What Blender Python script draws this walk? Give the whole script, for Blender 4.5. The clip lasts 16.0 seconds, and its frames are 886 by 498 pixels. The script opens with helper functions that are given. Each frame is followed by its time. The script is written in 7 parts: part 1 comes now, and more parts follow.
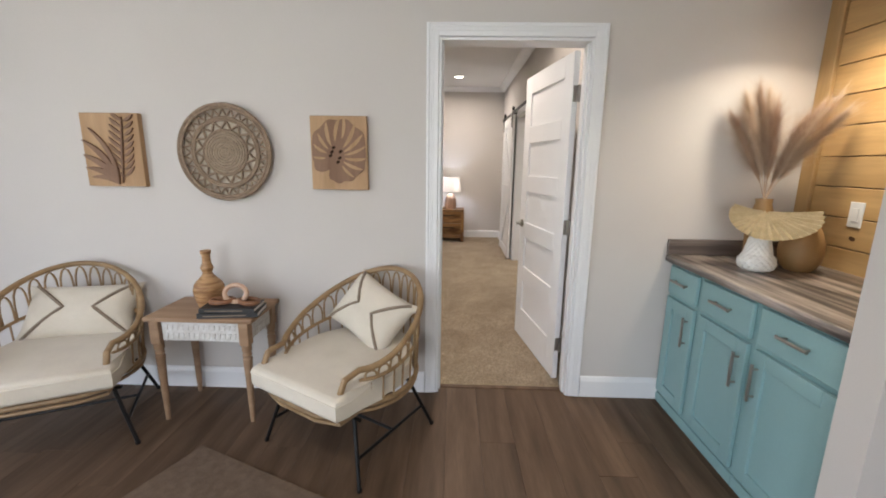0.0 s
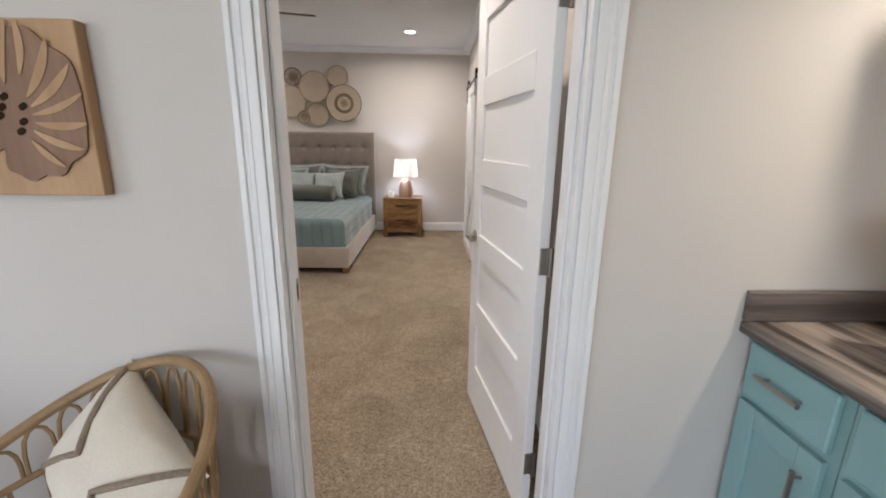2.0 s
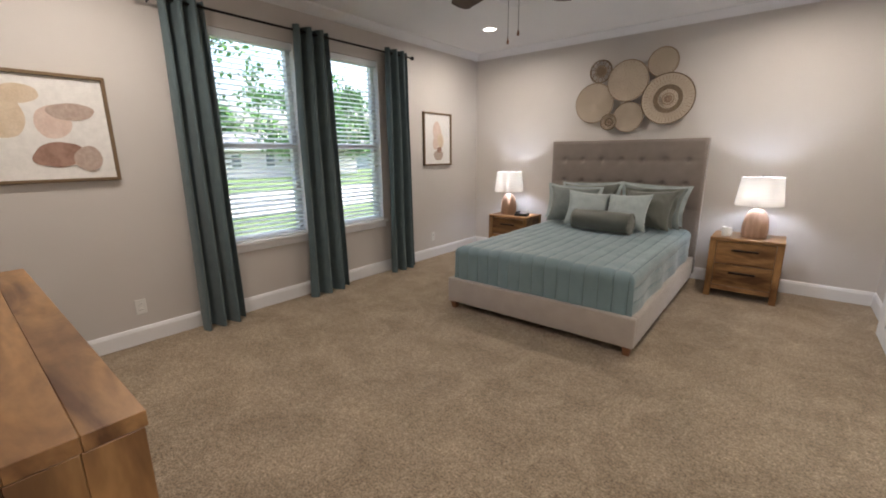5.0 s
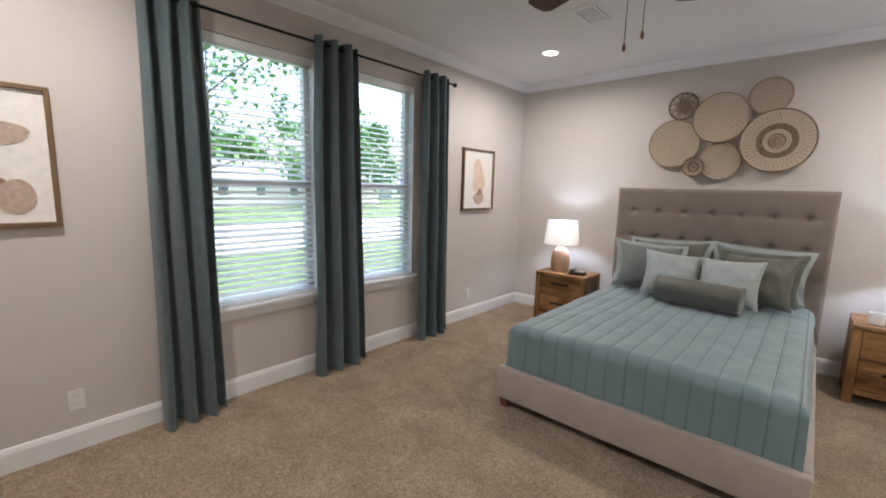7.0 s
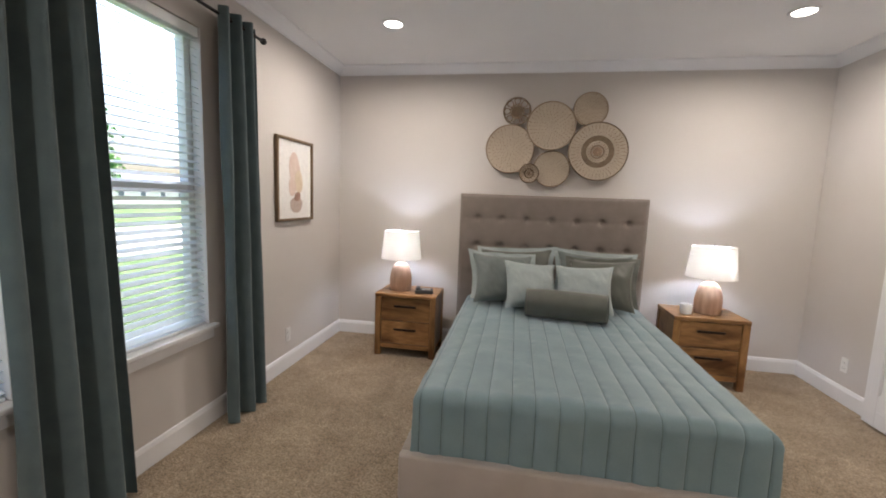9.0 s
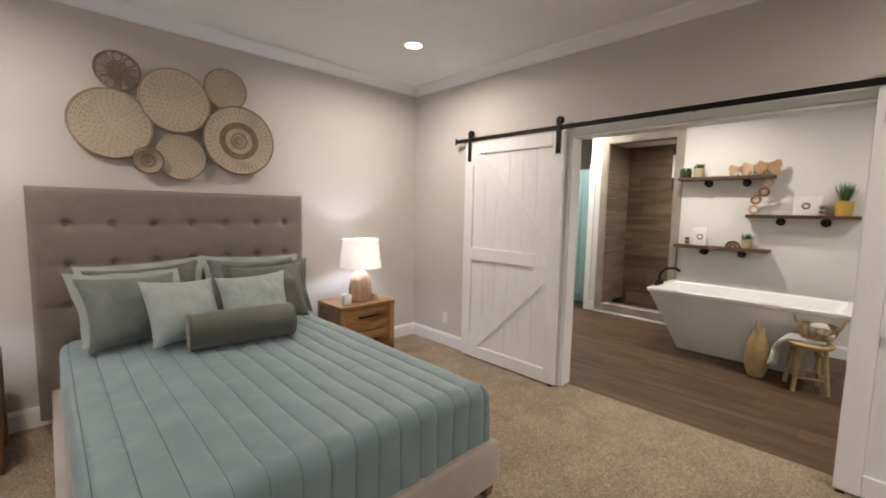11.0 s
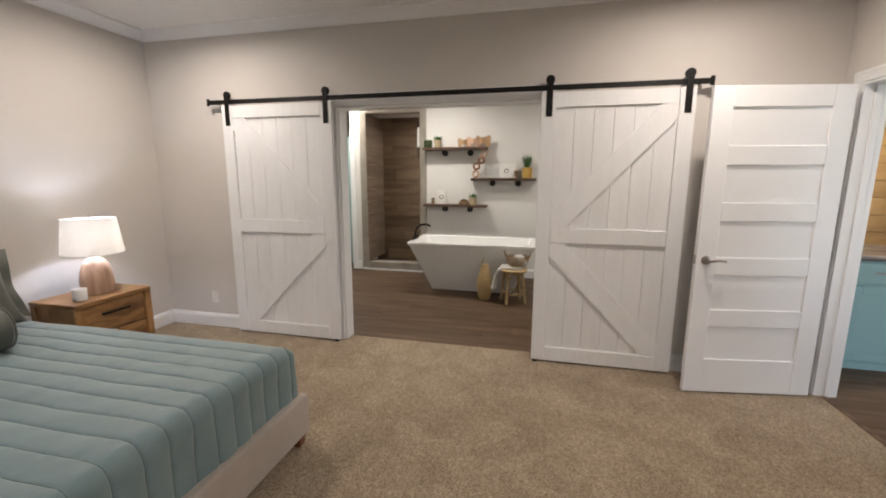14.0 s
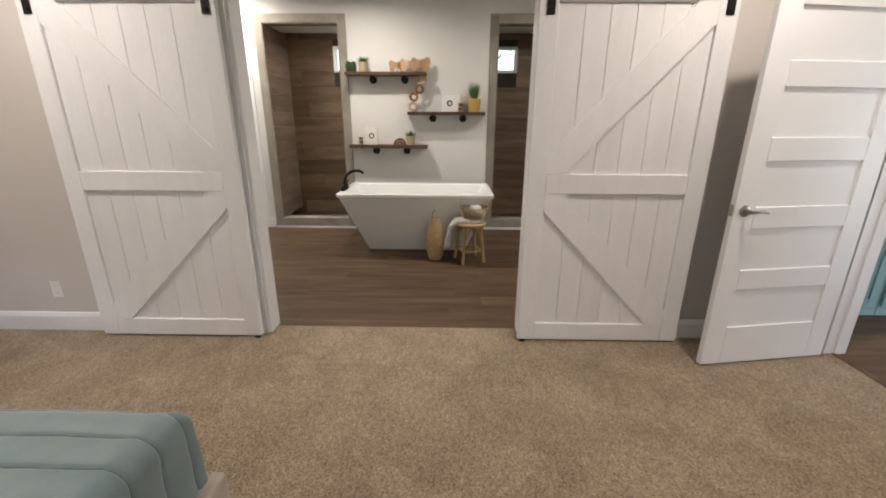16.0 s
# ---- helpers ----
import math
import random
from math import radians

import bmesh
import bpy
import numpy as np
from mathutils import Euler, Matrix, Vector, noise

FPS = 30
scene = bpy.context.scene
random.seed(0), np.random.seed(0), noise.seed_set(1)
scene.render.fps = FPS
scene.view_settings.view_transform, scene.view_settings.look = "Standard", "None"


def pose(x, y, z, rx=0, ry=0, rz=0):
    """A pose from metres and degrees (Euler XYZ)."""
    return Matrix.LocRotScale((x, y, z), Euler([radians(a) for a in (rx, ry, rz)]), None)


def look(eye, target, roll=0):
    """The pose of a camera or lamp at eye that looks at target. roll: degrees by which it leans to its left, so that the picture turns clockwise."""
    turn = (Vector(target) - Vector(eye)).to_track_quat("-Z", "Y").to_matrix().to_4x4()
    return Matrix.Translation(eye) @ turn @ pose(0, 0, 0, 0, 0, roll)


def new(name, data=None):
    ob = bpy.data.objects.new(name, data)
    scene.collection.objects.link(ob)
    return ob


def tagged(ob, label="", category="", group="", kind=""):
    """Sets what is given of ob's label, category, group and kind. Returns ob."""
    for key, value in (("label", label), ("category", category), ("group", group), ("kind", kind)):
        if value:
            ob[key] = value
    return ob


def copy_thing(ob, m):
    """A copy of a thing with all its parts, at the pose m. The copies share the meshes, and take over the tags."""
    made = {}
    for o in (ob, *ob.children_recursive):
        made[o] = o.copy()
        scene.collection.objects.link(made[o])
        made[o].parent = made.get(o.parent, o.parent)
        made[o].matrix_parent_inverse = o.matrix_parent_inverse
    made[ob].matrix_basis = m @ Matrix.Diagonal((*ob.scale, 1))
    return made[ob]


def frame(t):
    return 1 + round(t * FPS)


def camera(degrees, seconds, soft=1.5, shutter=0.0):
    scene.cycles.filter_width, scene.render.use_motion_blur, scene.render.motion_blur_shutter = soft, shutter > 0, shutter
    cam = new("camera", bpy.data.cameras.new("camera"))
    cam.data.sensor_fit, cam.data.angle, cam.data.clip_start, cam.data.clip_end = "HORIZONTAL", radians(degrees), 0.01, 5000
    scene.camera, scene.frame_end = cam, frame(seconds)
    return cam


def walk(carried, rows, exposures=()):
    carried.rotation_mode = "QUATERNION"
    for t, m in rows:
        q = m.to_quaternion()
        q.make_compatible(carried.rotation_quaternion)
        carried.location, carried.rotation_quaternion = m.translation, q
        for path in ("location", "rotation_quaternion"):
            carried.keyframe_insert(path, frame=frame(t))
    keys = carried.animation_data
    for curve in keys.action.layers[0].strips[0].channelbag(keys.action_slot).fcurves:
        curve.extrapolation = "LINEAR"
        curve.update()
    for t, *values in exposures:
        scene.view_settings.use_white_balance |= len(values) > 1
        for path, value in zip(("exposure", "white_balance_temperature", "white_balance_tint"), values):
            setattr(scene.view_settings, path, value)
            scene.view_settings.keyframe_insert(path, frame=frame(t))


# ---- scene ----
cam = camera(94.1, 16.0, soft=1.9)
PATH = [
    (0, (0.209, 0.206, 1.395), (0.162, 2.164, 0.991), 0.8),
    (0.5, (0.253, 0.508, 1.405), (0.490, 2.457, 1.021), 1.1),
    (1, (0.406, 0.833, 1.396), (0.643, 2.776, 0.986), 1.0),
    (1.5, (0.509, 1.122, 1.385), (0.690, 3.060, 0.924), 0.9),
    (2, (0.534, 1.471, 1.382), (0.597, 3.408, 0.891), 0.9),
    (2.5, (0.635, 1.782, 1.390), (0.441, 3.706, 0.880), 0.6),
    (3, (0.706, 2.069, 1.356), (0.296, 3.953, 0.828), 0.5),
    (3.5, (0.615, 2.329, 1.364), (0.001, 4.159, 0.841), 0.1),
    (4, (0.471, 2.577, 1.393), (-0.329, 4.337, 0.880), -0.2),
    (4.5, (0.386, 2.735, 1.410), (-0.687, 4.353, 0.929), -1.0),
    (4.7, (0.369, 2.822, 1.406), (-0.787, 4.383, 0.932), -0.9),
    (6.8, (-0.391, 3.381, 1.455), (-1.773, 4.793, 1.143), 1.4),
    (7, (-0.465, 3.507, 1.487), (-1.787, 4.979, 1.195), 1.5),
    (7.5, (-0.672, 3.688, 1.476), (-1.866, 5.275, 1.24), 1.5),
    (8, (-0.985, 3.831, 1.465), (-1.938, 5.576, 1.255), 1.6),
    (8.2, (-1.077, 3.873, 1.481), (-1.925, 5.67, 1.255), 1.6),
    (10.3, (-1.952, 4.363, 1.445), (-1.15, 6.181, 1.214), 2.3),
    (10.5, (-1.954, 4.416, 1.443), (-0.964, 6.14, 1.225), 2.1),
    (11, (-1.944, 4.554, 1.449), (-0.562, 5.988, 1.26), 1.2),
    (11.5, (-1.973, 4.579, 1.478), (-0.272, 5.617, 1.307), 0.7),
    (12, (-2.081, 4.558, 1.499), (-0.219, 5.264, 1.315), 0.5),
    (12.5, (-2.197, 4.543, 1.483), (-0.285, 5.088, 1.26), 0.5),
    (13, (-2.252, 4.478, 1.486), (-0.34, 5.01, 1.236), 0.4),
    (13.5, (-2.269, 4.429, 1.459), (-0.362, 4.948, 1.154), 0.3),
    (14, (-2.228, 4.566, 1.467), (-0.309, 5.016, 1.128), 0.2),
    (14.5, (-2.124, 4.729, 1.45), (-0.192, 5.068, 1.057), 0.1),
    (15, (-1.918, 4.845, 1.409), (0.009, 5.084, 0.929), -0.1),
    (15.5, (-1.618, 4.909, 1.42), (0.304, 5.03, 0.88), 0.1),
    (16, (-1.4, 5.047, 1.402), (0.505, 5.076, 0.796), 0.3),
]
walk(cam, [(t, look(eye, target, roll)) for t, eye, target, roll in PATH], exposures=[(0.0, 2.8, 6450, 10), (0.5, 2.76, 6300, 10), (1.5, 2.8, 6150, 10), (3.2, 2.72, 6450, 10), (4.0, 2.52, 6450, 10), (4.6, 2.6, 6400, 10), (7.0, 2.85, 6020, 10), (8.0, 2.8, 6050, 10), (10.5, 2.85, 6550, 10), (12.5, 2.68, 6400, 10), (16.0, 2.76, 6450, 10)])

# ---- world, sun, lamps ----
world = bpy.data.worlds.new("sky")
scene.world = world
world.use_nodes = True
wn = world.node_tree
sky = wn.nodes.new("ShaderNodeTexSky")
sky.sky_type = "NISHITA"
sky.sun_disc = False
sky.sun_elevation = radians(55)
sky.sun_rotation = radians(20)
sky.air_density, sky.dust_density, sky.ozone_density = 1.0, 5.5, 0.8
wn.nodes["Background"].inputs[1].default_value = 0.118
wn.links.new(sky.outputs[0], wn.nodes["Background"].inputs[0])


def sun(strength, elevation, rotation, angle, colour):
    data = bpy.data.lights.new("sun", "SUN")
    data.energy, data.angle, data.color = strength, radians(angle), colour
    ob = new("sun", data)
    e, r = radians(elevation), radians(rotation)
    way = Vector((math.sin(r) * math.cos(e), math.cos(r) * math.cos(e), math.sin(e)))
    ob.matrix_world = look(way * 30, (0, 0, 0))


sun(0.9, 55, 20, 12, (1.0, 0.96, 0.9))


def area_lamp(name, eye, target, w, h, power, colour, spread=180):
    data = bpy.data.lights.new(name, "AREA")
    data.shape, data.size, data.size_y = "RECTANGLE", w, h
    data.energy, data.color, data.spread = power, colour, radians(spread)
    ob = new(name, data)
    ob.matrix_world = look(eye, target)
    return ob


def down_lamp(x, y, z, power, colour, spread=168):
    data = bpy.data.lights.new("down_beam", "AREA")
    data.shape, data.size = "DISK", 0.11
    data.energy, data.color, data.spread = power, colour, radians(spread)
    ob = new("down_beam", data)
    ob.matrix_world = look((x, y, z), (x + 0.0001, y, z - 1))


DAY = (0.93, 0.95, 1.0)
WARM = (1.0, 0.875, 0.765)
BULB = (0.74, 0.82, 1.0)
# area lamps standing in for daylight through the living room's unseen openings behind the walk
area_lamp("opening_sky_fill", (-3.50, -0.2, 1.25), (0, -0.2, 1.1), 2.2, 2.0, 6, DAY)
area_lamp("opening_sky_fill", (-1.2, -3.65, 1.3), (-1.2, 0, 1.2), 2.6, 2.0, 14, DAY)
DOWNLIGHTS = [(-2.48, 7.18), (0.26, 7.23), (-2.48, 3.62), (0.26, 3.62)]
for lx, ly in DOWNLIGHTS:
    down_lamp(lx, ly, 2.745, 3.4, WARM)
# unseen ceiling lights, assumed here to brighten the bathroom
BATH_LIGHTS = [(2.95, 6.05), (3.5, 7.55), (2.5, 3.7)]
for lx, ly in BATH_LIGHTS:
    down_lamp(lx, ly, 2.745, 3.9, (1.0, 0.93, 0.82))
# added fill under the shower ceiling to brighten the tiles, no fixture
down_lamp(4.3, 6.2, 2.42, 1.2, (1.0, 0.9, 0.78))
down_lamp(1.80, 2.10, 2.105, 1.2, (1.0, 0.88, 0.70), 140)
# added warm fill from the unseen living room ceiling, without a fixture
down_lamp(-0.6, 0.4, 2.745, 1.6, WARM, 150)
LAMPS = [(-2.56, 7.84), (0.155, 7.84)]
for lx, ly in LAMPS:
    data = bpy.data.lights.new("bulb", "POINT")
    data.energy, data.color, data.shadow_soft_size = 1.35, BULB, 0.035
    new("bulb", data).location = (lx, ly, 1.02)

# ---- materials ----
def rgb(c):
    return (c[0], c[1], c[2], 1.0)


def mat(name, col, col2=None, rough=0.6, metal=0.0, scale=6.0, fine=90.0, bump=0.15, depth=0.002, stretch=(1, 1, 1), rand=0.0, sheen=0.0, spec=0.5, contrast=(0.3, 0.7), detail=4.0, streak=0.0, coord="Object", warp=0.0):
    """A painted, woven or grained surface: two colours over a broad noise, a fine grain, relief, and a change from piece to piece."""
    m = bpy.data.materials.new(name)
    m.use_nodes = True
    t = m.node_tree
    n, link = t.nodes, t.links.new
    b = n["Principled BSDF"]
    col2 = col2 or tuple(v * 0.9 for v in col)
    tc = n.new("ShaderNodeTexCoord")
    mp = n.new("ShaderNodeMapping")
    mp.inputs["Scale"].default_value = stretch
    info = n.new("ShaderNodeObjectInfo")
    shift = n.new("ShaderNodeVectorMath")
    shift.operation = "MULTIPLY_ADD"
    mix3 = n.new("ShaderNodeCombineXYZ")
    for k in range(3):
        link(info.outputs["Random"], mix3.inputs[k])
    link(mix3.outputs[0], shift.inputs[0])
    shift.inputs[1].default_value = (17.0, 23.0, 31.0)
    link(tc.outputs[coord], shift.inputs[2])
    link(shift.outputs[0], mp.inputs[0])
    broad = n.new("ShaderNodeTexNoise")
    broad.inputs["Scale"].default_value, broad.inputs["Detail"].default_value = scale, detail
    broad.inputs["Distortion"].default_value = warp
    broad.inputs["Roughness"].default_value = 0.74 if detail > 9 else 0.5
    link(mp.outputs[0], broad.inputs["Vector"])
    ramp = n.new("ShaderNodeMapRange")
    ramp.inputs[1].default_value, ramp.inputs[2].default_value = contrast
    link(broad.outputs[0], ramp.inputs[0])
    mix = n.new("ShaderNodeMix")
    mix.data_type = "RGBA"
    mix.inputs[6].default_value, mix.inputs[7].default_value = rgb(col), rgb(col2)
    link(ramp.outputs[0], mix.inputs[0])
    grain = n.new("ShaderNodeTexNoise")
    grain.inputs["Scale"].default_value, grain.inputs["Detail"].default_value = fine, 3.0
    link(mp.outputs[0], grain.inputs["Vector"])
    hsv = n.new("ShaderNodeHueSaturation")
    link(mix.outputs[2], hsv.inputs["Color"])
    val = n.new("ShaderNodeMapRange")
    val.inputs[1].default_value, val.inputs[2].default_value = 0.25, 0.75
    val.inputs[3].default_value, val.inputs[4].default_value = 1.0 - bump * 0.5 - streak, 1.0 + bump * 0.35 + streak
    link(grain.outputs[0], val.inputs[0])
    last = val.outputs[0]
    if rand:
        r = n.new("ShaderNodeMapRange")
        r.inputs[3].default_value, r.inputs[4].default_value = 1.0 - rand, 1.0 + rand
        link(info.outputs["Random"], r.inputs[0])
        mul = n.new("ShaderNodeMath")
        mul.operation = "MULTIPLY"
        link(last, mul.inputs[0])
        link(r.outputs[0], mul.inputs[1])
        last = mul.outputs[0]
    link(last, hsv.inputs["Value"])
    link(hsv.outputs[0], b.inputs["Base Color"])
    bp = n.new("ShaderNodeBump")
    bp.inputs["Strength"].default_value, bp.inputs["Distance"].default_value = min(1.0, bump * 3), depth
    link(grain.outputs[0], bp.inputs["Height"])
    link(bp.outputs[0], b.inputs["Normal"])
    rr = n.new("ShaderNodeMapRange")
    rr.inputs[3].default_value, rr.inputs[4].default_value = max(0.02, rough - 0.07), min(1.0, rough + 0.07)
    link(broad.outputs[0], rr.inputs[0])
    link(rr.outputs[0], b.inputs["Roughness"])
    b.inputs["Metallic"].default_value = metal
    b.inputs["Specular IOR Level"].default_value = spec
    if sheen:
        b.inputs["Sheen Weight"].default_value = sheen
        b.inputs["Sheen Roughness"].default_value = 0.5
    return m


def wood(name, light, dark, along="x", rough=0.5, rand=0.12, scale=5.0, contrast=(0.32, 0.68), streak=0.06, spec=0.35, warp=0.0, long=0.9):
    s = {"x": (long, 9, 9), "y": (9, long, 9), "z": (9, 9, long)}[along]
    return mat(name, light, dark, rough=rough, scale=scale * 0.5, fine=scale * 4, bump=0.12, depth=0.0008, stretch=s, rand=rand, contrast=contrast, detail=7.0, streak=streak, spec=spec, warp=warp)


def glow(name, col, strength):
    m = bpy.data.materials.new(name)
    m.use_nodes = True
    b = m.node_tree.nodes["Principled BSDF"]
    b.inputs["Base Color"].default_value = rgb(col)
    b.inputs["Emission Color"].default_value = rgb(col)
    b.inputs["Emission Strength"].default_value = strength
    return m


WALL = mat("greige_wall_paint", (0.60, 0.565, 0.535), (0.575, 0.54, 0.51), rough=0.7, scale=1.5, fine=260, bump=0.06, depth=0.0006, spec=0.25)
BATHWALL = mat("white_wall_paint", (0.72, 0.70, 0.68), (0.68, 0.66, 0.64), rough=0.65, scale=1.5, fine=260, bump=0.05, depth=0.0006, spec=0.25)
CEIL = mat("ceiling_paint", (0.78, 0.775, 0.77), (0.75, 0.745, 0.74), rough=0.85, scale=2, fine=150, bump=0.08, depth=0.001, spec=0.2)
TRIM = mat("white_trim_paint", (0.80, 0.80, 0.81), (0.77, 0.77, 0.78), rough=0.38, scale=3, fine=120, bump=0.03, depth=0.0004)
BARN = mat("white_barn_paint", (0.80, 0.80, 0.81), (0.76, 0.76, 0.77), rough=0.5, scale=4, fine=60, bump=0.08, depth=0.0008, stretch=(4, 4, 0.6), rand=0.02)


def carpet():
    """Plush pile: broad brushed patches, tufts and fine yarn."""
    m = bpy.data.materials.new("beige_carpet")
    m.use_nodes = True
    n, link = m.node_tree.nodes, m.node_tree.links.new
    b = n["Principled BSDF"]
    tc = n.new("ShaderNodeTexCoord")

    def field(scale, detail, rough, warp, lo, hi):
        t = n.new("ShaderNodeTexNoise")
        t.inputs["Scale"].default_value, t.inputs["Detail"].default_value = scale, detail
        t.inputs["Roughness"].default_value, t.inputs["Distortion"].default_value = rough, warp
        link(tc.outputs["Object"], t.inputs["Vector"])
        r = n.new("ShaderNodeMapRange")
        r.inputs[1].default_value, r.inputs[2].default_value = lo, hi
        link(t.outputs[0], r.inputs[0])
        return r.outputs[0]

    def blend(a, c0, c1):
        x = n.new("ShaderNodeMix")
        x.data_type = "RGBA"
        x.inputs[6].default_value, x.inputs[7].default_value = rgb(c0), rgb(c1)
        link(a, x.inputs[0])
        return x.outputs[2]

    def times(c0, c1):
        x = n.new("ShaderNodeMix")
        x.data_type, x.blend_type = "RGBA", "MULTIPLY"
        x.inputs[0].default_value = 1.0
        link(c0, x.inputs[6])
        link(c1, x.inputs[7])
        return x.outputs[2]

    patch = field(3.4, 9.0, 0.70, 0.7, 0.36, 0.66)
    tuft = field(34.0, 3.0, 0.6, 0.3, 0.34, 0.68)
    yarn = field(95.0, 2.5, 0.7, 0.2, 0.36, 0.64)
    col = blend(patch, (0.49, 0.392, 0.282), (0.338, 0.262, 0.182))
    col = times(col, blend(tuft, (1.10, 1.10, 1.10), (0.76, 0.75, 0.73)))
    col = times(col, blend(yarn, (0.56, 0.54, 0.51), (1.30, 1.30, 1.30)))
    link(col, b.inputs["Base Color"])
    add = n.new("ShaderNodeMath")
    add.operation = "MULTIPLY_ADD"
    add.inputs[1].default_value = -0.7
    link(tuft, add.inputs[0])
    link(yarn, add.inputs[2])
    bp = n.new("ShaderNodeBump")
    bp.inputs["Strength"].default_value, bp.inputs["Distance"].default_value = 0.7, 0.011
    link(add.outputs[0], bp.inputs["Height"])
    link(bp.outputs[0], b.inputs["Normal"])
    b.inputs["Roughness"].default_value = 0.97
    b.inputs["Specular IOR Level"].default_value = 0.08
    b.inputs["Sheen Weight"].default_value = 0.15
    return m


CARPET = carpet()
PLANK = wood("brown_vinyl_plank", (0.138, 0.087, 0.055), (0.073, 0.045, 0.028), "y", spec=0.2, rough=0.5, rand=0.13, scale=3.2, streak=0.10)
SUBFLOOR = mat("dark_joint", (0.04, 0.03, 0.022), rough=0.8)
ACACIA = wood("honey_acacia", (0.36, 0.195, 0.078), (0.11, 0.047, 0.018), "x", rough=0.38, rand=0.2, scale=1.3, streak=0.14, contrast=(0.40, 0.66), warp=1.3, long=2.4)
ACACIAZ = wood("honey_acacia_upright", (0.33, 0.180, 0.070), (0.105, 0.047, 0.018), "z", rough=0.38, rand=0.25, scale=1.3, streak=0.14, contrast=(0.40, 0.66), warp=1.3, long=2.4)
PINE = wood("stained_pine", (0.52, 0.335, 0.150), (0.40, 0.240, 0.096), "y", rough=0.45, rand=0.14, scale=2.0, streak=0.06)
PINEZ = wood("stained_pine_upright", (0.48, 0.31, 0.14), (0.37, 0.22, 0.088), "z", rough=0.45, rand=0.05, scale=2.0)
# near-black colour that stands in for the shade inside carved holes
HOLE_SHADE = mat("carved_hole_shade", (0.035, 0.02, 0.013), rough=0.95, scale=40, spec=0.05)
KNOT = mat("pine_knot", (0.09, 0.04, 0.015), rough=0.5, scale=40)
TEAL = mat("aqua_cabinet_paint", (0.255, 0.415, 0.425), (0.235, 0.39, 0.40), rough=0.42, scale=3, fine=80, bump=0.05, depth=0.0004, rand=0.02)
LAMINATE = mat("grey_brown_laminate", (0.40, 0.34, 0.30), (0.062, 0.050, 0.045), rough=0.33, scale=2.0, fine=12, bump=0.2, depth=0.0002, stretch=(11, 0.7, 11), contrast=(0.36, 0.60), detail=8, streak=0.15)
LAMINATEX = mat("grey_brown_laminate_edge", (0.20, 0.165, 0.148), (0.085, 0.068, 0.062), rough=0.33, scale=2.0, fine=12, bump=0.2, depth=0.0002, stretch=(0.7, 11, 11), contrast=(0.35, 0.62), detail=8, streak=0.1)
BLACK = mat("black_iron", (0.012, 0.011, 0.011), rough=0.45, metal=0.6, scale=20, fine=200, bump=0.1)
NICKEL = mat("brushed_nickel", (0.40, 0.375, 0.345), rough=0.32, metal=1.0, scale=20, fine=200, bump=0.06, depth=0.0003)
BRONZE = mat("dark_bronze", (0.03, 0.022, 0.018), rough=0.35, metal=0.8, scale=20)
LINEN = mat("taupe_linen", (0.222, 0.186, 0.160), (0.196, 0.164, 0.140), rough=0.9, scale=10, fine=500, bump=0.3, depth=0.0012, sheen=0.4, spec=0.2)
LINENL = mat("pale_taupe_linen", (0.43, 0.375, 0.33), (0.39, 0.34, 0.295), rough=0.9, scale=10, fine=500, bump=0.3, depth=0.0012, sheen=0.4, spec=0.2)
QUILT = mat("sage_teal_satin", (0.182, 0.262, 0.280), (0.156, 0.230, 0.248), rough=0.46, scale=7, fine=260, bump=0.18, depth=0.001, sheen=0.35, spec=0.45)
# stitching, coloured darker than the satin for the shade in the creases
SEAM = mat("shaded_quilting_seam", (0.088, 0.138, 0.148), rough=0.7, scale=60)
SHAM = mat("sage_satin", (0.145, 0.168, 0.156), (0.112, 0.132, 0.122), rough=0.58, scale=9, fine=300, bump=0.2, depth=0.0012, sheen=0.35, spec=0.35)
PALESAGE = mat("pale_sage_satin", (0.33, 0.375, 0.365), (0.275, 0.32, 0.31), rough=0.55, scale=9, fine=300, bump=0.2, depth=0.0012, sheen=0.35, spec=0.35)
OLIVE = mat("olive_satin", (0.105, 0.108, 0.088), (0.080, 0.084, 0.068), rough=0.5, scale=9, fine=300, bump=0.2, depth=0.001, sheen=0.3, spec=0.4)
CURTAIN = mat("teal_grey_curtain", (0.105, 0.145, 0.155), (0.088, 0.122, 0.132), rough=0.85, scale=12, fine=600, bump=0.3, depth=0.0008, sheen=0.3, spec=0.2)
BLIND = mat("white_blind", (0.81, 0.85, 0.87), (0.78, 0.82, 0.84), rough=0.45, scale=4, bump=0.03)
VINYL = mat("white_vinyl", (0.80, 0.81, 0.82), rough=0.4, scale=4, bump=0.02)
RATTAN = mat("honey_rattan", (0.34, 0.22, 0.11), (0.22, 0.135, 0.062), rough=0.5, scale=14, fine=120, bump=0.2, depth=0.001)
CREAM = mat("cream_canvas", (0.68, 0.62, 0.52), (0.63, 0.57, 0.475), rough=0.92, scale=8, fine=420, bump=0.3, depth=0.0012, sheen=0.2, spec=0.15)
TAUPE = mat("taupe_tuft", (0.30, 0.235, 0.175), (0.22, 0.17, 0.125), rough=0.95, scale=60, fine=300, bump=0.5, depth=0.003)
TABLEWOOD = wood("whitewashed_mango", (0.36, 0.235, 0.145), (0.255, 0.155, 0.09), "x", rough=0.6, rand=0.06, scale=3)
WHITEWASH = mat("white_carved_paint", (0.70, 0.69, 0.67), (0.55, 0.52, 0.48), rough=0.7, scale=30, bump=0.2)
STRAW = mat("woven_straw", (0.57, 0.495, 0.40), (0.51, 0.435, 0.345), rough=0.85, scale=40, fine=160, bump=0.15, depth=0.003)
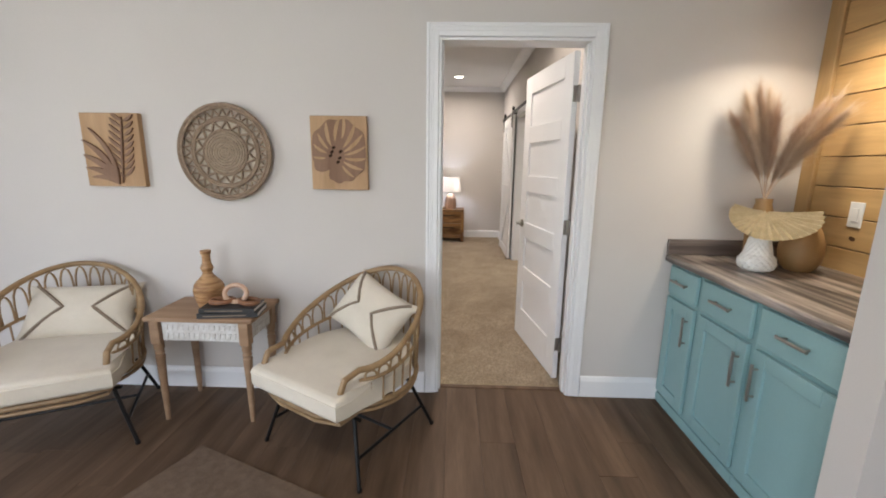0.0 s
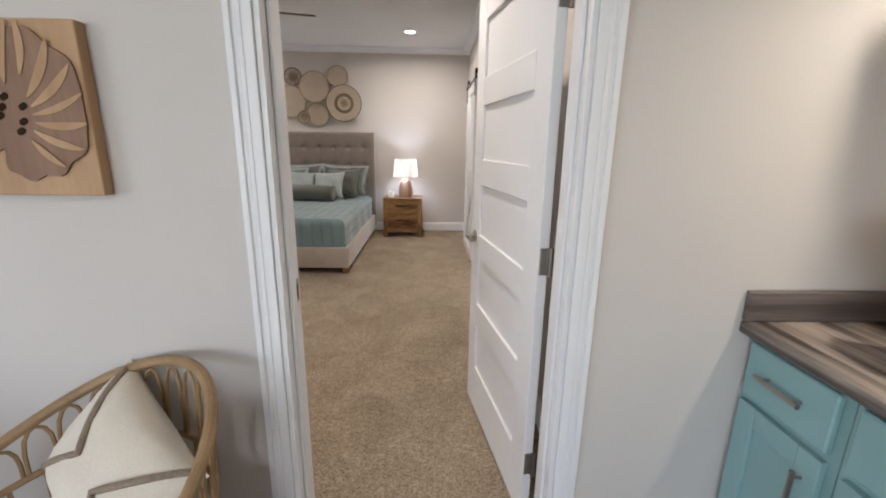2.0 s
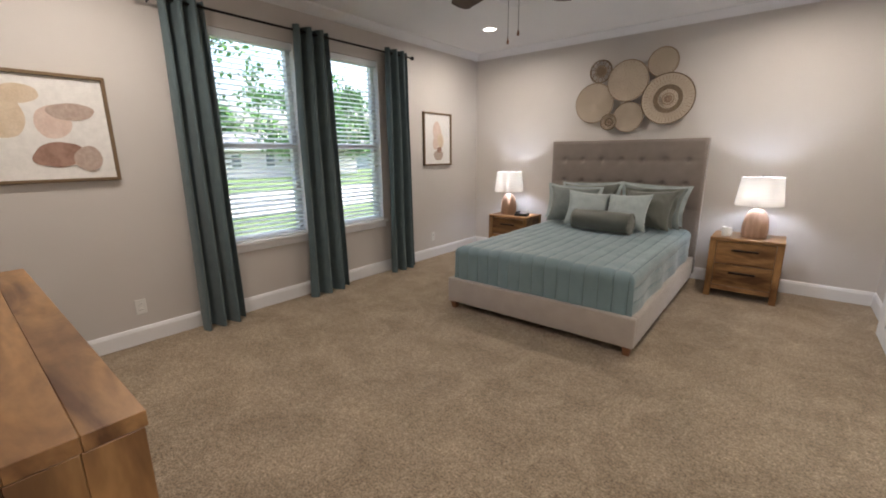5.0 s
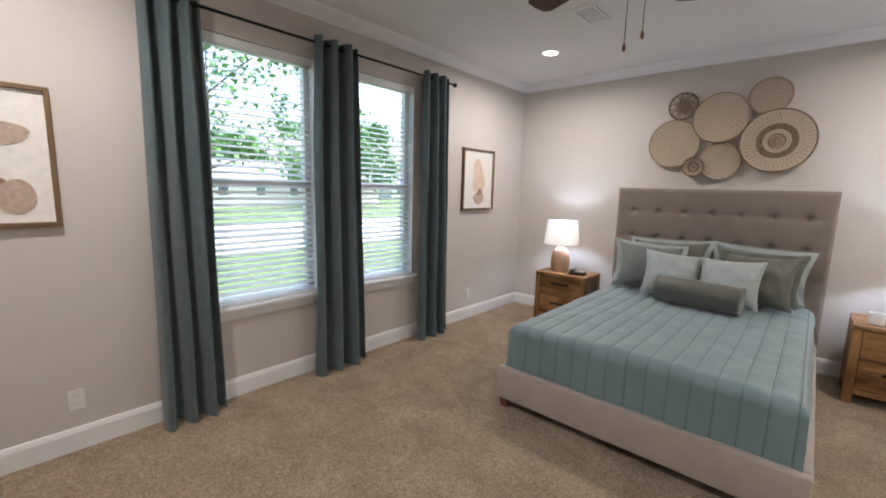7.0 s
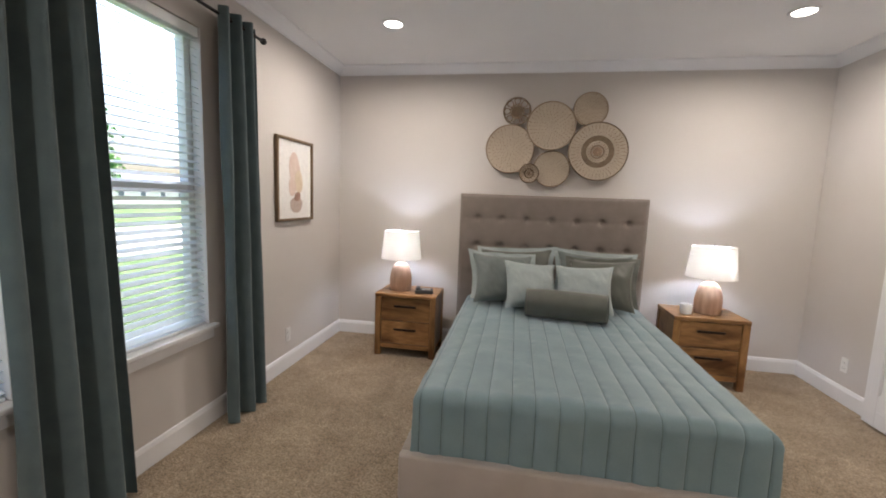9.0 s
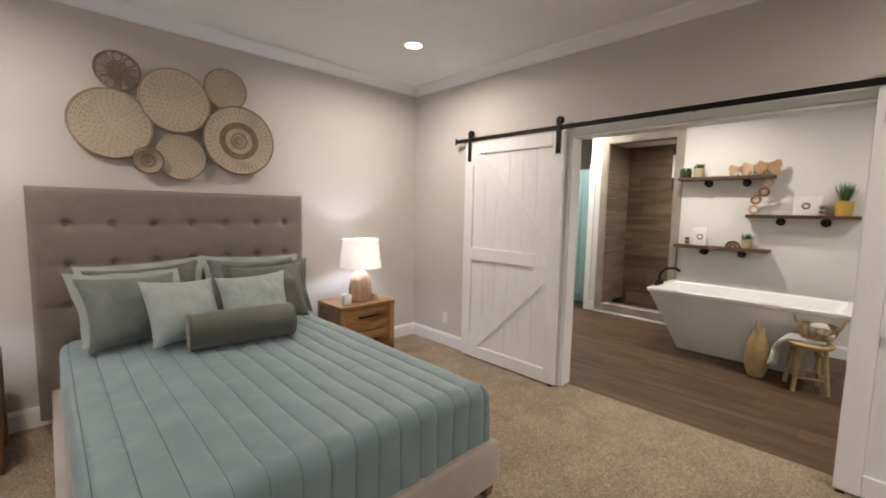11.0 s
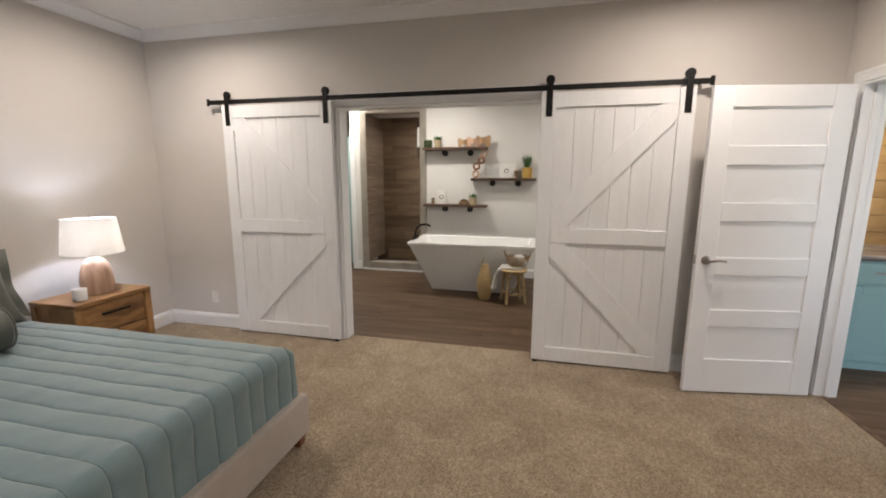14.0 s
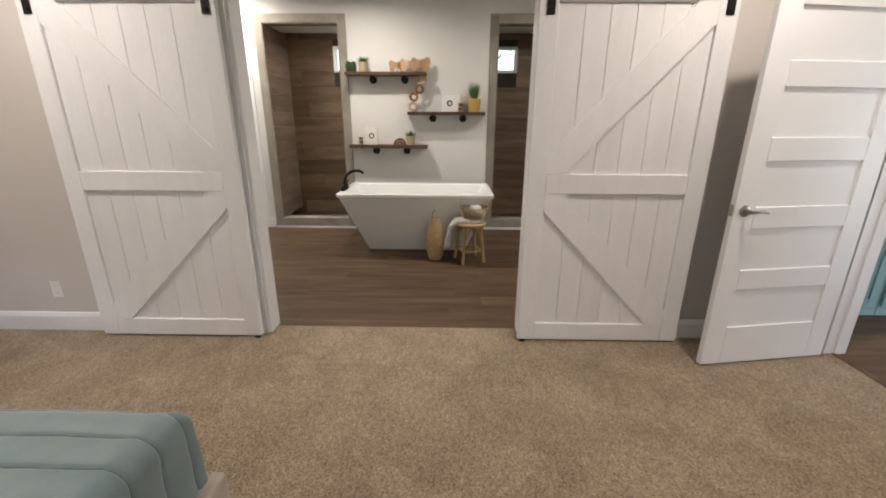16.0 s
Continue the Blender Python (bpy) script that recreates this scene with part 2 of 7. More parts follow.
STRAWD = mat("dark_woven_straw", (0.21, 0.155, 0.10), (0.14, 0.10, 0.065), rough=0.85, scale=40, fine=160, bump=0.6, depth=0.003)
STRAWRIM = mat("brown_straw_rim", (0.36, 0.28, 0.205), (0.27, 0.205, 0.145), rough=0.85, scale=40, fine=160, bump=0.4, depth=0.003)
DISCTAN = mat("tan_seagrass_coil", (0.37, 0.285, 0.205), (0.27, 0.20, 0.14), rough=0.85, scale=30, fine=140, bump=0.6, depth=0.003)
GREYSTRAW = mat("grey_brown_seagrass", (0.31, 0.222, 0.155), (0.215, 0.150, 0.10), rough=0.85, scale=30, fine=140, bump=0.6, depth=0.003)
ARTWOOD = wood("light_mango_board", (0.47, 0.30, 0.165), (0.35, 0.21, 0.105), "z", rough=0.6, rand=0.05, scale=2.5)
ARTDARK = wood("carved_brown_wood", (0.245, 0.142, 0.088), (0.19, 0.105, 0.062), "z", rough=0.6, rand=0.03, scale=2.5)
SHADE = bpy.data.materials.new("lampshade_linen")
SHADE.use_nodes = True
sb = SHADE.node_tree.nodes["Principled BSDF"]
sb.inputs["Base Color"].default_value = (0.84, 0.80, 0.74, 1)
sb.inputs["Roughness"].default_value = 0.9
sb.inputs["Transmission Weight"].default_value = 0.0
tl = SHADE.node_tree.nodes.new("ShaderNodeBsdfTranslucent")
tl.inputs[0].default_value = (0.86, 0.82, 0.75, 1)
ms = SHADE.node_tree.nodes.new("ShaderNodeMixShader")
ms.inputs[0].default_value = 0.30
SHADE.node_tree.links.new(sb.outputs[0], ms.inputs[1])
SHADE.node_tree.links.new(tl.outputs[0], ms.inputs[2])
SHADE.node_tree.links.new(ms.outputs[0], SHADE.node_tree.nodes["Material Output"].inputs[0])
LAMPWOOD = wood("washed_lamp_wood", (0.60, 0.405, 0.29), (0.42, 0.265, 0.18), "z", rough=0.6, rand=0.03, scale=5)
ACRYLIC = mat("white_acrylic", (0.83, 0.83, 0.82), (0.81, 0.81, 0.80), rough=0.14, scale=2, bump=0.01)
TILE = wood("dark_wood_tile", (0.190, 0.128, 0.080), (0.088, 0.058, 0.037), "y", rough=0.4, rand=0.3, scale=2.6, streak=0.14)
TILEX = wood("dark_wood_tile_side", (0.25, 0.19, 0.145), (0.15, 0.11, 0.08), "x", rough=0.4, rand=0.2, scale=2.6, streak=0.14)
GREYTILE = mat("grey_stone_trim", (0.34, 0.305, 0.26), (0.235, 0.205, 0.172), rough=0.45, scale=5, fine=40, bump=0.15, rand=0.1)
PEBBLE = mat("dark_pebble_floor", (0.05, 0.045, 0.04), (0.10, 0.09, 0.08), rough=0.4, scale=60, fine=60, bump=0.5)
SHELFWOOD = wood("dark_walnut_shelf", (0.115, 0.065, 0.042), (0.055, 0.031, 0.021), "y", rough=0.5, rand=0.1, scale=3)
CERAMIC = mat("white_ceramic", (0.78, 0.77, 0.74), rough=0.3, scale=8, bump=0.04)
TANVASE = mat("tan_ceramic", (0.33, 0.20, 0.085), (0.26, 0.15, 0.06), rough=0.5, scale=5, fine=40, bump=0.15)
PAMPAS = mat("pampas_plume", (0.64, 0.51, 0.385), (0.50, 0.38, 0.28), rough=0.95, scale=20, fine=100, bump=0.3)
PAMPASD = mat("brown_pampas_plume", (0.50, 0.355, 0.26), (0.37, 0.25, 0.18), rough=0.95, scale=20, fine=100, bump=0.3)
DRYLEAF = mat("dried_palm_leaf", (0.55, 0.47, 0.31), (0.44, 0.36, 0.225), rough=0.8, scale=20, fine=80, bump=0.3)
PAPER = mat("white_art_paper", (0.80, 0.78, 0.75), rough=0.8, scale=30, bump=0.05)
GOLD = mat("bronze_frame", (0.20, 0.135, 0.075), rough=0.45, metal=0.4, scale=10)
ART_A = mat("blush_watercolour", (0.62, 0.47, 0.40), (0.70, 0.58, 0.51), rough=0.85, scale=14, contrast=(0.3, 0.7))
ART_B = mat("umber_watercolour", (0.24, 0.135, 0.10), (0.38, 0.24, 0.185), rough=0.85, scale=16)
ART_C = mat("ochre_watercolour", (0.60, 0.48, 0.34), (0.69, 0.58, 0.45), rough=0.85, scale=14)
ART_D = mat("taupe_watercolour", (0.40, 0.31, 0.26), (0.50, 0.40, 0.34), rough=0.85, scale=40)
LEAF = mat("green_leaf", (0.07, 0.16, 0.04), (0.045, 0.10, 0.03), rough=0.6, scale=6, rand=0.1)
TREELEAF = mat("tree_foliage", (0.115, 0.27, 0.06), (0.055, 0.15, 0.04), rough=0.6, scale=0.8, fine=4, bump=0.3, contrast=(0.35, 0.65))
BARK = mat("bark", (0.09, 0.065, 0.045), rough=0.9, scale=8, fine=30, bump=0.6, depth=0.02)
YELLOWPOT = mat("ochre_pot", (0.50, 0.31, 0.075), rough=0.45, scale=8)
TANPOT = mat("tan_pot", (0.42, 0.33, 0.21), rough=0.6, scale=12)
TOWEL = mat("white_towel", (0.80, 0.79, 0.77), (0.74, 0.73, 0.71), rough=0.97, scale=30, fine=500, bump=0.7, depth=0.004)
WICKER = mat("natural_wicker", (0.40, 0.27, 0.14), (0.27, 0.17, 0.08), rough=0.7, scale=30, fine=120, bump=0.4, depth=0.002)
PALECANE = mat("pale_cane", (0.52, 0.38, 0.19), (0.40, 0.275, 0.125), rough=0.65, scale=20, fine=120, bump=0.4, depth=0.002)
PLASTIC = mat("white_plastic", (0.78, 0.77, 0.74), rough=0.4, scale=6, bump=0.01)
DARKBOOK = mat("dark_book_cover", (0.02, 0.02, 0.022), (0.03, 0.028, 0.028), rough=0.5, scale=10)
REDWOOD = wood("red_brown_beads", (0.26, 0.12, 0.06), (0.17, 0.075, 0.037), "z", rough=0.5, scale=4)
RUG = mat("taupe_jute_rug", (0.165, 0.112, 0.074), (0.125, 0.083, 0.053), rough=0.95, scale=30, fine=260, bump=0.6, depth=0.004)
GRASS = mat("lawn", (0.12, 0.20, 0.06), (0.085, 0.145, 0.045), rough=0.95, scale=0.6, fine=60, bump=0.5, depth=0.03)
CONCRETE = mat("pale_concrete", (0.46, 0.45, 0.43), (0.40, 0.39, 0.37), rough=0.9, scale=1.5, fine=40, bump=0.2)
SIDING = mat("grey_siding", (0.55, 0.55, 0.54), (0.50, 0.50, 0.49), rough=0.7, scale=2)
ROOFING = mat("grey_shingle", (0.24, 0.24, 0.25), (0.18, 0.18, 0.19), rough=0.9, scale=4, fine=30, bump=0.4, depth=0.01)
LENS = glow("downlight_lens", (1.0, 0.93, 0.82), 1.6)
VLENS = glow("vanity_lens", (1.0, 0.97, 0.92), 1.0)
GLASS = bpy.data.materials.new("window_glass")
GLASS.use_nodes = True
gb = GLASS.node_tree.nodes["Principled BSDF"]
gb.inputs["Transmission Weight"].default_value = 1.0
gb.inputs["Roughness"].default_value = 0.0
gb.inputs["IOR"].default_value = 1.02
gb.inputs["Base Color"].default_value = (0.98, 1.0, 1.0, 1)
MIRROR = bpy.data.materials.new("mirror")
MIRROR.use_nodes = True
mb = MIRROR.node_tree.nodes["Principled BSDF"]
mb.inputs["Metallic"].default_value, mb.inputs["Roughness"].default_value = 1.0, 0.02
mb.inputs["Base Color"].default_value = (0.9, 0.9, 0.9, 1)

# ---- building helpers ----
INVERSE = {}


def thing(name, label, category, loc=(0, 0, 0), rz=0.0, group="", kind="", world=False):
    """An Empty at a thing's base. world: its parts are given in world places."""
    ob = new(name)
    ob.empty_display_size = 0.05
    m = pose(loc[0], loc[1], loc[2], 0, 0, rz)
    ob.matrix_basis = m
    tagged(ob, label, category, group, kind)
    INVERSE[ob.name] = m.inverted() if world else None
    return ob


def mesh_of(name, bm, material, smooth=True, angle=0.6):
    bmesh.ops.recalc_face_normals(bm, faces=bm.faces)
    me = bpy.data.meshes.new(name)
    bm.to_mesh(me)
    bm.free()
    me.materials.append(material)
    if smooth:
        me.shade_smooth()
        me.set_sharp_from_angle(angle=angle)
    return me


def part(name, bm, material, parent=None, label="", smooth=True, angle=0.6):
    """One mesh object under a thing or a part."""
    root = parent
    if parent is not None:
        while root.parent is not None:
            root = root.parent
        inv = INVERSE.get(root.name)
        if inv is not None:
            bmesh.ops.transform(bm, matrix=inv, verts=bm.verts)
    ob = new(name, mesh_of(name, bm, material, smooth, angle))
    if parent is not None:
        ob.parent = parent
    return tagged(ob, label)


def solo(name, bm, material, label, category, group="", kind="", smooth=True, angle=0.6):
    """A thing of one mesh, with its origin at its base."""
    lo = [min(v.co[k] for v in bm.verts) for k in range(3)]
    hi = [max(v.co[k] for v in bm.verts) for k in range(3)]
    at = Vector(((lo[0] + hi[0]) / 2, (lo[1] + hi[1]) / 2, lo[2]))
    bmesh.ops.translate(bm, vec=-at, verts=bm.verts)
    ob = new(name, mesh_of(name, bm, material, smooth, angle))
    ob.location = at
    return tagged(ob, label, category, group, kind)


def structure(name, bm, material, label, category="wall", smooth=False):
    ob = new(name, mesh_of(name, bm, material, smooth))
    return tagged(ob, label, category, "", "structure")


def box(bm, x0, x1, y0, y1, z0, z1, bevel=0.0, segs=1):
    v = [bm.verts.new((x, y, z)) for x in (x0, x1) for y in (y0, y1) for z in (z0, z1)]
    faces = [bm.faces.new([v[i] for i in f]) for f in ((0, 1, 3, 2), (4, 6, 7, 5), (0, 4, 5, 1), (2, 3, 7, 6), (0, 2, 6, 4), (1, 5, 7, 3))]
    if bevel:
        edges = list({e for f in faces for e in f.edges})
        bmesh.ops.bevel(bm, geom=edges, offset=bevel, segments=segs, profile=0.5, affect="EDGES")
    return v


def boxed(*a, **k):
    bm = bmesh.new()
    box(bm, *a, **k)
    return bm


def ring_frame(p, d):
    d = d.normalized()
    a = d.cross(Vector((0, 0, 1)))
    if a.length < 1e-3:
        a = d.cross(Vector((1, 0, 0)))
    a.normalize()
    return a, d.cross(a).normalized()


def tube(bm, pts, r, n=8, closed=False, r1=None):
    """A round rod along a line of places; r to r1 along it."""
    pts = [Vector(p) for p in pts]
    rings = []
    m = len(pts)
    for i, p in enumerate(pts):
        if closed:
            d = pts[(i + 1) % m] - pts[i - 1]
        else:
            d = pts[min(i + 1, m - 1)] - pts[max(i - 1, 0)]
        a, b = ring_frame(p, d)
        if rings:
            pa = rings[-1][1]
            a = (pa - d.normalized() * pa.dot(d.normalized())).normalized()
            b = d.normalized().cross(a)
        rad = r if r1 is None else r + (r1 - r) * i / max(1, m - 1)
        rings.append(([bm.verts.new(p + (a * math.cos(2 * math.pi * k / n) + b * math.sin(2 * math.pi * k / n)) * rad) for k in range(n)], a))
    for i in range(m if closed else m - 1):
        u, w = rings[i][0], rings[(i + 1) % m][0]
        off = 0
        if closed and i == m - 1:
            off = min(range(n), key=lambda s: (u[0].co - w[s].co).length)
        for k in range(n):
            bm.faces.new((u[k], u[(k + 1) % n], w[(k + 1 + off) % n], w[(k + off) % n]))
    if not closed:
        bm.faces.new(rings[0][0][::-1])
        bm.faces.new(rings[-1][0])


def tubed(*a, **k):
    bm = bmesh.new()
    tube(bm, *a, **k)
    return bm


def lathe(bm, profile, n=32, at=(0, 0, 0), axis="z", wobble=None, caps=True):
    """Turns a profile of (radius, height) round an upright line (or one along y)."""
    at = Vector(at)
    rings = []
    for r, h in profile:
        ring = []
        for k in range(n):
            a = 2 * math.pi * k / n
            rr = max(r, 1e-4) * (wobble(a, h) if wobble else 1.0)
            p = (rr * math.cos(a), rr * math.sin(a), h) if axis == "z" else (rr * math.cos(a), h, rr * math.sin(a)) if axis == "y" else (h, rr * math.cos(a), rr * math.sin(a))
            ring.append(bm.verts.new(at + Vector(p)))
        rings.append(ring)
    for u, w in zip(rings, rings[1:]):
        for k in range(n):
            bm.faces.new((u[k], u[(k + 1) % n], w[(k + 1) % n], w[k]))
    if caps:
        bm.faces.new(rings[0][::-1])
        bm.faces.new(rings[-1])


def lathed(*a, **k):
    bm = bmesh.new()
    lathe(bm, *a, **k)
    return bm


def prism(bm, outline, depth, place):
    """An outline of (u, v) as a slab of that depth; place(u, v, d) gives the world place."""
    n = len(outline)
    lo = [bm.verts.new(place(u, v, 0.0)) for u, v in outline]
    hi = [bm.verts.new(place(u, v, depth)) for u, v in outline]
    bm.faces.new(lo[::-1])
    bm.faces.new(hi)
    for k in range(n):
        bm.faces.new((lo[k], lo[(k + 1) % n], hi[(k + 1) % n], hi[k]))


def sheet(bm, nu, nv, place):
    """A grid of nu x nv cells; place(u, v) for u, v in 0..1."""
    g = [[bm.verts.new(place(i / nu, j / nv)) for j in range(nv + 1)] for i in range(nu + 1)]
    for i in range(nu):
        for j in range(nv):
            bm.faces.new((g[i][j], g[i + 1][j], g[i + 1][j + 1], g[i][j + 1]))
    return g


def cushion(w, h, t, n=40, ruffle=0.0, droop=0.0):
    """A stuffed pillow, w across, h high, t thick, standing in the x-z plane with its base at z = 0."""
    bm = bmesh.new()

    def at(u, v, side):
        a, b = 2 * u - 1, 2 * v - 1
        pinch = 1 - 0.13 * (1 - b * b) * abs(a) ** 3
        pinch2 = 1 - 0.13 * (1 - a * a) * abs(b) ** 3
        fat = max(0.0, (1 - abs(a) ** 2.6)) ** 0.62 * max(0.0, (1 - abs(b) ** 2.6)) ** 0.62
        wr = noise.noise(Vector((a * 2.3 + w * 9, b * 2.3, side * 3.0 + h * 7))) * 0.16 * fat
        crease = noise.noise(Vector(((a + b * 0.35) * 5.5 + w * 5, (b - a * 0.35) * 2.2, side * 2.0 + h * 3)))
        wr += (0.5 - abs(crease)) * 0.14 * min(1.0, max(abs(a), abs(b)) + 0.25)
        edge = ruffle * (math.sin(a * 26) + math.sin(b * 26)) * (1 if max(abs(a), abs(b)) > 0.96 else 0)
        return Vector((a * w / 2 * pinch, side * (fat * (1 + wr)) * t / 2 + edge, h / 2 + b * h / 2 * pinch2 - droop * a * a * (b + 1)))

    for side in (-1, 1):
        sheet(bm, n, n, lambda u, v: at(u, v, side))
    bmesh.ops.remove_doubles(bm, verts=bm.verts, dist=0.0005)
    return bm

# ---- the large structure ----
WX, EX, NY, SY, CZ = -3.35, 1.10, 8.19, 2.680, 2.765     # bedroom faces: window wall, bath wall, bed wall, entry wall; ceiling
LY = 2.55                                                # living room face of the entry wall
BX, BX1 = 1.215, 3.90                                    # bathroom faces
DOOR = (0.118, 0.932, 2.050)
BARNOP = (4.56, 6.265, 2.055)
WINS = [(4.43, 5.235), (5.47, 6.265)]
WZ = (0.635, 2.405)

# floors
bm = boxed(WX - 0.15, EX + 0.09, 2.625, NY + 0.1, -0.12, 0.0)
structure("floor_carpet", bm, CARPET, "beige plush carpet with soft mottled pile", "carpet")
bm = boxed(-3.5, 2.3, -3.8, 2.625, -0.12, -0.008)
living_floor = structure("floor_living", bm, SUBFLOOR, "dark brown wood-look vinyl plank floor", "floor")
bm = boxed(EX + 0.09, 6.2, SY, 10.1, -0.12, -0.008)
bath_floor = structure("floor_bath", bm, SUBFLOOR, "dark brown wood-look vinyl plank floor", "floor")

# entry wall, with the doorway
bm = bmesh.new()
box(bm, -3.5, DOOR[0], LY, SY, 0, CZ)
box(bm, DOOR[1], 2.3, LY, SY, 0, CZ)
box(bm, DOOR[0], DOOR[1], LY, SY, DOOR[2], CZ)
structure("wall_south", bm, WALL, "warm greige painted wall with a doorway")
# bath wall, with the wide opening
bm = bmesh.new()
box(bm, EX, BX, SY, BARNOP[0], 0, CZ)
box(bm, EX, BX, BARNOP[1], NY, 0, CZ)
box(bm, EX, BX, BARNOP[0], BARNOP[1], BARNOP[2], CZ)
structure("wall_east", bm, WALL, "warm greige painted wall with a wide opening to the bathroom")
bm = boxed(WX - 0.15, 6.2, NY, NY + 0.12, 0, CZ)
structure("wall_north", bm, WALL, "warm greige painted wall behind the bed")
bm = bmesh.new()
x0, x1 = WX - 0.15, WX
box(bm, x0, x1, SY, WINS[0][0], 0, CZ)
box(bm, x0, x1, WINS[0][1], WINS[1][0], 0, CZ)
box(bm, x0, x1, WINS[1][1], NY, 0, CZ)
for a, b in WINS:
    box(bm, x0, x1, a, b, 0, WZ[0])
    box(bm, x0, x1, a, b, WZ[1], CZ)
structure("wall_west", bm, WALL, "warm greige painted wall with two tall windows")
structure("ceiling_bedroom", boxed(WX - 0.15, BX, LY, NY + 0.12, CZ, CZ + 0.1), CEIL, "flat white painted ceiling", "ceiling")
structure("ceiling_living", boxed(-3.5, 2.3, -3.8, LY, CZ, CZ + 0.1), CEIL, "flat white painted ceiling", "ceiling")
structure("ceiling_bath", boxed(BX, 6.2, LY, NY + 0.12, CZ, CZ + 0.1), CEIL, "flat white painted ceiling", "ceiling")

# living room, closed round the walk; openings to the left and behind let the day in
bm = bmesh.new()
box(bm, -3.5, -3.38, 1.2, LY, 0, CZ)
box(bm, -3.5, -3.38, -3.8, -1.5, 0, CZ)
box(bm, -3.5, -3.38, -1.5, 1.2, 2.35, CZ)
box(bm, -3.5, -3.38, -1.5, 1.2, 0, 0.2)
structure("wall_living_west", bm, WALL, "greige wall with a wide window opening")
bm = bmesh.new()
box(bm, -3.5, -2.6, -3.8, -3.68, 0, CZ)
box(bm, 0.2, 2.3, -3.8, -3.68, 0, CZ)
box(bm, -2.6, 0.2, -3.8, -3.68, 2.35, CZ)
box(bm, -2.6, 0.2, -3.8, -3.68, 0, 0.2)
structure("wall_living_south", bm, WALL, "greige wall with a wide window opening")
PILLAR = (1.42, 1.29, 1.408)
bm = boxed(PILLAR[0], 2.2, PILLAR[1], PILLAR[2], 0, CZ)
structure("wall_niche_end", bm, WALL, "white painted wall end beside the cabinets")
bm = boxed(2.16, 2.3, -3.8, LY, 0, CZ)
structure("wall_living_east", bm, WALL, "greige painted wall")

# bathroom: shelf wall between two shower openings, the shower behind it
SH_L, SH_R, SH_TOP, SHX = (6.36, 7.24), (3.62, 4.50), 2.44, 4.62
bm = bmesh.new()
box(bm, BX1, BX1 + 0.12, SH_R[1], SH_L[0], 0, CZ)
box(bm, BX1, BX1 + 0.12, SH_L[1], 7.50, 0, CZ)
box(bm, BX1, BX1 + 0.12, SH_L[0], SH_L[1], SH_TOP, CZ)
box(bm, BX1, BX1 + 0.12, SH_R[0], SH_R[1], SH_TOP, CZ)
box(bm, BX1, BX1 + 0.12, SY, SH_R[0], 0, CZ)
structure("wall_bath_east", bm, BATHWALL, "white painted bathroom wall with two shower openings")
bm = boxed(BX + 0.001, BX + 0.006, SY, BARNOP[0] - 0.02, 0, CZ)
box(bm, BX + 0.001, BX + 0.006, BARNOP[1] + 0.02, NY, 0, CZ)
structure("wall_bath_west", bm, BATHWALL, "white painted bathroom wall")
bm = boxed(2.301, 4.8, SY - 0.14, SY, 0, CZ)
structure("wall_bath_south", bm, BATHWALL, "white painted bathroom wall")
bm = boxed(BX + 0.006, 6.2, NY - 0.006, NY - 0.001, 0, CZ)
structure("wall_bath_north", bm, BATHWALL, "white painted bathroom wall")
bm = boxed(6.1, 6.2, 7.3, NY, 0, CZ)
structure("wall_closet_east", bm, BATHWALL, "white painted wall")
bm = boxed(BX1 + 0.12, 6.2, 7.38, 7.50, 0, CZ)
structure("wall_closet_south", bm, BATHWALL, "white painted wall beside the linen cabinet")
bm = bmesh.new()
box(bm, SHX, SHX + 0.1, SY, 4.16, 0, CZ)
box(bm, SHX, SHX + 0.1, 4.16, 4.46, 0, 1.98)
box(bm, SHX, SHX + 0.1, 4.16, 4.46, 2.30, CZ)
box(bm, SHX, SHX + 0.1, 4.46, 6.32, 0, CZ)
box(bm, SHX, SHX + 0.1, 6.32, 6.62, 0, 1.98)
box(bm, SHX, SHX + 0.1, 6.32, 6.62, 2.30, CZ)
box(bm, SHX, SHX + 0.1, 6.62, 7.38, 0, CZ)
shower_wall = structure("wall_shower", bm, SUBFLOOR, "dark wood-look plank tile shower wall")
structure("ceiling_shower", boxed(BX1 + 0.12, SHX, SY, 7.38, 2.46, 2.5), CEIL, "white shower ceiling", "ceiling")
structure("shower_floor", boxed(BX1, SHX, SY, 7.38, -0.005, 0.03), PEBBLE, "dark pebble shower floor", "floor")


def run(name, segs, profile, material, label, category="trim"):
    """A moulding of a profile (out, up) along wall lines (x0, y0, x1, y1), with out to the left of the line; each piece is its own part."""
    root = thing(name, label, category, (0, 0, 0), 0, "", "structure")
    for x0, y0, x1, y1, z in segs:
        d = Vector((x1 - x0, y1 - y0, 0)).normalized()
        o = Vector((-d.y, d.x, 0))
        bm = bmesh.new()
        ends = []
        for p in ((x0, y0), (x1, y1)):
            ends.append([bm.verts.new(Vector((p[0], p[1], z)) + o * a + Vector((0, 0, b))) for a, b in profile])
        n = len(profile)
        for k in range(n):
            bm.faces.new((ends[0][k], ends[0][(k + 1) % n], ends[1][(k + 1) % n], ends[1][k]))
        bm.faces.new(ends[0][::-1])
        bm.faces.new(ends[1])
        part("length", bm, material, root, smooth=False)
    return root


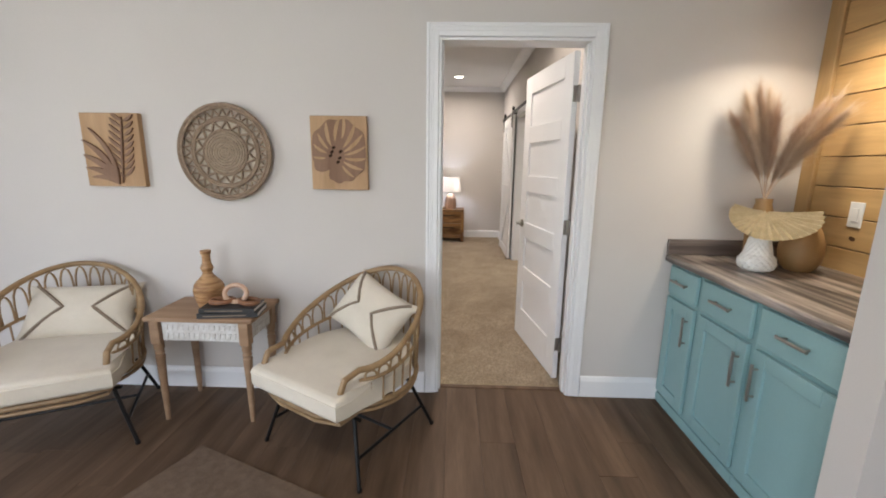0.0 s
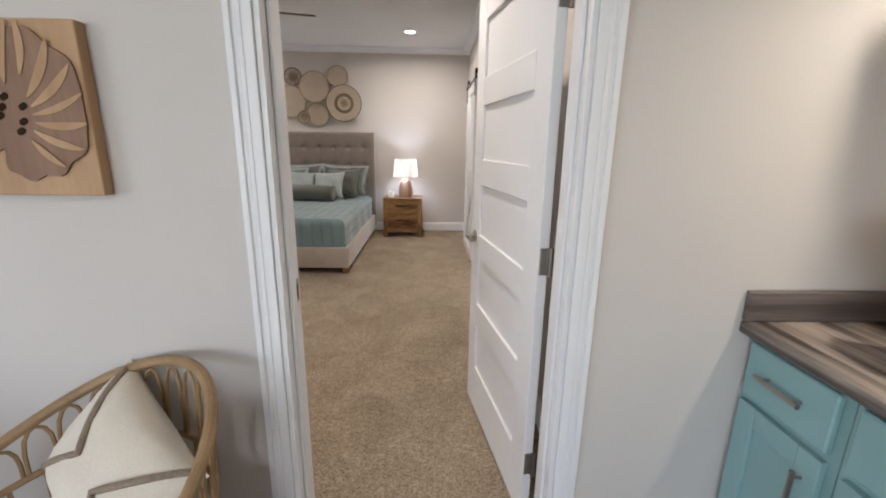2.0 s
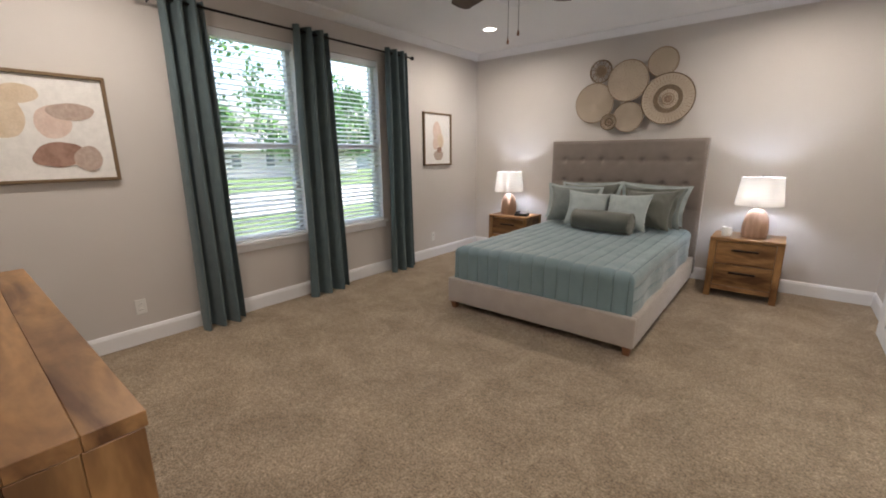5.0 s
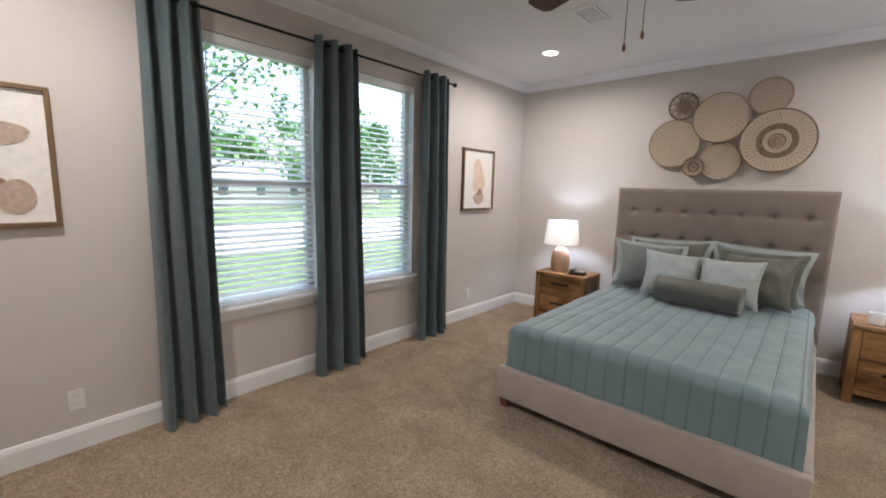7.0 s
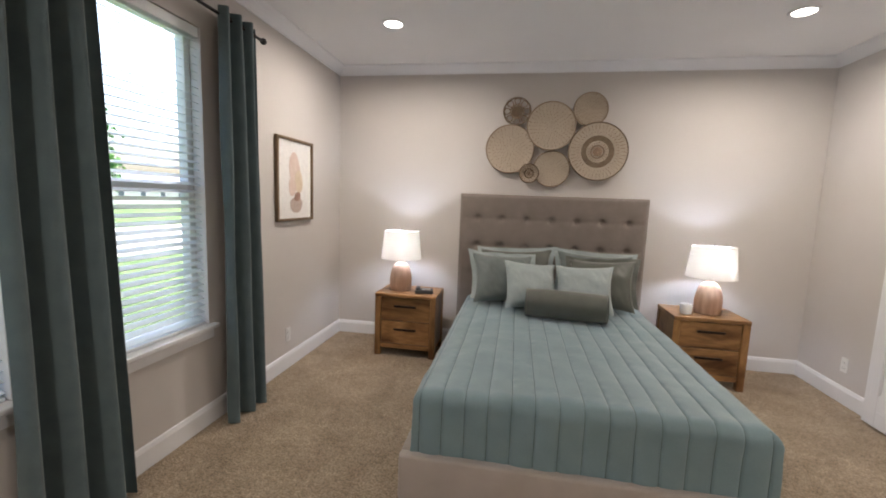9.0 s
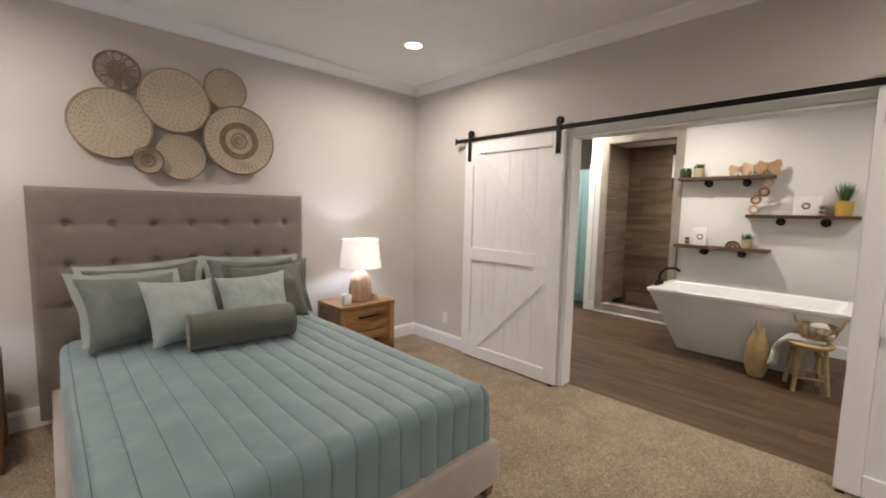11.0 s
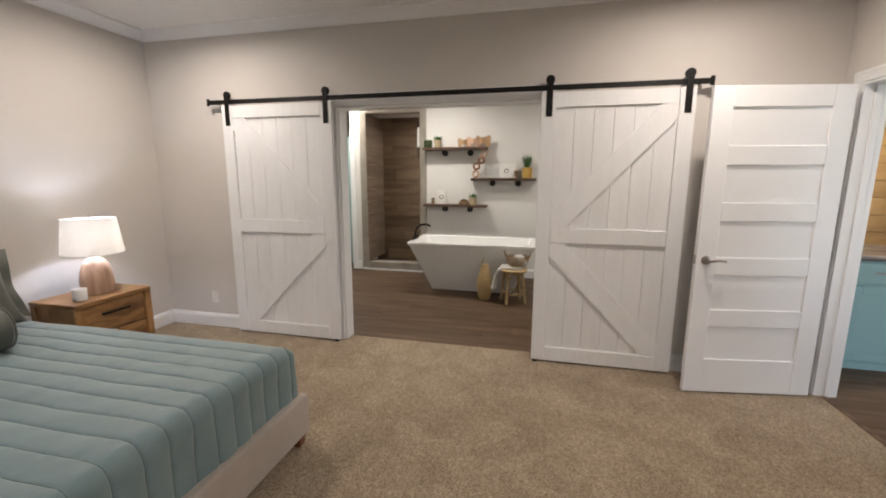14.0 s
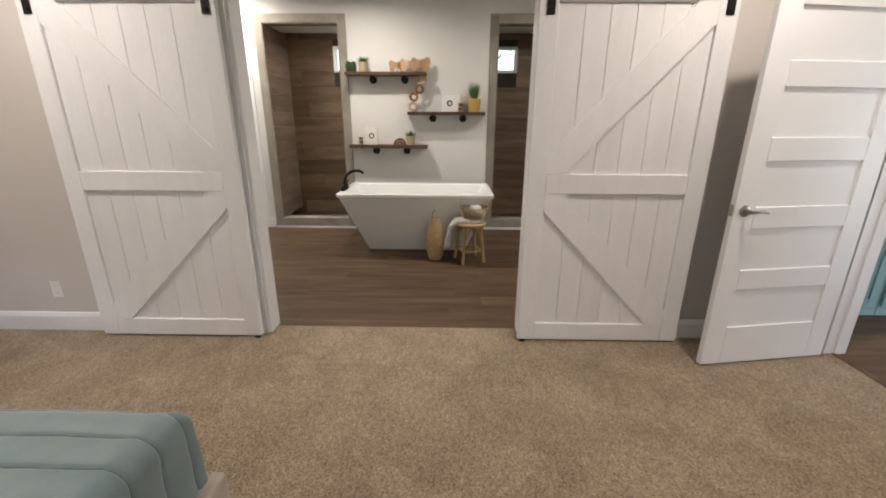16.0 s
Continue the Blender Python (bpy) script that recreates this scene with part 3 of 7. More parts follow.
BASEP = [(0.0005, 0.002), (0.016, 0.002), (0.016, 0.105), (0.012, 0.118), (0.009, 0.128), (0.004, 0.134), (0.0005, 0.134)]
run("baseboard", [
    (EX, SY, EX, 4.47, 0), (EX, 6.37, EX, NY, 0), (EX, NY, WX, NY, 0), (WX, NY, WX, SY, 0), (WX, SY, DOOR[0] - 0.066, SY, 0), (DOOR[1] + 0.066, SY, EX, SY, 0),
    (DOOR[0] - 0.07, LY, -3.38, LY, 0), (1.495, LY, DOOR[1] + 0.07, LY, 0)], BASEP, TRIM, "white painted baseboard with a moulded top edge", "baseboard")
run("bath_baseboard", [(BX1, 4.62, BX1, 6.24, 0), (BX1, 7.36, BX1, 7.50, 0), (BX + 0.006, NY - 0.006, BX + 0.006, 6.3, 0)], BASEP, TRIM, "white painted baseboard", "baseboard")
CROWNP = [(0.0005, 0.0), (0.012, 0.0), (0.016, 0.010), (0.026, 0.018), (0.044, 0.032), (0.068, 0.048), (0.088, 0.058), (0.096, 0.066), (0.098, 0.0745), (0.0005, 0.0745)]
run("crown_moulding", [(EX, SY, EX, NY, CZ - 0.075), (EX, NY, WX, NY, CZ - 0.075), (WX, NY, WX, SY, CZ - 0.075), (WX, SY, EX, SY, CZ - 0.075)], CROWNP, TRIM, "white crown moulding along the ceiling", "crown moulding")


def casing(name, x0, x1, top, y, out, label):
    """Stepped door casing on the wall face y, proud towards out (+1 or -1 along y)."""
    root = thing(name, label, "door frame", (0, 0, 0), 0, "", "structure")
    for a, b, w in ((x0 - 0.066, x0, 0), (x1, x1 + 0.066, 1)):
        bm = bmesh.new()
        inner, outer = (b, a) if w == 0 else (a, b)
        s = 1 if outer > inner else -1
        box(bm, *sorted((inner, outer)), *sorted((y, y + out * 0.011)), 0, top + 0.066, bevel=0.002)
        box(bm, *sorted((outer, outer - s * 0.018)), *sorted((y + out * 0.0112, y + out * 0.0155)), 0, top + 0.066, bevel=0.003)
        box(bm, *sorted((outer - s * 0.028, outer - s * 0.040)), *sorted((y + out * 0.0112, y + out * 0.0128)), 0, top + 0.04, bevel=0.002)
        part("casing_side", bm, TRIM, root)
    bm = bmesh.new()
    box(bm, x0 + 0.0005, x1 - 0.0005, *sorted((y, y + out * 0.011)), top, top + 0.066, bevel=0.002)
    box(bm, x0 - 0.045, x1 + 0.045, *sorted((y + out * 0.0114, y + out * 0.0157)), top + 0.046, top + 0.0665, bevel=0.003)
    box(bm, x0 - 0.02, x1 + 0.02, *sorted((y + out * 0.0114, y + out * 0.0130)), top + 0.026, top + 0.038, bevel=0.002)
    part("casing_head", bm, TRIM, root)
    return root


casing("door_casing_living", DOOR[0], DOOR[1], DOOR[2], LY, -1, "white stepped door casing")
casing("door_casing_bedroom", DOOR[0], DOOR[1], DOOR[2], SY, 1, "white stepped door casing")
root = thing("door_jamb", "white painted door jamb with a stop strip", "door frame", (0, 0, 0), 0, "", "structure")
part("jamb_side", boxed(DOOR[0] + 0.001, DOOR[0] + 0.016, LY - 0.004, SY + 0.004, 0, DOOR[2] - 0.001, bevel=0.001), TRIM, root)
part("jamb_side", boxed(DOOR[1] - 0.016, DOOR[1] - 0.001, LY - 0.004, SY + 0.004, 0, DOOR[2] - 0.001, bevel=0.001), TRIM, root)
part("jamb_head", boxed(DOOR[0] + 0.017, DOOR[1] - 0.017, LY - 0.004, SY + 0.004, DOOR[2] - 0.017, DOOR[2] - 0.002, bevel=0.001), TRIM, root)
part("stop", boxed(DOOR[0] + 0.0165, DOOR[0] + 0.027, 2.585, 2.625, 0, DOOR[2] - 0.018, bevel=0.002), TRIM, root)
part("stop", boxed(DOOR[1] - 0.027, DOOR[1] - 0.0165, 2.585, 2.625, 0, DOOR[2] - 0.018, bevel=0.002), TRIM, root)
bm = bmesh.new()
box(bm, DOOR[0] + 0.0162, DOOR[0] + 0.0195, 2.632, 2.667, 0.915, 0.985, bevel=0.001)
strike = part("strike_plate", bm, NICKEL, root, "brushed nickel strike plate")
part("strike_hole", boxed(DOOR[0] + 0.0185, DOOR[0] + 0.0200, 2.641, 2.658, 0.93, 0.97), BLACK, strike)
solo("threshold_strip", boxed(DOOR[0] + 0.017, DOOR[1] - 0.017, 2.602, 2.636, -0.006, 0.006, bevel=0.003), PLANK, "brown wood-look threshold strip in the doorway", "threshold")

# jamb that lines the wide opening
root = thing("opening_jamb", "white painted lining of the wide bathroom opening", "door frame", (0, 0, 0), 0, "", "structure")
part("jamb_side", boxed(EX - 0.004, BX + 0.012, BARNOP[0] + 0.001, BARNOP[0] + 0.018, 0, BARNOP[2] - 0.001, bevel=0.001), TRIM, root)
part("jamb_side", boxed(EX - 0.004, BX + 0.012, BARNOP[1] - 0.018, BARNOP[1] - 0.001, 0, BARNOP[2] - 0.001, bevel=0.001), TRIM, root)
part("jamb_head", boxed(EX - 0.004, BX + 0.012, BARNOP[0] + 0.019, BARNOP[1] - 0.019, BARNOP[2] - 0.018, BARNOP[2] - 0.002, bevel=0.001), TRIM, root)
bm = boxed(EX - 0.018, EX - 0.0005, BARNOP[0] - 0.07, BARNOP[1] + 0.07, BARNOP[2] + 0.001, 2.155, bevel=0.002)
part("header_board", bm, TRIM, root)
part("casing_side", boxed(EX - 0.018, EX - 0.0005, BARNOP[1] + 0.001, BARNOP[1] + 0.07, 0, BARNOP[2], bevel=0.002), TRIM, root)
part("casing_side", boxed(EX - 0.018, EX - 0.0005, BARNOP[0] - 0.07, BARNOP[0] - 0.001, 0, BARNOP[2], bevel=0.002), TRIM, root)

# ---- bedroom: doors ----
def panel_door():
    """A five-panel door leaf, hinged at the origin, leaf along +x, face towards -y."""
    L, H, T = 0.828, 2.022, 0.035
    root = thing("door_1", "white five-panel bedroom door standing open", "door", (0.880, 2.732, 0.012), 98.9, kind="structure")
    st = 0.124
    rails = [(0.0, 0.237), (0.473, 0.590), (0.829, 0.946), (1.187, 1.304), (1.543, 1.662), (1.896, H)]
    bm = bmesh.new()
    box(bm, 0, st, -T, 0, 0, H, bevel=0.002)
    part("stile", bm, TRIM, root)
    part("stile", boxed(L - st, L, -T, 0, 0, H, bevel=0.002), TRIM, root)
    for a, b in rails:
        part("rail", boxed(st + 0.0003, L - st - 0.0003, -T, 0, a, b, bevel=0.002), TRIM, root)
    for (a, b), (c, d) in zip(rails, rails[1:]):
        part("panel", boxed(st - 0.005, L - st + 0.005, -T + 0.011, -0.011, b - 0.005, c + 0.005), TRIM, root, smooth=False)
    for side, y in ((-1, -T), (1, 0)):
        bm = bmesh.new()
        lathe(bm, [(0.001, 0), (0.031, 0), (0.031, 0.006), (0.026, 0.010), (0.012, 0.012), (0.011, 0.045), (0.001, 0.045)], 20, (L - 0.062, 0, 0.93), "y")
        pts = [(L - 0.062, 0.042, 0.93), (L - 0.085, 0.047, 0.931), (L - 0.12, 0.047, 0.934), (L - 0.165, 0.044, 0.927)]
        tube(bm, pts, 0.0095, 10, r1=0.007)
        bmesh.ops.transform(bm, matrix=Matrix.Translation((0, y, 0)) @ Matrix.Diagonal((1, side, 1, 1)), verts=bm.verts)
        part("lever_handle", bm, NICKEL, root, "brushed nickel lever handle")
    part("latch_plate", boxed(L - 0.001, L + 0.002, -T + 0.006, -0.006, 0.90, 0.96), NICKEL, root)
    for z in (0.24, 1.01, 1.79):
        bm = bmesh.new()
        box(bm, -0.004, 0.0, -T + 0.002, -0.004, z - 0.045, z + 0.045, bevel=0.0015)
        tube(bm, [(-0.010, -T - 0.004, z - 0.048), (-0.010, -T - 0.004, z + 0.048)], 0.0065, 10)
        box(bm, -0.012, -0.003, -T - 0.004, -T + 0.008, z - 0.045, z + 0.045)
        part("hinge", bm, NICKEL, root, "dark nickel butt hinge")
    return root


panel_door()


def barn_door(name, y0, y1, apex):
    """A sliding barn door in the plane x, from y0 to y1; its braces meet at the stile apex ('lo' or 'hi')."""
    X0, X1, Z0, Z1 = 1.022, 1.058, 0.014, 2.085
    root = thing(name, "white painted K-brace sliding barn door, slid open", "barn door", (1.04, (y0 + y1) / 2, 0.014), 0, "sliding barn doors", world=True)
    st, tr, mr, br = 0.105, 0.105, 0.115, 0.115
    zm = 1.035
    n = 6
    w = (y1 - y0 - 2 * st) / n
    part("backing", boxed(X1 - 0.0038, X1 - 0.001, y0 + st, y1 - st, Z0 + 0.02, Z1 - 0.02), BARN, root, smooth=False)
    for k in range(n):
        a = y0 + st + k * w
        part("plank", boxed(X0 + 0.016, X1 - 0.004, a + 0.0007, a + w - 0.0007, Z0 + 0.02, Z1 - 0.02, bevel=0.0026), BARN, root)
    part("stile", boxed(X0, X1, y0, y0 + st, Z0, Z1, bevel=0.003), BARN, root)
    part("stile", boxed(X0, X1, y1 - st, y1, Z0, Z1, bevel=0.003), BARN, root)
    for a, b in ((Z0, Z0 + br), (zm - mr / 2, zm + mr / 2), (Z1 - tr, Z1)):
        part("rail", boxed(X0, X1, y0 + st + 0.0004, y1 - st - 0.0004, a, b, bevel=0.003), BARN, root)
    ya, yb = (y0 + st, y1 - st) if apex == "lo" else (y1 - st, y0 + st)
    s = 1 if yb > ya else -1
    for za, zb in ((zm + mr / 2, Z1 - tr), (zm - mr / 2, Z0 + br)):
        h = 1 if zb > za else -1
        k = 0.105
        out = [(ya, za), (ya, za + h * k), (yb - s * k, zb), (yb, zb), (yb, zb - h * k), (ya + s * k, za)]
        bm = bmesh.new()
        prism(bm, out, X1 - X0 - 0.0175, lambda u, v, d: (X0 + 0.0005 + d, u, v))
        part("brace", bm, BARN, root, smooth=False)
    for y in (y0 + 0.05, y1 - 0.06):
        bm = bmesh.new()
        box(bm, X0 - 0.007, X0 - 0.001, y - 0.022, y + 0.022, 1.915, 2.195, bevel=0.002)
        for z in (1.94, 2.03):
            lathe(bm, [(0.001, -0.006), (0.009, -0.005), (0.011, 0), (0.001, 0.0005)], 10, (X0 - 0.0072, y, z), "x")
        strap = part("hanger_strap", bm, BLACK, root, "black iron hanger strap")
        bm = lathed([(0.001, 0), (0.032, 0), (0.032, 0.006), (0.026, 0.008), (0.026, 0.014), (0.032, 0.016), (0.032, 0.022), (0.001, 0.022)], 28, (X0 + 0.0005, y, 2.175), "x")
        part("roller", bm, BLACK, strap)
    yg = y0 + 0.03 if apex == "lo" else y1 - 0.03
    part("floor_guide", boxed(X0 - 0.010, X1 + 0.010, yg - 0.018, yg + 0.018, 0.001, 0.013, bevel=0.002), BLACK, root, "black floor guide")
    return root


barn_door("barn_door", 6.285, 7.345, "lo")
barn_door("barn_door", 3.560, 4.590, "hi")
root = thing("barn_door_track", "black iron sliding door track on the wall", "door track", (1.03, 5.47, 2.12), 0, world=True)
part("rail", boxed(1.027, 1.035, 3.46, 7.49, 2.100, 2.138, bevel=0.002), BLACK, root)
for y in (3.53, 4.4, 5.4, 6.4, 7.42):
    part("standoff", lathed([(0.001, 0), (0.013, 0), (0.013, 0.06), (0.001, 0.0605)], 12, (1.0355, y, 2.119), "x"), BLACK, root)
for y in (3.475, 7.475):
    bm = boxed(1.018, 1.026, y - 0.014, y + 0.014, 2.088, 2.150, bevel=0.003)
    part("end_stop", bm, BLACK, root)

# ---- bedroom: bed ----
root = thing("bed", "taupe linen upholstered bed with a tall tufted headboard", "bed", (-1.16, 6.95, 0), 0, world=True)
FX0, FX1, FY0 = -1.972, -0.338, 5.772
bm = bmesh.new()
HX0, HX1, HZ0, HZ1, HY = -2.030, -0.334, 0.10, 1.540, 7.985
COLS = [-1.86 + k * (1.36 / 6) for k in range(7)]
ROWS3 = [1.310, 1.055, 0.80, 0.545]


def tufted(u, v):
    x, z = HX0 + u * (HX1 - HX0), HZ0 + v * (HZ1 - HZ0)
    d = 0.0
    for i, c in enumerate(COLS):
        for r in ROWS3:
            q = math.hypot(x - c, z - r)
            d += 0.030 * math.exp(-(q / 0.022) ** 2) + 0.012 * math.exp(-(q / 0.07) ** 2)
    for r in ROWS3[:-1]:
        d += 0.005 * math.exp(-((z - r) / 0.012) ** 2)
    edge = min(x - HX0, HX1 - x, HZ1 - z)
    roll = 0.02 * max(0.0, 1 - edge / 0.03) ** 2
    return Vector((x, HY + d + roll + 0.002 * noise.noise(Vector((x * 9, z * 9, 1))), z))


g = sheet(bm, 136, 90, tufted)
rim = [g[0][j] for j in range(91)] + [g[i][90] for i in range(1, 137)] + [g[136][j] for j in range(89, -1, -1)]
back = [bm.verts.new((v.co.x, 8.10, v.co.z)) for v in rim]
for k in range(len(rim) - 1):
    bm.faces.new((rim[k], rim[k + 1], back[k + 1], back[k]))
bm.faces.new(back)
hb = part("headboard", bm, LINEN, root, "taupe button-tufted linen headboard")
for c in COLS:
    for r in ROWS3[:3]:
        part("button", lathed([(0.001, -0.006), (0.009, -0.004), (0.011, 0.0), (0.001, 0.001)], 10, (c, HY + 0.032, r), "y"), LINEN, hb)
for nm, a in (("foot_rail", (FX0, FX1, FY0, FY0 + 0.055, 0.068, 0.292)), ("side_rail", (FX0, FX0 + 0.05, FY0 + 0.0555, 7.984, 0.068, 0.292)), ("side_rail", (FX1 - 0.05, FX1, FY0 + 0.0555, 7.984, 0.068, 0.292))):
    bm = boxed(*a, bevel=0.014, segs=3)
    part(nm, bm, LINENL, root, "pale taupe linen bed rail")
part("slat_base", boxed(FX0 + 0.06, FX1 - 0.06, FY0 + 0.06, 7.97, 0.17, 0.24), BLACK, root)
for x, y in ((FX0 + 0.05, FY0 + 0.045), (FX1 - 0.05, FY0 + 0.045), (FX1 - 0.05, 6.9), (FX0 + 0.05, 6.9), (FX0 + 0.05, 7.93), (FX1 - 0.05, 7.93)):
    bm = boxed(x - 0.03, x + 0.03, y - 0.03, y + 0.03, 0.001, 0.0675, bevel=0.004)
    for v in bm.verts:
        if v.co.z < 0.03:
            v.co.x = x + (v.co.x - x) * 0.75
            v.co.y = y + (v.co.y - y) * 0.75
    part("leg", bm, REDWOOD, root, "dark brown wooden foot")
solo("mattress", boxed(FX0 + 0.085, FX1 - 0.085, FY0 + 0.09, 7.96, 0.242, 0.565, bevel=0.04, segs=3), CREAM, "white mattress under the quilt", "mattress")

QX0, QX1, QY0, QY1, QZ = -1.862, -0.440, 5.880, 7.93, 0.580


def bent(over, r):
    q = r * math.pi / 2
    if over <= 0:
        return 0.0, 0.0
    if over < q:
        return r * math.sin(over / r), r * (1 - math.cos(over / r))
    return r, r + over - q


def quilt():
    bm = bmesh.new()
    drop, r, W, D = 0.34, 0.055, QX1 - QX0, QY1 - QY0
    ch = (W + 2 * drop) / 20

    def at(u, v):
        a, b = -drop + u * (W + 2 * drop), -drop + v * (D + drop)
        ox = -a if a < 0 else max(0.0, a - W)
        oy = -b if b < 0 else 0.0
        sx = -1 if a < 0 else 1
        ex, dx = bent(ox, r)
        ey, dy = bent(oy, r)
        down = max(dx, dy)
        cell = abs(math.sin(math.pi * (a + drop) / ch))
        puff = 0.0115 * cell ** 0.36 + 0.0035 * (1 - cell) * noise.noise(Vector((math.floor((a + drop) / ch) * 3.1, b * 22, 7.0)))
        puff *= 1 + 0.25 * noise.noise(Vector((a * 6, b * 3, 0)))
        soft = 0.009 * noise.noise(Vector((a * 2.2, b * 2.2, 4.0))) + 0.004 * noise.noise(Vector((a * 9, b * 7, 2.0)))
        kx, ky = min(1.0, dx / r), min(1.0, dy / r)
        kz = max(0.0, 1 - max(kx, ky))
        x = min(max(a, 0.0), W) + sx * ex + sx * (puff + soft) * kx * (1 - 0.5 * ky)
        y = min(max(b, 0.0), D) - ey - (puff + soft) * ky
        z = QZ - down + (puff + soft) * kz + 0.012 * math.sin(math.pi * min(max(a / W, 0), 1))
        wave = 0.008 * math.sin(b * 11) * min(1, dx / 0.2) + 0.006 * math.sin(a * 13 + 1) * min(1, dy / 0.2)
        return Vector((QX0 + x + sx * wave * kx, QY0 + y - wave * ky, max(z, 0.245 + 0.006 * math.sin(a * 20))))

    sheet(bm, 360, 170, at)
    cover = solo("quilt", bm, QUILT, "sage teal channel-quilted coverlet spread over the bed", "bedspread", angle=1.2)
    INVERSE[cover.name] = Matrix.Translation(-cover.location)
    # cords along the stitched channels; crease shade is put into their dark colour
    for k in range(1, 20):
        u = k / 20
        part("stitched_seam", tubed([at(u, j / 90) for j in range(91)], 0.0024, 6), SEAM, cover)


quilt()


def pillow(name, w, h, t, x, y, z, lean, turn, roll, material, label, ruffle=0.004, edge=None):
    bm = cushion(w, h, t, ruffle=ruffle)
    ob = new(name, mesh_of(name, bm, material, True, 1.2))
    ob.matrix_basis = pose(x, y, z, -lean, roll, turn)
    tagged(ob, label, "pillow", "bed pillows")
    if "sham" in name:
        fl = new("flange", mesh_of("flange", flange(w, h, 0.042), edge or material, True, 1.2))
        fl.parent = ob
    return ob


def flange(w, h, wide):
    """The flat wavy border round a sham, open along its base."""
    bm = bmesh.new()
    path = [(-1, -0.8 + 1.8 * k / 24) for k in range(24)] + [(-1 + 2 * k / 30, 1) for k in range(30)] + [(1, 1 - 1.8 * k / 24) for k in range(25)]

    def at(u, v):
        a, b = path[min(len(path) - 1, int(round(u * (len(path) - 1))))]
        px, pz = 1 - 0.13 * (1 - b * b) * abs(a) ** 3, 1 - 0.13 * (1 - a * a) * abs(b) ** 3
        x, z = a * w / 2 * px, b * h / 2 * pz
        grow = v * wide - 0.006
        wave = v * (0.010 * math.sin(u * 41 + w * 9) + 0.012 * noise.noise(Vector((u * 9, w * 5, h * 4))))
        return Vector((x + (grow if a > 0 else -grow) * abs(a) ** 6, wave, h / 2 + z + grow * max(0.0, b) ** 6 - 0.012 * v * abs(a)))

    sheet(bm, len(path) - 1, 4, at)
    bm.normal_update()
    bmesh.ops.solidify(bm, geom=list(bm.faces), thickness=0.004)
    return bm


ZB = 0.608
pillow("euro_sham", 0.66, 0.46, 0.17, -1.46, 7.80, ZB, 20, 2, -2, OLIVE, "olive satin sham with a pale flange leaning on the headboard", 0.006, PALESAGE)
pillow("euro_sham", 0.66, 0.46, 0.17, -0.80, 7.80, ZB, 20, -3, 2, SHAM, "pale-edged sage satin sham leaning on the headboard", 0.006, PALESAGE)
pillow("sham", 0.56, 0.46, 0.18, -1.55, 7.53, ZB, 29, 18, 3, SHAM, "sage satin sham with a pale flanged edge", 0.006, PALESAGE)
pillow("sham", 0.54, 0.45, 0.18, -0.78, 7.54, ZB, 27, -14, -3, OLIVE, "olive satin sham with flanged edge", 0.006, OLIVE)
pillow("throw_pillow", 0.46, 0.43, 0.15, -1.33, 7.375, ZB, 31, 17, 5, PALESAGE, "pale sage satin throw pillow", 0.008)
pillow("throw_pillow", 0.46, 0.42, 0.15, -0.93, 7.365, ZB, 29, -8, -3, PALESAGE, "pale sage satin throw pillow", 0.008)
bm = bmesh.new()
prof = [(0.001, -0.30), (0.045, -0.301), (0.088, -0.296), (0.103, -0.283), (0.108, -0.2), (0.111, 0.0), (0.108, 0.2), (0.103, 0.283), (0.088, 0.296), (0.045, 0.301), (0.001, 0.30)]
lathe(bm, prof, 36, (0, 0, 0), "x", lambda a, h: 1 + 0.02 * noise.noise(Vector((math.cos(a) * 2, math.sin(a) * 2, h * 8))))
ob = new("bolster", mesh_of("bolster", bm, OLIVE))
ob.matrix_basis = pose(-1.09, 7.215, 0.712, 0, 0, -6)
tagged(ob, "olive green satin bolster cushion on the quilt", "pillow", "bed pillows")
for x in (-0.292, 0.292):
    pp = new("piping", mesh_of("piping", tubed([(x, 0.104 * math.cos(a * math.pi / 12), 0.104 * math.sin(a * math.pi / 12)) for a in range(24)], 0.005, 6, closed=True), OLIVE))
    pp.parent = ob


# ---- bedroom: nightstands, lamps ----
def nightstand():
    root = thing("nightstand", "honey acacia two-drawer nightstand", "nightstand", (0.115, 7.63, 0), 0, "nightstands")
    W, D, H = 0.575, 0.42, 0.595
    h = W / 2
    part("top", boxed(-h, h, 0, D, H - 0.032, H, bevel=0.004), ACACIA, root)
    for x in (-h, h - 0.055):
        for y in (0.004, D - 0.055):
            part("leg", boxed(x, x + 0.055, y, y + 0.05, 0.001, H - 0.0325, bevel=0.004), ACACIAZ, root)
    for x in (-h + 0.008, h - 0.026):
        part("side_panel", boxed(x, x + 0.018, 0.0545, D - 0.056, 0.085, H - 0.033, bevel=0.002), ACACIAZ, root)
    part("back_panel", boxed(-h + 0.056, h - 0.056, D - 0.03, D - 0.015, 0.085, H - 0.033), ACACIA, root)
    part("bottom_rail", boxed(-h + 0.0555, h - 0.0555, 0.012, 0.045, 0.075, 0.118, bevel=0.003), ACACIA, root)
    for z0, z1 in ((0.122, 0.335), (0.342, 0.556)):
        d = part("drawer", boxed(-h + 0.058, h - 0.058, 0.014, 0.06, z0, z1, bevel=0.004), ACACIA, root)
        zc = (z0 + z1) / 2 + 0.03
        bm = boxed(-0.105, 0.105, -0.004, 0.0135, zc - 0.009, zc + 0.009, bevel=0.003)
        part("handle", bm, BRONZE, d, "dark bronze bar handle")
    return root


ns = nightstand()
copy_thing(ns, pose(-2.458, 7.63, 0))


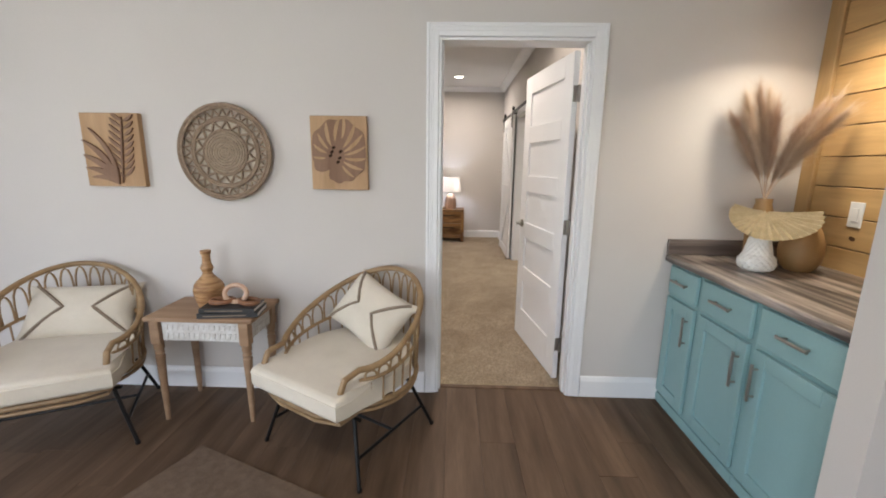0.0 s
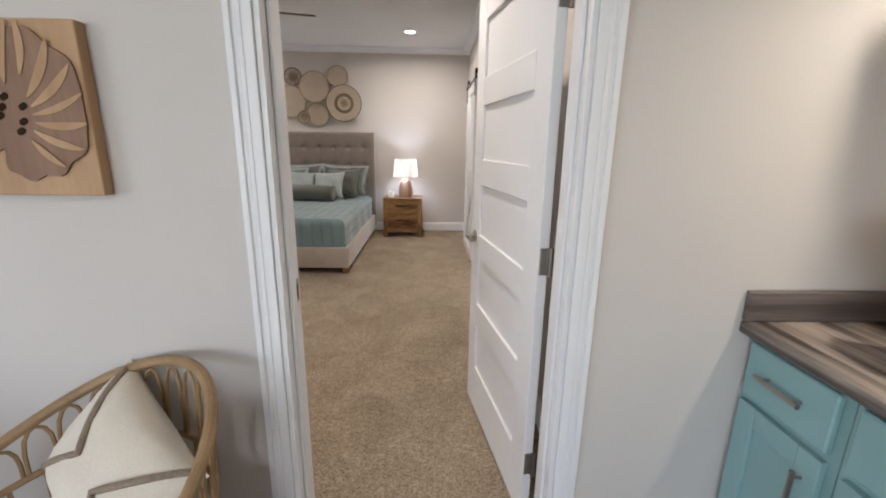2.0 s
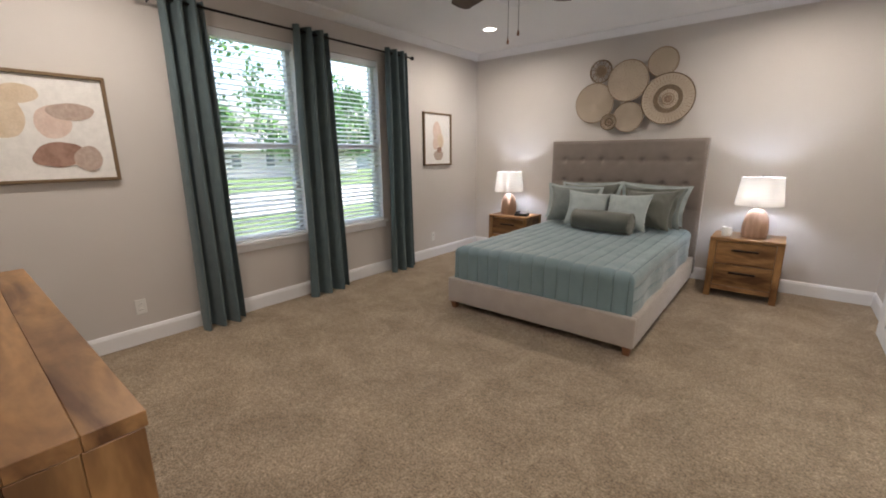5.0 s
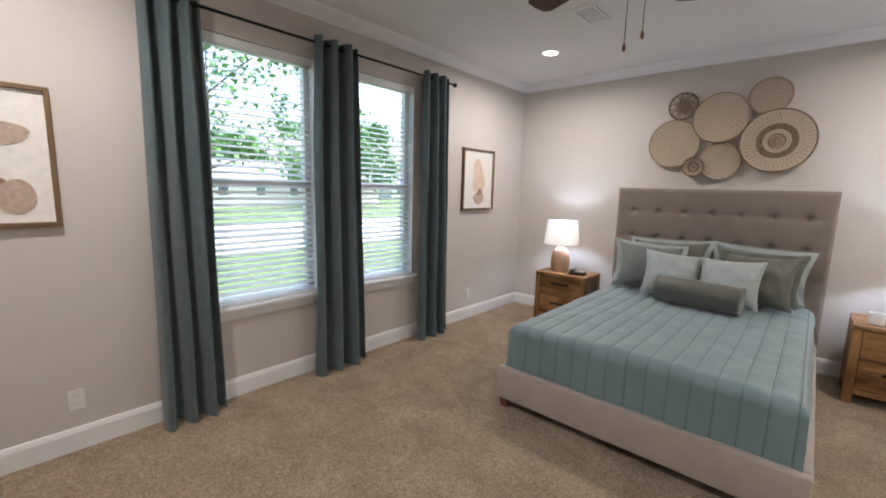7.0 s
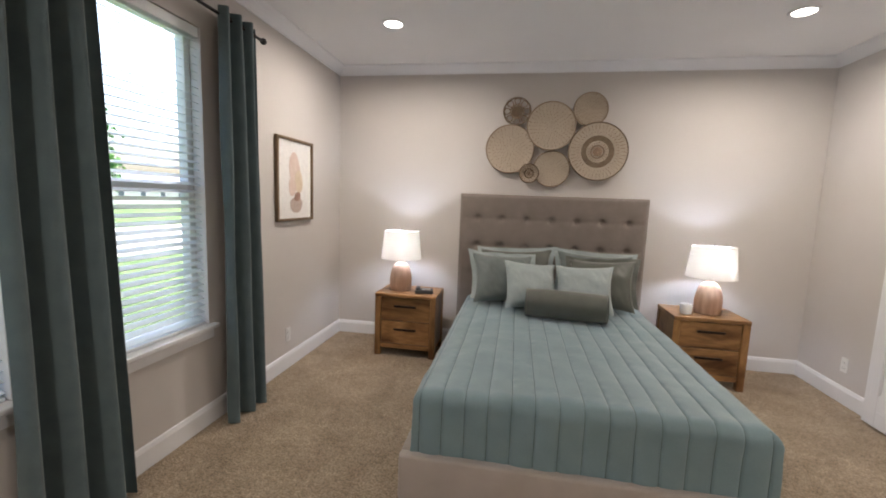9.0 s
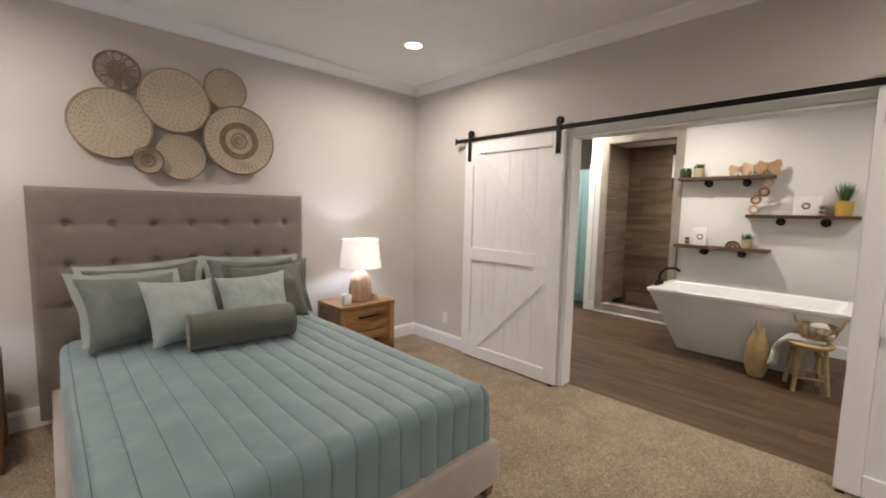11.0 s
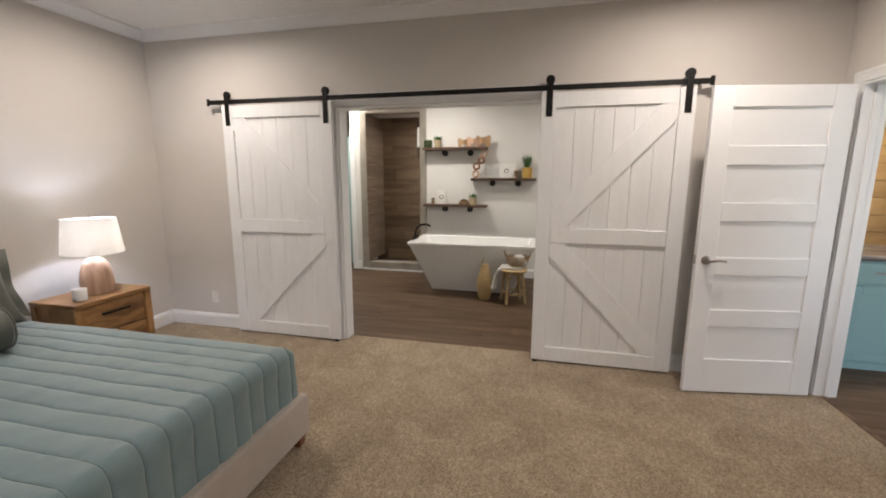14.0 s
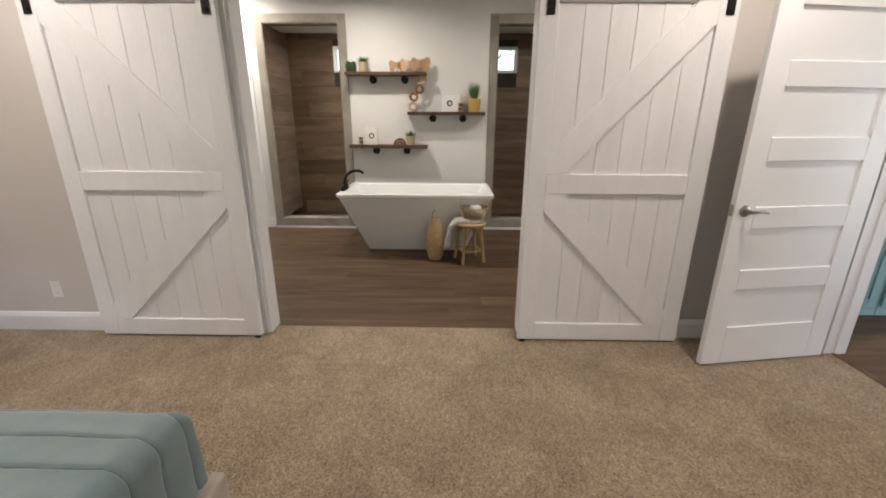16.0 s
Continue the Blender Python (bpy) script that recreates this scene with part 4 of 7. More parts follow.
def table_lamp(x, y):
    root = thing("table_lamp", "lit table lamp with a carved washed-wood base and cream linen shade", "lamp", (x, y, 0.597), 0, "bedside lamps")
    prof = [(0.001, 0), (0.098, 0), (0.101, 0.02), (0.104, 0.06), (0.103, 0.11), (0.097, 0.16), (0.084, 0.21), (0.060, 0.25), (0.033, 0.270), (0.001, 0.272)]
    bm = lathed(prof, 64, wobble=lambda a, h: 1 + 0.018 * (1 if math.sin(a * 9 + 40 * h) > 0 else -1) * (1 if 0.03 < h < 0.24 else 0))
    part("base", bm, LAMPWOOD, root, "carved washed-wood base")
    part("neck", lathed([(0.001, 0.2715), (0.012, 0.2725), (0.012, 0.325), (0.02, 0.33), (0.02, 0.37), (0.001, 0.372)], 16), NICKEL, root)
    bm = bmesh.new()
    n = 48
    lo = [[bm.verts.new((r * math.cos(2 * math.pi * k / n), r * math.sin(2 * math.pi * k / n), z)) for k in range(n)] for r, z in ((0.192, 0.305), (0.163, 0.565), (0.161, 0.565), (0.190, 0.305))]
    for i in range(4):
        u, w = lo[i], lo[(i + 1) % 4]
        for k in range(n):
            bm.faces.new((u[k], u[(k + 1) % n], w[(k + 1) % n], w[k]))
    sh = part("shade", bm, SHADE, root, "cream linen drum shade")
    bm = bmesh.new()
    tube(bm, [(0.160 * math.cos(a * math.pi / 16), 0.160 * math.sin(a * math.pi / 16), 0.556) for a in range(32)], 0.002, 5, closed=True)
    for a in (0, 2.094, 4.189):
        tube(bm, [(0.012 * math.cos(a), 0.012 * math.sin(a), 0.556), (0.159 * math.cos(a), 0.159 * math.sin(a), 0.556)], 0.002, 5)
    part("spider", bm, NICKEL, sh)
    part("finial", tubed([(0, 0, 0.55), (0, 0, 0.585)], 0.005, 8), NICKEL, sh)
    return root


for lx, ly in LAMPS:
    table_lamp(lx, ly)

# ---- bedroom: windows, blinds, curtains ----
def window(name, a, b):
    root = thing(name, "white vinyl single-hung window", "window", (WX - 0.1, (a + b) / 2, WZ[0]), 0, "", "structure", world=True)
    x = WX - 0.105
    z0, z1, zm = WZ[0], WZ[1], 1.49
    for y0, y1 in ((a + 0.001, a + 0.045), (b - 0.045, b - 0.001)):
        part("frame_side", boxed(x - 0.03, x + 0.03, y0, y1, z0 + 0.001, z1 - 0.001, bevel=0.003), VINYL, root)
    for q0, q1 in ((z0 + 0.001, z0 + 0.055), (z1 - 0.05, z1 - 0.001)):
        part("frame_rail", boxed(x - 0.03, x + 0.03, a + 0.0455, b - 0.0455, q0, q1, bevel=0.003), VINYL, root)
    part("meeting_rail", boxed(x - 0.028, x + 0.028, a + 0.0455, b - 0.0455, zm - 0.03, zm + 0.03, bevel=0.003), VINYL, root)
    for q0, q1 in ((z0 + 0.05, zm - 0.025), (zm + 0.025, z1 - 0.045)):
        p = part("pane", boxed(x - 0.003, x + 0.003, a + 0.04, b - 0.04, q0, q1), GLASS, root, smooth=False)
        p.visible_shadow = False
    part("sill", boxed(WX - 0.07, WX + 0.045, a - 0.04, b + 0.04, WZ[0] - 0.012, WZ[0] + 0.014, bevel=0.004), TRIM, root, "white painted window sill")
    part("apron", boxed(WX + 0.0005, WX + 0.016, a - 0.02, b + 0.02, WZ[0] - 0.075, WZ[0] - 0.0125, bevel=0.002), TRIM, root)
    part("reveal", boxed(WX - 0.07, WX - 0.001, a + 0.0005, a + 0.004, WZ[0] + 0.015, WZ[1] - 0.001), TRIM, root)
    part("reveal", boxed(WX - 0.07, WX - 0.001, b - 0.004, b - 0.0005, WZ[0] + 0.015, WZ[1] - 0.001), TRIM, root)
    return root


def blind(a, b):
    root = thing("window_blind", "lowered white slatted blind with the slats open", "blind", (WX - 0.035, (a + b) / 2, WZ[0] + 0.02), 0, "window blinds", world=True)
    x = WX - 0.036
    part("headrail", boxed(x - 0.026, x + 0.026, a + 0.006, b - 0.006, WZ[1] - 0.06, WZ[1] - 0.002, bevel=0.004), BLIND, root)
    part("bottom_rail", boxed(x - 0.024, x + 0.024, a + 0.012, b - 0.012, WZ[0] + 0.016, WZ[0] + 0.034, bevel=0.004), BLIND, root)
    bm = bmesh.new()
    hw, h = 0.0235, (b - a) / 2 - 0.012
    box(bm, -hw, hw, -h, h, -0.0013, 0.0013)
    me = mesh_of("slat", bm, BLIND, False)
    n = 39
    step = (WZ[1] - 0.075 - WZ[0] - 0.055) / (n - 1)
    inv = INVERSE[root.name]
    for k in range(n):
        ob = new("slat", me)
        ob.parent = root
        ob.matrix_basis = inv @ pose(x, (a + b) / 2, WZ[0] + 0.055 + k * step, 0, 20, 0)
    for y in (a + 0.12, b - 0.12):
        for dx in (-0.025, 0.025):
            part("ladder_cord", tubed([(x + dx, y, WZ[0] + 0.03), (x + dx, y, WZ[1] - 0.06)], 0.0009, 4), BLIND, root)
    part("wand", tubed([(x + 0.032, a + 0.07, WZ[1] - 0.06), (x + 0.034, a + 0.07, WZ[1] - 0.75)], 0.004, 6), BLIND, root)
    return root


for i, (a, b) in enumerate(WINS):
    window("window_%d" % (i + 1), a, b)
    blind(a, b)

ROD_X, ROD_Z = WX + 0.10, 2.492
root = thing("curtain_rod", "black iron curtain rod over both windows", "curtain rod", (ROD_X, 5.33, ROD_Z), 0, world=True)
part("rod", tubed([(ROD_X, 4.02, ROD_Z), (ROD_X, 6.70, ROD_Z)], 0.0095, 12), BLACK, root)
for y in (4.02, 6.70):
    s = -1 if y < 5 else 1
    part("finial", lathed([(0.001, 0), (0.011, 0.0), (0.02, s * 0.01), (0.022, s * 0.025), (0.015, s * 0.04), (0.001, s * 0.043)], 14, (ROD_X, y, ROD_Z), "y"), BLACK, root)
for y in (4.10, 5.36, 6.62):
    part("bracket", tubed([(WX + 0.001, y, ROD_Z - 0.02), (ROD_X, y, ROD_Z - 0.012)], 0.006, 8), BLACK, root)


def curtain(y0, y1, folds, seed, flare):
    root = thing("curtain", "teal-grey floor-length grommet curtain panel hanging in folds", "curtain", (ROD_X, (y0 + y1) / 2, 0), 0, "curtains", world=True)
    top, bot = ROD_Z + 0.045, 0.006
    bm = bmesh.new()
    yc = (y0 + y1) / 2

    def at(u, v):
        z = bot + v * (top - bot)
        spread = 0.86 + flare * (1 - v)
        y = yc + (u - 0.5) * (y1 - y0) * spread
        amp = 0.050 + 0.022 * (1 - v) + 0.012 * noise.noise(Vector((u * 5, v * 3, seed)))
        w = math.sin(u * folds * 2 * math.pi + 0.5 * noise.noise(Vector((u * 4, v * 1.6, seed + 5))) * (1 - v) * 2)
        w = math.copysign(abs(w) ** 0.75, w)
        y += 0.014 * noise.noise(Vector((u * 6, v * 2.2, seed + 9)))
        return Vector((ROD_X + amp * w + 0.02 * (1 - v), y, z))

    nu, nv = folds * 18, 44
    g = sheet(bm, nu, nv, at)
    bm.normal_update()
    bmesh.ops.solidify(bm, geom=list(bm.faces), thickness=0.003)
    body = part("panel", bm, CURTAIN, root, angle=1.4)
    for k in range(folds * 2):
        y = yc + ((k + 0.5) / (folds * 2) - 0.5) * (y1 - y0) * 0.86
        bm = bmesh.new()
        tube(bm, [(ROD_X + 0.017 * math.cos(q * math.pi / 8), y + 0.004 * math.cos(q * math.pi / 8), ROD_Z + 0.017 * math.sin(q * math.pi / 8)) for q in range(16)], 0.004, 6, closed=True)
        part("grommet", bm, BRONZE, body)
    return root


curtain(4.11, 4.47, 3, 3, 0.12)
curtain(5.15, 5.59, 3, 7, 0.24)
curtain(6.26, 6.66, 3, 12, 0.16)

# ---- bedroom: dresser, wall pieces, ceiling pieces, small things ----
root = thing("dresser", "honey acacia six-drawer dresser against the entry wall", "dresser", (-1.4, 2.87, 0), 0, world=True)
X0, X1, Y0, Y1, H = -2.275, -0.595, 2.70, 3.107, 0.92
for k in range(4):
    a = Y0 + k * (Y1 - Y0) / 4
    part("top_board", boxed(X0, X1, a + 0.0003, a + (Y1 - Y0) / 4 - 0.0003, H - 0.035, H, bevel=0.0015), ACACIA, root)
for x in (X0, X1 - 0.035):
    for k in range(4):
        a = Y0 + k * (Y1 - 0.006 - Y0) / 4
        part("side_board", boxed(x, x + 0.035, a + 0.0004, a + (Y1 - 0.006 - Y0) / 4 - 0.0004, 0.001, H - 0.0355, bevel=0.0015), ACACIAZ, root)
part("back_panel", boxed(X0 + 0.036, X1 - 0.036, Y0, Y0 + 0.015, 0.08, H - 0.036), ACACIA, root)
part("bottom_rail", boxed(X0 + 0.036, X1 - 0.036, Y1 - 0.05, Y1 - 0.012, 0.07, 0.115, bevel=0.003), ACACIA, root)
for c in range(2):
    for r in range(3):
        w = (X1 - X0 - 0.072) / 2
        a, z = X0 + 0.036 + c * w, 0.12 + r * 0.256
        d = part("drawer", boxed(a + 0.006, a + w - 0.006, Y1 - 0.06, Y1 - 0.014, z, z + 0.248, bevel=0.004), ACACIA, root)
        part("handle", boxed(a + w / 2 - 0.1, a + w / 2 + 0.1, Y1 - 0.0135, Y1 + 0.006, z + 0.14, z + 0.158, bevel=0.003), BRONZE, d)


def blob(bm, cy, cz, ry, rz, x, seed, tilt=0.0):
    n = 40
    pts = []
    for k in range(n):
        a = 2 * math.pi * k / n
        r = 1 + 0.12 * noise.noise(Vector((math.cos(a) * 1.3, math.sin(a) * 1.3, seed)))
        u, v = ry * r * math.cos(a), rz * r * math.sin(a)
        pts.append((cy + u * math.cos(tilt) - v * math.sin(tilt), cz + u * math.sin(tilt) + v * math.cos(tilt)))
    prism(bm, pts, 0.0008, lambda u, v, d: (x + d, u, v))


def framed_art(y0, y1, z0, z1, shapes, label):
    root = thing("framed_art", label, "picture", (WX + 0.01, (y0 + y1) / 2, z0), 0, "framed abstract prints", world=True)
    fr = 0.022
    x0, x1 = WX + 0.002, WX + 0.032
    for a in ((y0, y0 + fr, z0, z1), (y1 - fr, y1, z0, z1)):
        part("frame_side", boxed(x0, x1, *a, bevel=0.002), GOLD, root)
    for a in ((z0, z0 + fr), (z1 - fr, z1)):
        part("frame_rail", boxed(x0, x1, y0 + fr + 0.0003, y1 - fr - 0.0003, *a, bevel=0.002), GOLD, root)
    pr = part("print", boxed(x0, x0 + 0.012, y0 + fr - 0.002, y1 - fr + 0.002, z0 + fr - 0.002, z1 - fr + 0.002), PAPER, root, "white paper with abstract shapes", smooth=False)
    for k, (u, v, ru, rv, m, tilt) in enumerate(shapes):
        bm = bmesh.new()
        blob(bm, y0 + u * (y1 - y0), z0 + v * (z1 - z0), ru, rv, x0 + 0.0122 + 0.0010 * k, k * 3.7, tilt)
        part("painted_shape", bm, m, pr, smooth=False)
    return root


framed_art(6.985, 7.552, 1.252, 1.925, [(0.50, 0.62, 0.085, 0.14, ART_A, 0.2), (0.60, 0.48, 0.06, 0.10, ART_C, 0.1), (0.42, 0.42, 0.055, 0.08, ART_A, 0), (0.52, 0.20, 0.095, 0.07, ART_D, 0.1), (0.55, 0.30, 0.05, 0.035, ART_B, 0.3)], "bronze-framed abstract print of stacked blush pebbles on white")
framed_art(2.98, 3.768, 1.245, 1.922, [(0.33, 0.60, 0.11, 0.13, ART_C, 0), (0.62, 0.56, 0.09, 0.105, ART_A, 0.0), (0.45, 0.80, 0.09, 0.06, ART_C, 0.1), (0.74, 0.66, 0.12, 0.055, ART_D, 0.05), (0.62, 0.26, 0.13, 0.075, ART_B, 0.15), (0.80, 0.22, 0.075, 0.08, ART_D, -0.3)], "bronze-framed abstract print of ochre and umber pebbles on white")


def ring_pts(cx, cz, y, r, n=40):
    return [(cx + r * math.cos(2 * math.pi * k / n), y, cz + r * math.sin(2 * math.pi * k / n)) for k in range(n)]


def wall_basket(cx, cz, r, style, lift):
    """A woven tray on the bed wall; rings of straw and radial stitches."""
    y = NY - 0.006 - lift
    label = {"star": "small openwork woven basket with a dark rim", "plain": "pale woven straw wall basket", "dark": "large woven straw wall basket with a dark banded centre"}[style]
    root = thing("wall_basket", label, "wall basket", (cx, NY - 0.01, cz - r), 0, "wall baskets over the bed", world=True)
    if style == "star":
        part("rim", tubed(ring_pts(cx, cz, y - 0.012, r), 0.008, 8, closed=True), STRAWD, root)
        part("inner_ring", tubed(ring_pts(cx, cz, y - 0.008, r * 0.5), 0.006, 8, closed=True), GREYSTRAW, root)
        part("centre", lathed([(0.001, -0.008), (r * 0.42, -0.006), (r * 0.44, 0.0), (0.001, 0.002)], 32, (cx, y - 0.004, cz), "y"), STRAWD, root, "dark woven centre")
        for k in range(8):
            a = 2 * math.pi * k / 8
            pts = [(cx + q * math.cos(a + s), y - 0.010, cz + q * math.sin(a + s)) for q, s in ((r * 0.46, -0.14), (r * 0.72, -0.30), (r * 0.90, -0.24), (r * 0.96, 0.0), (r * 0.90, 0.24), (r * 0.72, 0.30), (r * 0.46, 0.14))]
            part("petal_loop", tubed(pts, 0.0055, 6), GREYSTRAW, root)
        return root
    dish = lambda q: -0.004 - 0.030 * q ** 2
    prof = [(0.001, dish(0) - 0.004)]
    steps = max(7, int(r / 0.013))
    for k in range(1, steps + 1):
        q = k / steps
        prof += [(r * (q - 0.5 / steps), dish(q) - 0.0055), (r * q, dish(q) - 0.0005)]
    prof += [(r * 0.99, dish(1) + 0.006), (r * 0.5, 0.002), (0.001, 0.004)]
    bm = lathed(prof, 56, (cx, y, cz), "y", lambda a, h: 1 + 0.006 * math.sin(a * 28))
    part("weave", bm, STRAW, root, "coiled straw weave", angle=0.9)
    part("rim", tubed(ring_pts(cx, cz, y + dish(1), r, 48), 0.0075, 8, closed=True), STRAWD if style == "dark" else STRAWRIM, root)
    bands = ((0.02, 0.16), (0.20, 0.24), (0.38, 0.56)) if style == "dark" else ()
    for b0, b1 in bands:
        prof = [(r * b0, dish(b0) - 0.006)] + [(r * (b0 + (b1 - b0) * k / 6), dish(b0 + (b1 - b0) * k / 6) - 0.0068 - 0.002 * (k % 2)) for k in range(7)] + [(r * b1, dish(b1) - 0.002), (r * b0, dish(b0) - 0.002)]
        part("dark_band", lathed(prof + prof[:1], 56, (cx, y, cz), "y", caps=False), STRAWD if b0 > 0.3 else GREYSTRAW, root, "dark brown woven band")
    rows = ((0.28, 0.35, 22), (0.64, 0.72, 44), (0.76, 0.93, 44)) if style == "dark" else tuple((q, q + 0.055, max(9, int(46 * q * (r / 0.22) ** 0.5))) for q in (0.14, 0.25, 0.36, 0.47, 0.58, 0.69)) + ((0.82, 0.93, 34),)
    bm = bmesh.new()
    for j, (q0, q1, n) in enumerate(rows):
        for k in range(n):
            a = 2 * math.pi * (k + 0.5 * (j % 2)) / n
            tube(bm, [(cx + r * q * math.cos(a), y + dish(q) - 0.0065, cz + r * q * math.sin(a)) for q in (q0, q1)], 0.0019, 4)
    st = part("stitches", bm, GREYSTRAW, root)
    st["kind"] = "stuff"
    return root


wall_basket(-1.545, 2.335, 0.125, "star", 0.012)
wall_basket(-1.595, 1.980, 0.225, "plain", 0.0)
wall_basket(-1.222, 2.195, 0.220, "plain", 0.022)
wall_basket(-0.875, 2.350, 0.150, "plain", 0.0)
wall_basket(-0.790, 1.965, 0.262, "dark", 0.03)
wall_basket(-1.195, 1.800, 0.165, "plain", 0.0)
wall_basket(-1.402, 1.752, 0.088, "dark", 0.03)


def downlight(x, y, z=CZ, r=0.085, group="bedroom downlights"):
    root = thing("recessed_light", "lit round recessed ceiling light with a white trim", "ceiling light", (x, y, z), 0, group)
    part("trim_ring", lathed([(0.066, -0.001), (0.068, -0.009), (0.083, -0.007), (r + 0.003, -0.002), (r + 0.003, -0.0005), (0.066, -0.0005)], 40), TRIM, root)
    part("lens", lathed([(0.001, -0.005), (0.0655, -0.005), (0.0655, -0.0015), (0.001, -0.0015)], 36), LENS, root, "glowing lens")


for lx, ly in DOWNLIGHTS:
    downlight(lx, ly)
for lx, ly in BATH_LIGHTS:
    downlight(lx, ly, CZ, 0.085, "bathroom downlights")


def vent(x, y, w, d, turn):
    root = thing("ceiling_vent", "white louvred ceiling vent", "vent", (x, y, CZ), turn)
    part("backing", boxed(-w / 2 + 0.02, w / 2 - 0.02, -d / 2 + 0.02, d / 2 - 0.02, -0.003, -0.001), BLACK, root)
    for a in ((-w / 2, w / 2, -d / 2, -d / 2 + 0.022), (-w / 2, w / 2, d / 2 - 0.022, d / 2), (-w / 2, -w / 2 + 0.022, -d / 2 + 0.0225, d / 2 - 0.0225), (w / 2 - 0.022, w / 2, -d / 2 + 0.0225, d / 2 - 0.0225)):
        part("frame", boxed(*a, -0.009, -0.0005, bevel=0.002), TRIM, root)
    n = 9
    for k in range(n):
        y0 = -d / 2 + 0.026 + k * (d - 0.052) / n
        bm = boxed(-w / 2 + 0.023, w / 2 - 0.023, y0, y0 + 0.008, -0.009, -0.0035)
        part("slat", bm, TRIM, root, smooth=False)


vent(-1.85, 6.595, 0.32, 0.17, 90)
vent(0.80, 3.72, 0.32, 0.17, 90)

# ceiling fan, at rest
FANX, FANY = -1.10, 5.32
root = thing("ceiling_fan", "ceiling fan with dark brown blades and a brushed nickel motor", "ceiling fan", (FANX, FANY, CZ), 14)
part("canopy", lathed([(0.001, -0.0005), (0.07, -0.0005), (0.068, -0.02), (0.05, -0.05), (0.02, -0.065), (0.001, -0.066)], 32), NICKEL, root)
part("down_rod", tubed([(0, 0, -0.0665), (0, 0, -0.20)], 0.012, 12), NICKEL, root)
part("motor", lathed([(0.001, -0.2005), (0.05, -0.202), (0.105, -0.225), (0.118, -0.27), (0.112, -0.315), (0.085, -0.34), (0.001, -0.342)], 40), NICKEL, root)
sw = part("switch_cup", lathed([(0.001, -0.3425), (0.062, -0.343), (0.06, -0.40), (0.045, -0.435), (0.015, -0.448), (0.001, -0.449)], 32), NICKEL, root)
for k in range(5):
    a = 2 * math.pi * k / 5
    rot = Matrix.Rotation(a, 4, "Z")
    bm = bmesh.new()
    out = [(0.17, -0.05), (0.22, -0.062), (0.60, -0.072), (0.635, -0.055), (0.645, 0.0), (0.635, 0.055), (0.60, 0.072), (0.22, 0.062), (0.17, 0.05)]
    prism(bm, out, 0.008, lambda u, v, d: (u, v, -0.322 + d + v * 0.2))
    bmesh.ops.transform(bm, matrix=rot, verts=bm.verts)
    bl = part("blade", bm, SHELFWOOD, root, "dark brown blade")
    bm = boxed(0.10, 0.21, -0.018, 0.018, -0.336, -0.328, bevel=0.002)
    bmesh.ops.transform(bm, matrix=rot, verts=bm.verts)
    part("blade_iron", bm, NICKEL, bl)
for x, z in ((0.035, -0.66), (-0.03, -0.70)):
    ch = part("pull_chain", tubed([(x, 0.03, -0.40), (x, 0.03, z + 0.03)], 0.0016, 5), BRONZE, root)
    part("pull", lathed([(0.001, z), (0.006, z + 0.003), (0.0075, z + 0.018), (0.004, z + 0.032), (0.001, z + 0.033)], 10, (x, 0.03, 0)), REDWOOD, ch, "wooden pull")


def outlet(x, y, z, rz, label="white duplex wall outlet"):
    root = thing("wall_outlet", label, "outlet", (x, y, z), rz)
    part("plate", boxed(-0.036, 0.036, -0.006, -0.0005, -0.058, 0.058, bevel=0.003), PLASTIC, root)
    for dz in (-0.022, 0.022):
        s = part("socket", lathed([(0.001, -0.0085), (0.016, -0.0085), (0.0165, -0.0062), (0.001, -0.0062)], 20, (0, 0, dz), "y"), PLASTIC, root)
        for dx in (-0.006, 0.006):
            part("slot", boxed(dx - 0.001, dx + 0.001, -0.0092, -0.0086, dz - 0.004, dz + 0.004), BLACK, s, smooth=False)


outlet(EX, 7.66, 0.30, -90)
outlet(WX, 3.748, 0.29, 90)
outlet(WX, 7.16, 0.29, 90)

# on the nightstands
bm = boxed(-0.085, 0.085, -0.06, 0.06, 0, 0.035, bevel=0.006)
root = thing("phone", "black desk phone on the nightstand", "phone", (-2.31, 7.76, 0.597), 12)
part("body", bm, DARKBOOK, root)
part("handset", boxed(-0.075, -0.035, -0.058, 0.058, 0.0355, 0.055, bevel=0.008, segs=2), DARKBOOK, root)
part("keypad", boxed(-0.02, 0.06, -0.045, 0.03, 0.0352, 0.037), NICKEL, root)
root = thing("candle", "white jar candle on the nightstand", "candle", (-0.055, 7.73, 0.597), 0)
part("jar", lathed([(0.001, 0), (0.036, 0.0), (0.042, 0.006), (0.043, 0.082), (0.041, 0.086), (0.038, 0.082), (0.038, 0.06), (0.001, 0.059)], 32), CERAMIC, root)
part("wick", tubed([(0, 0, 0.0595), (0.001, 0, 0.070)], 0.0012, 5), BLACK, root)

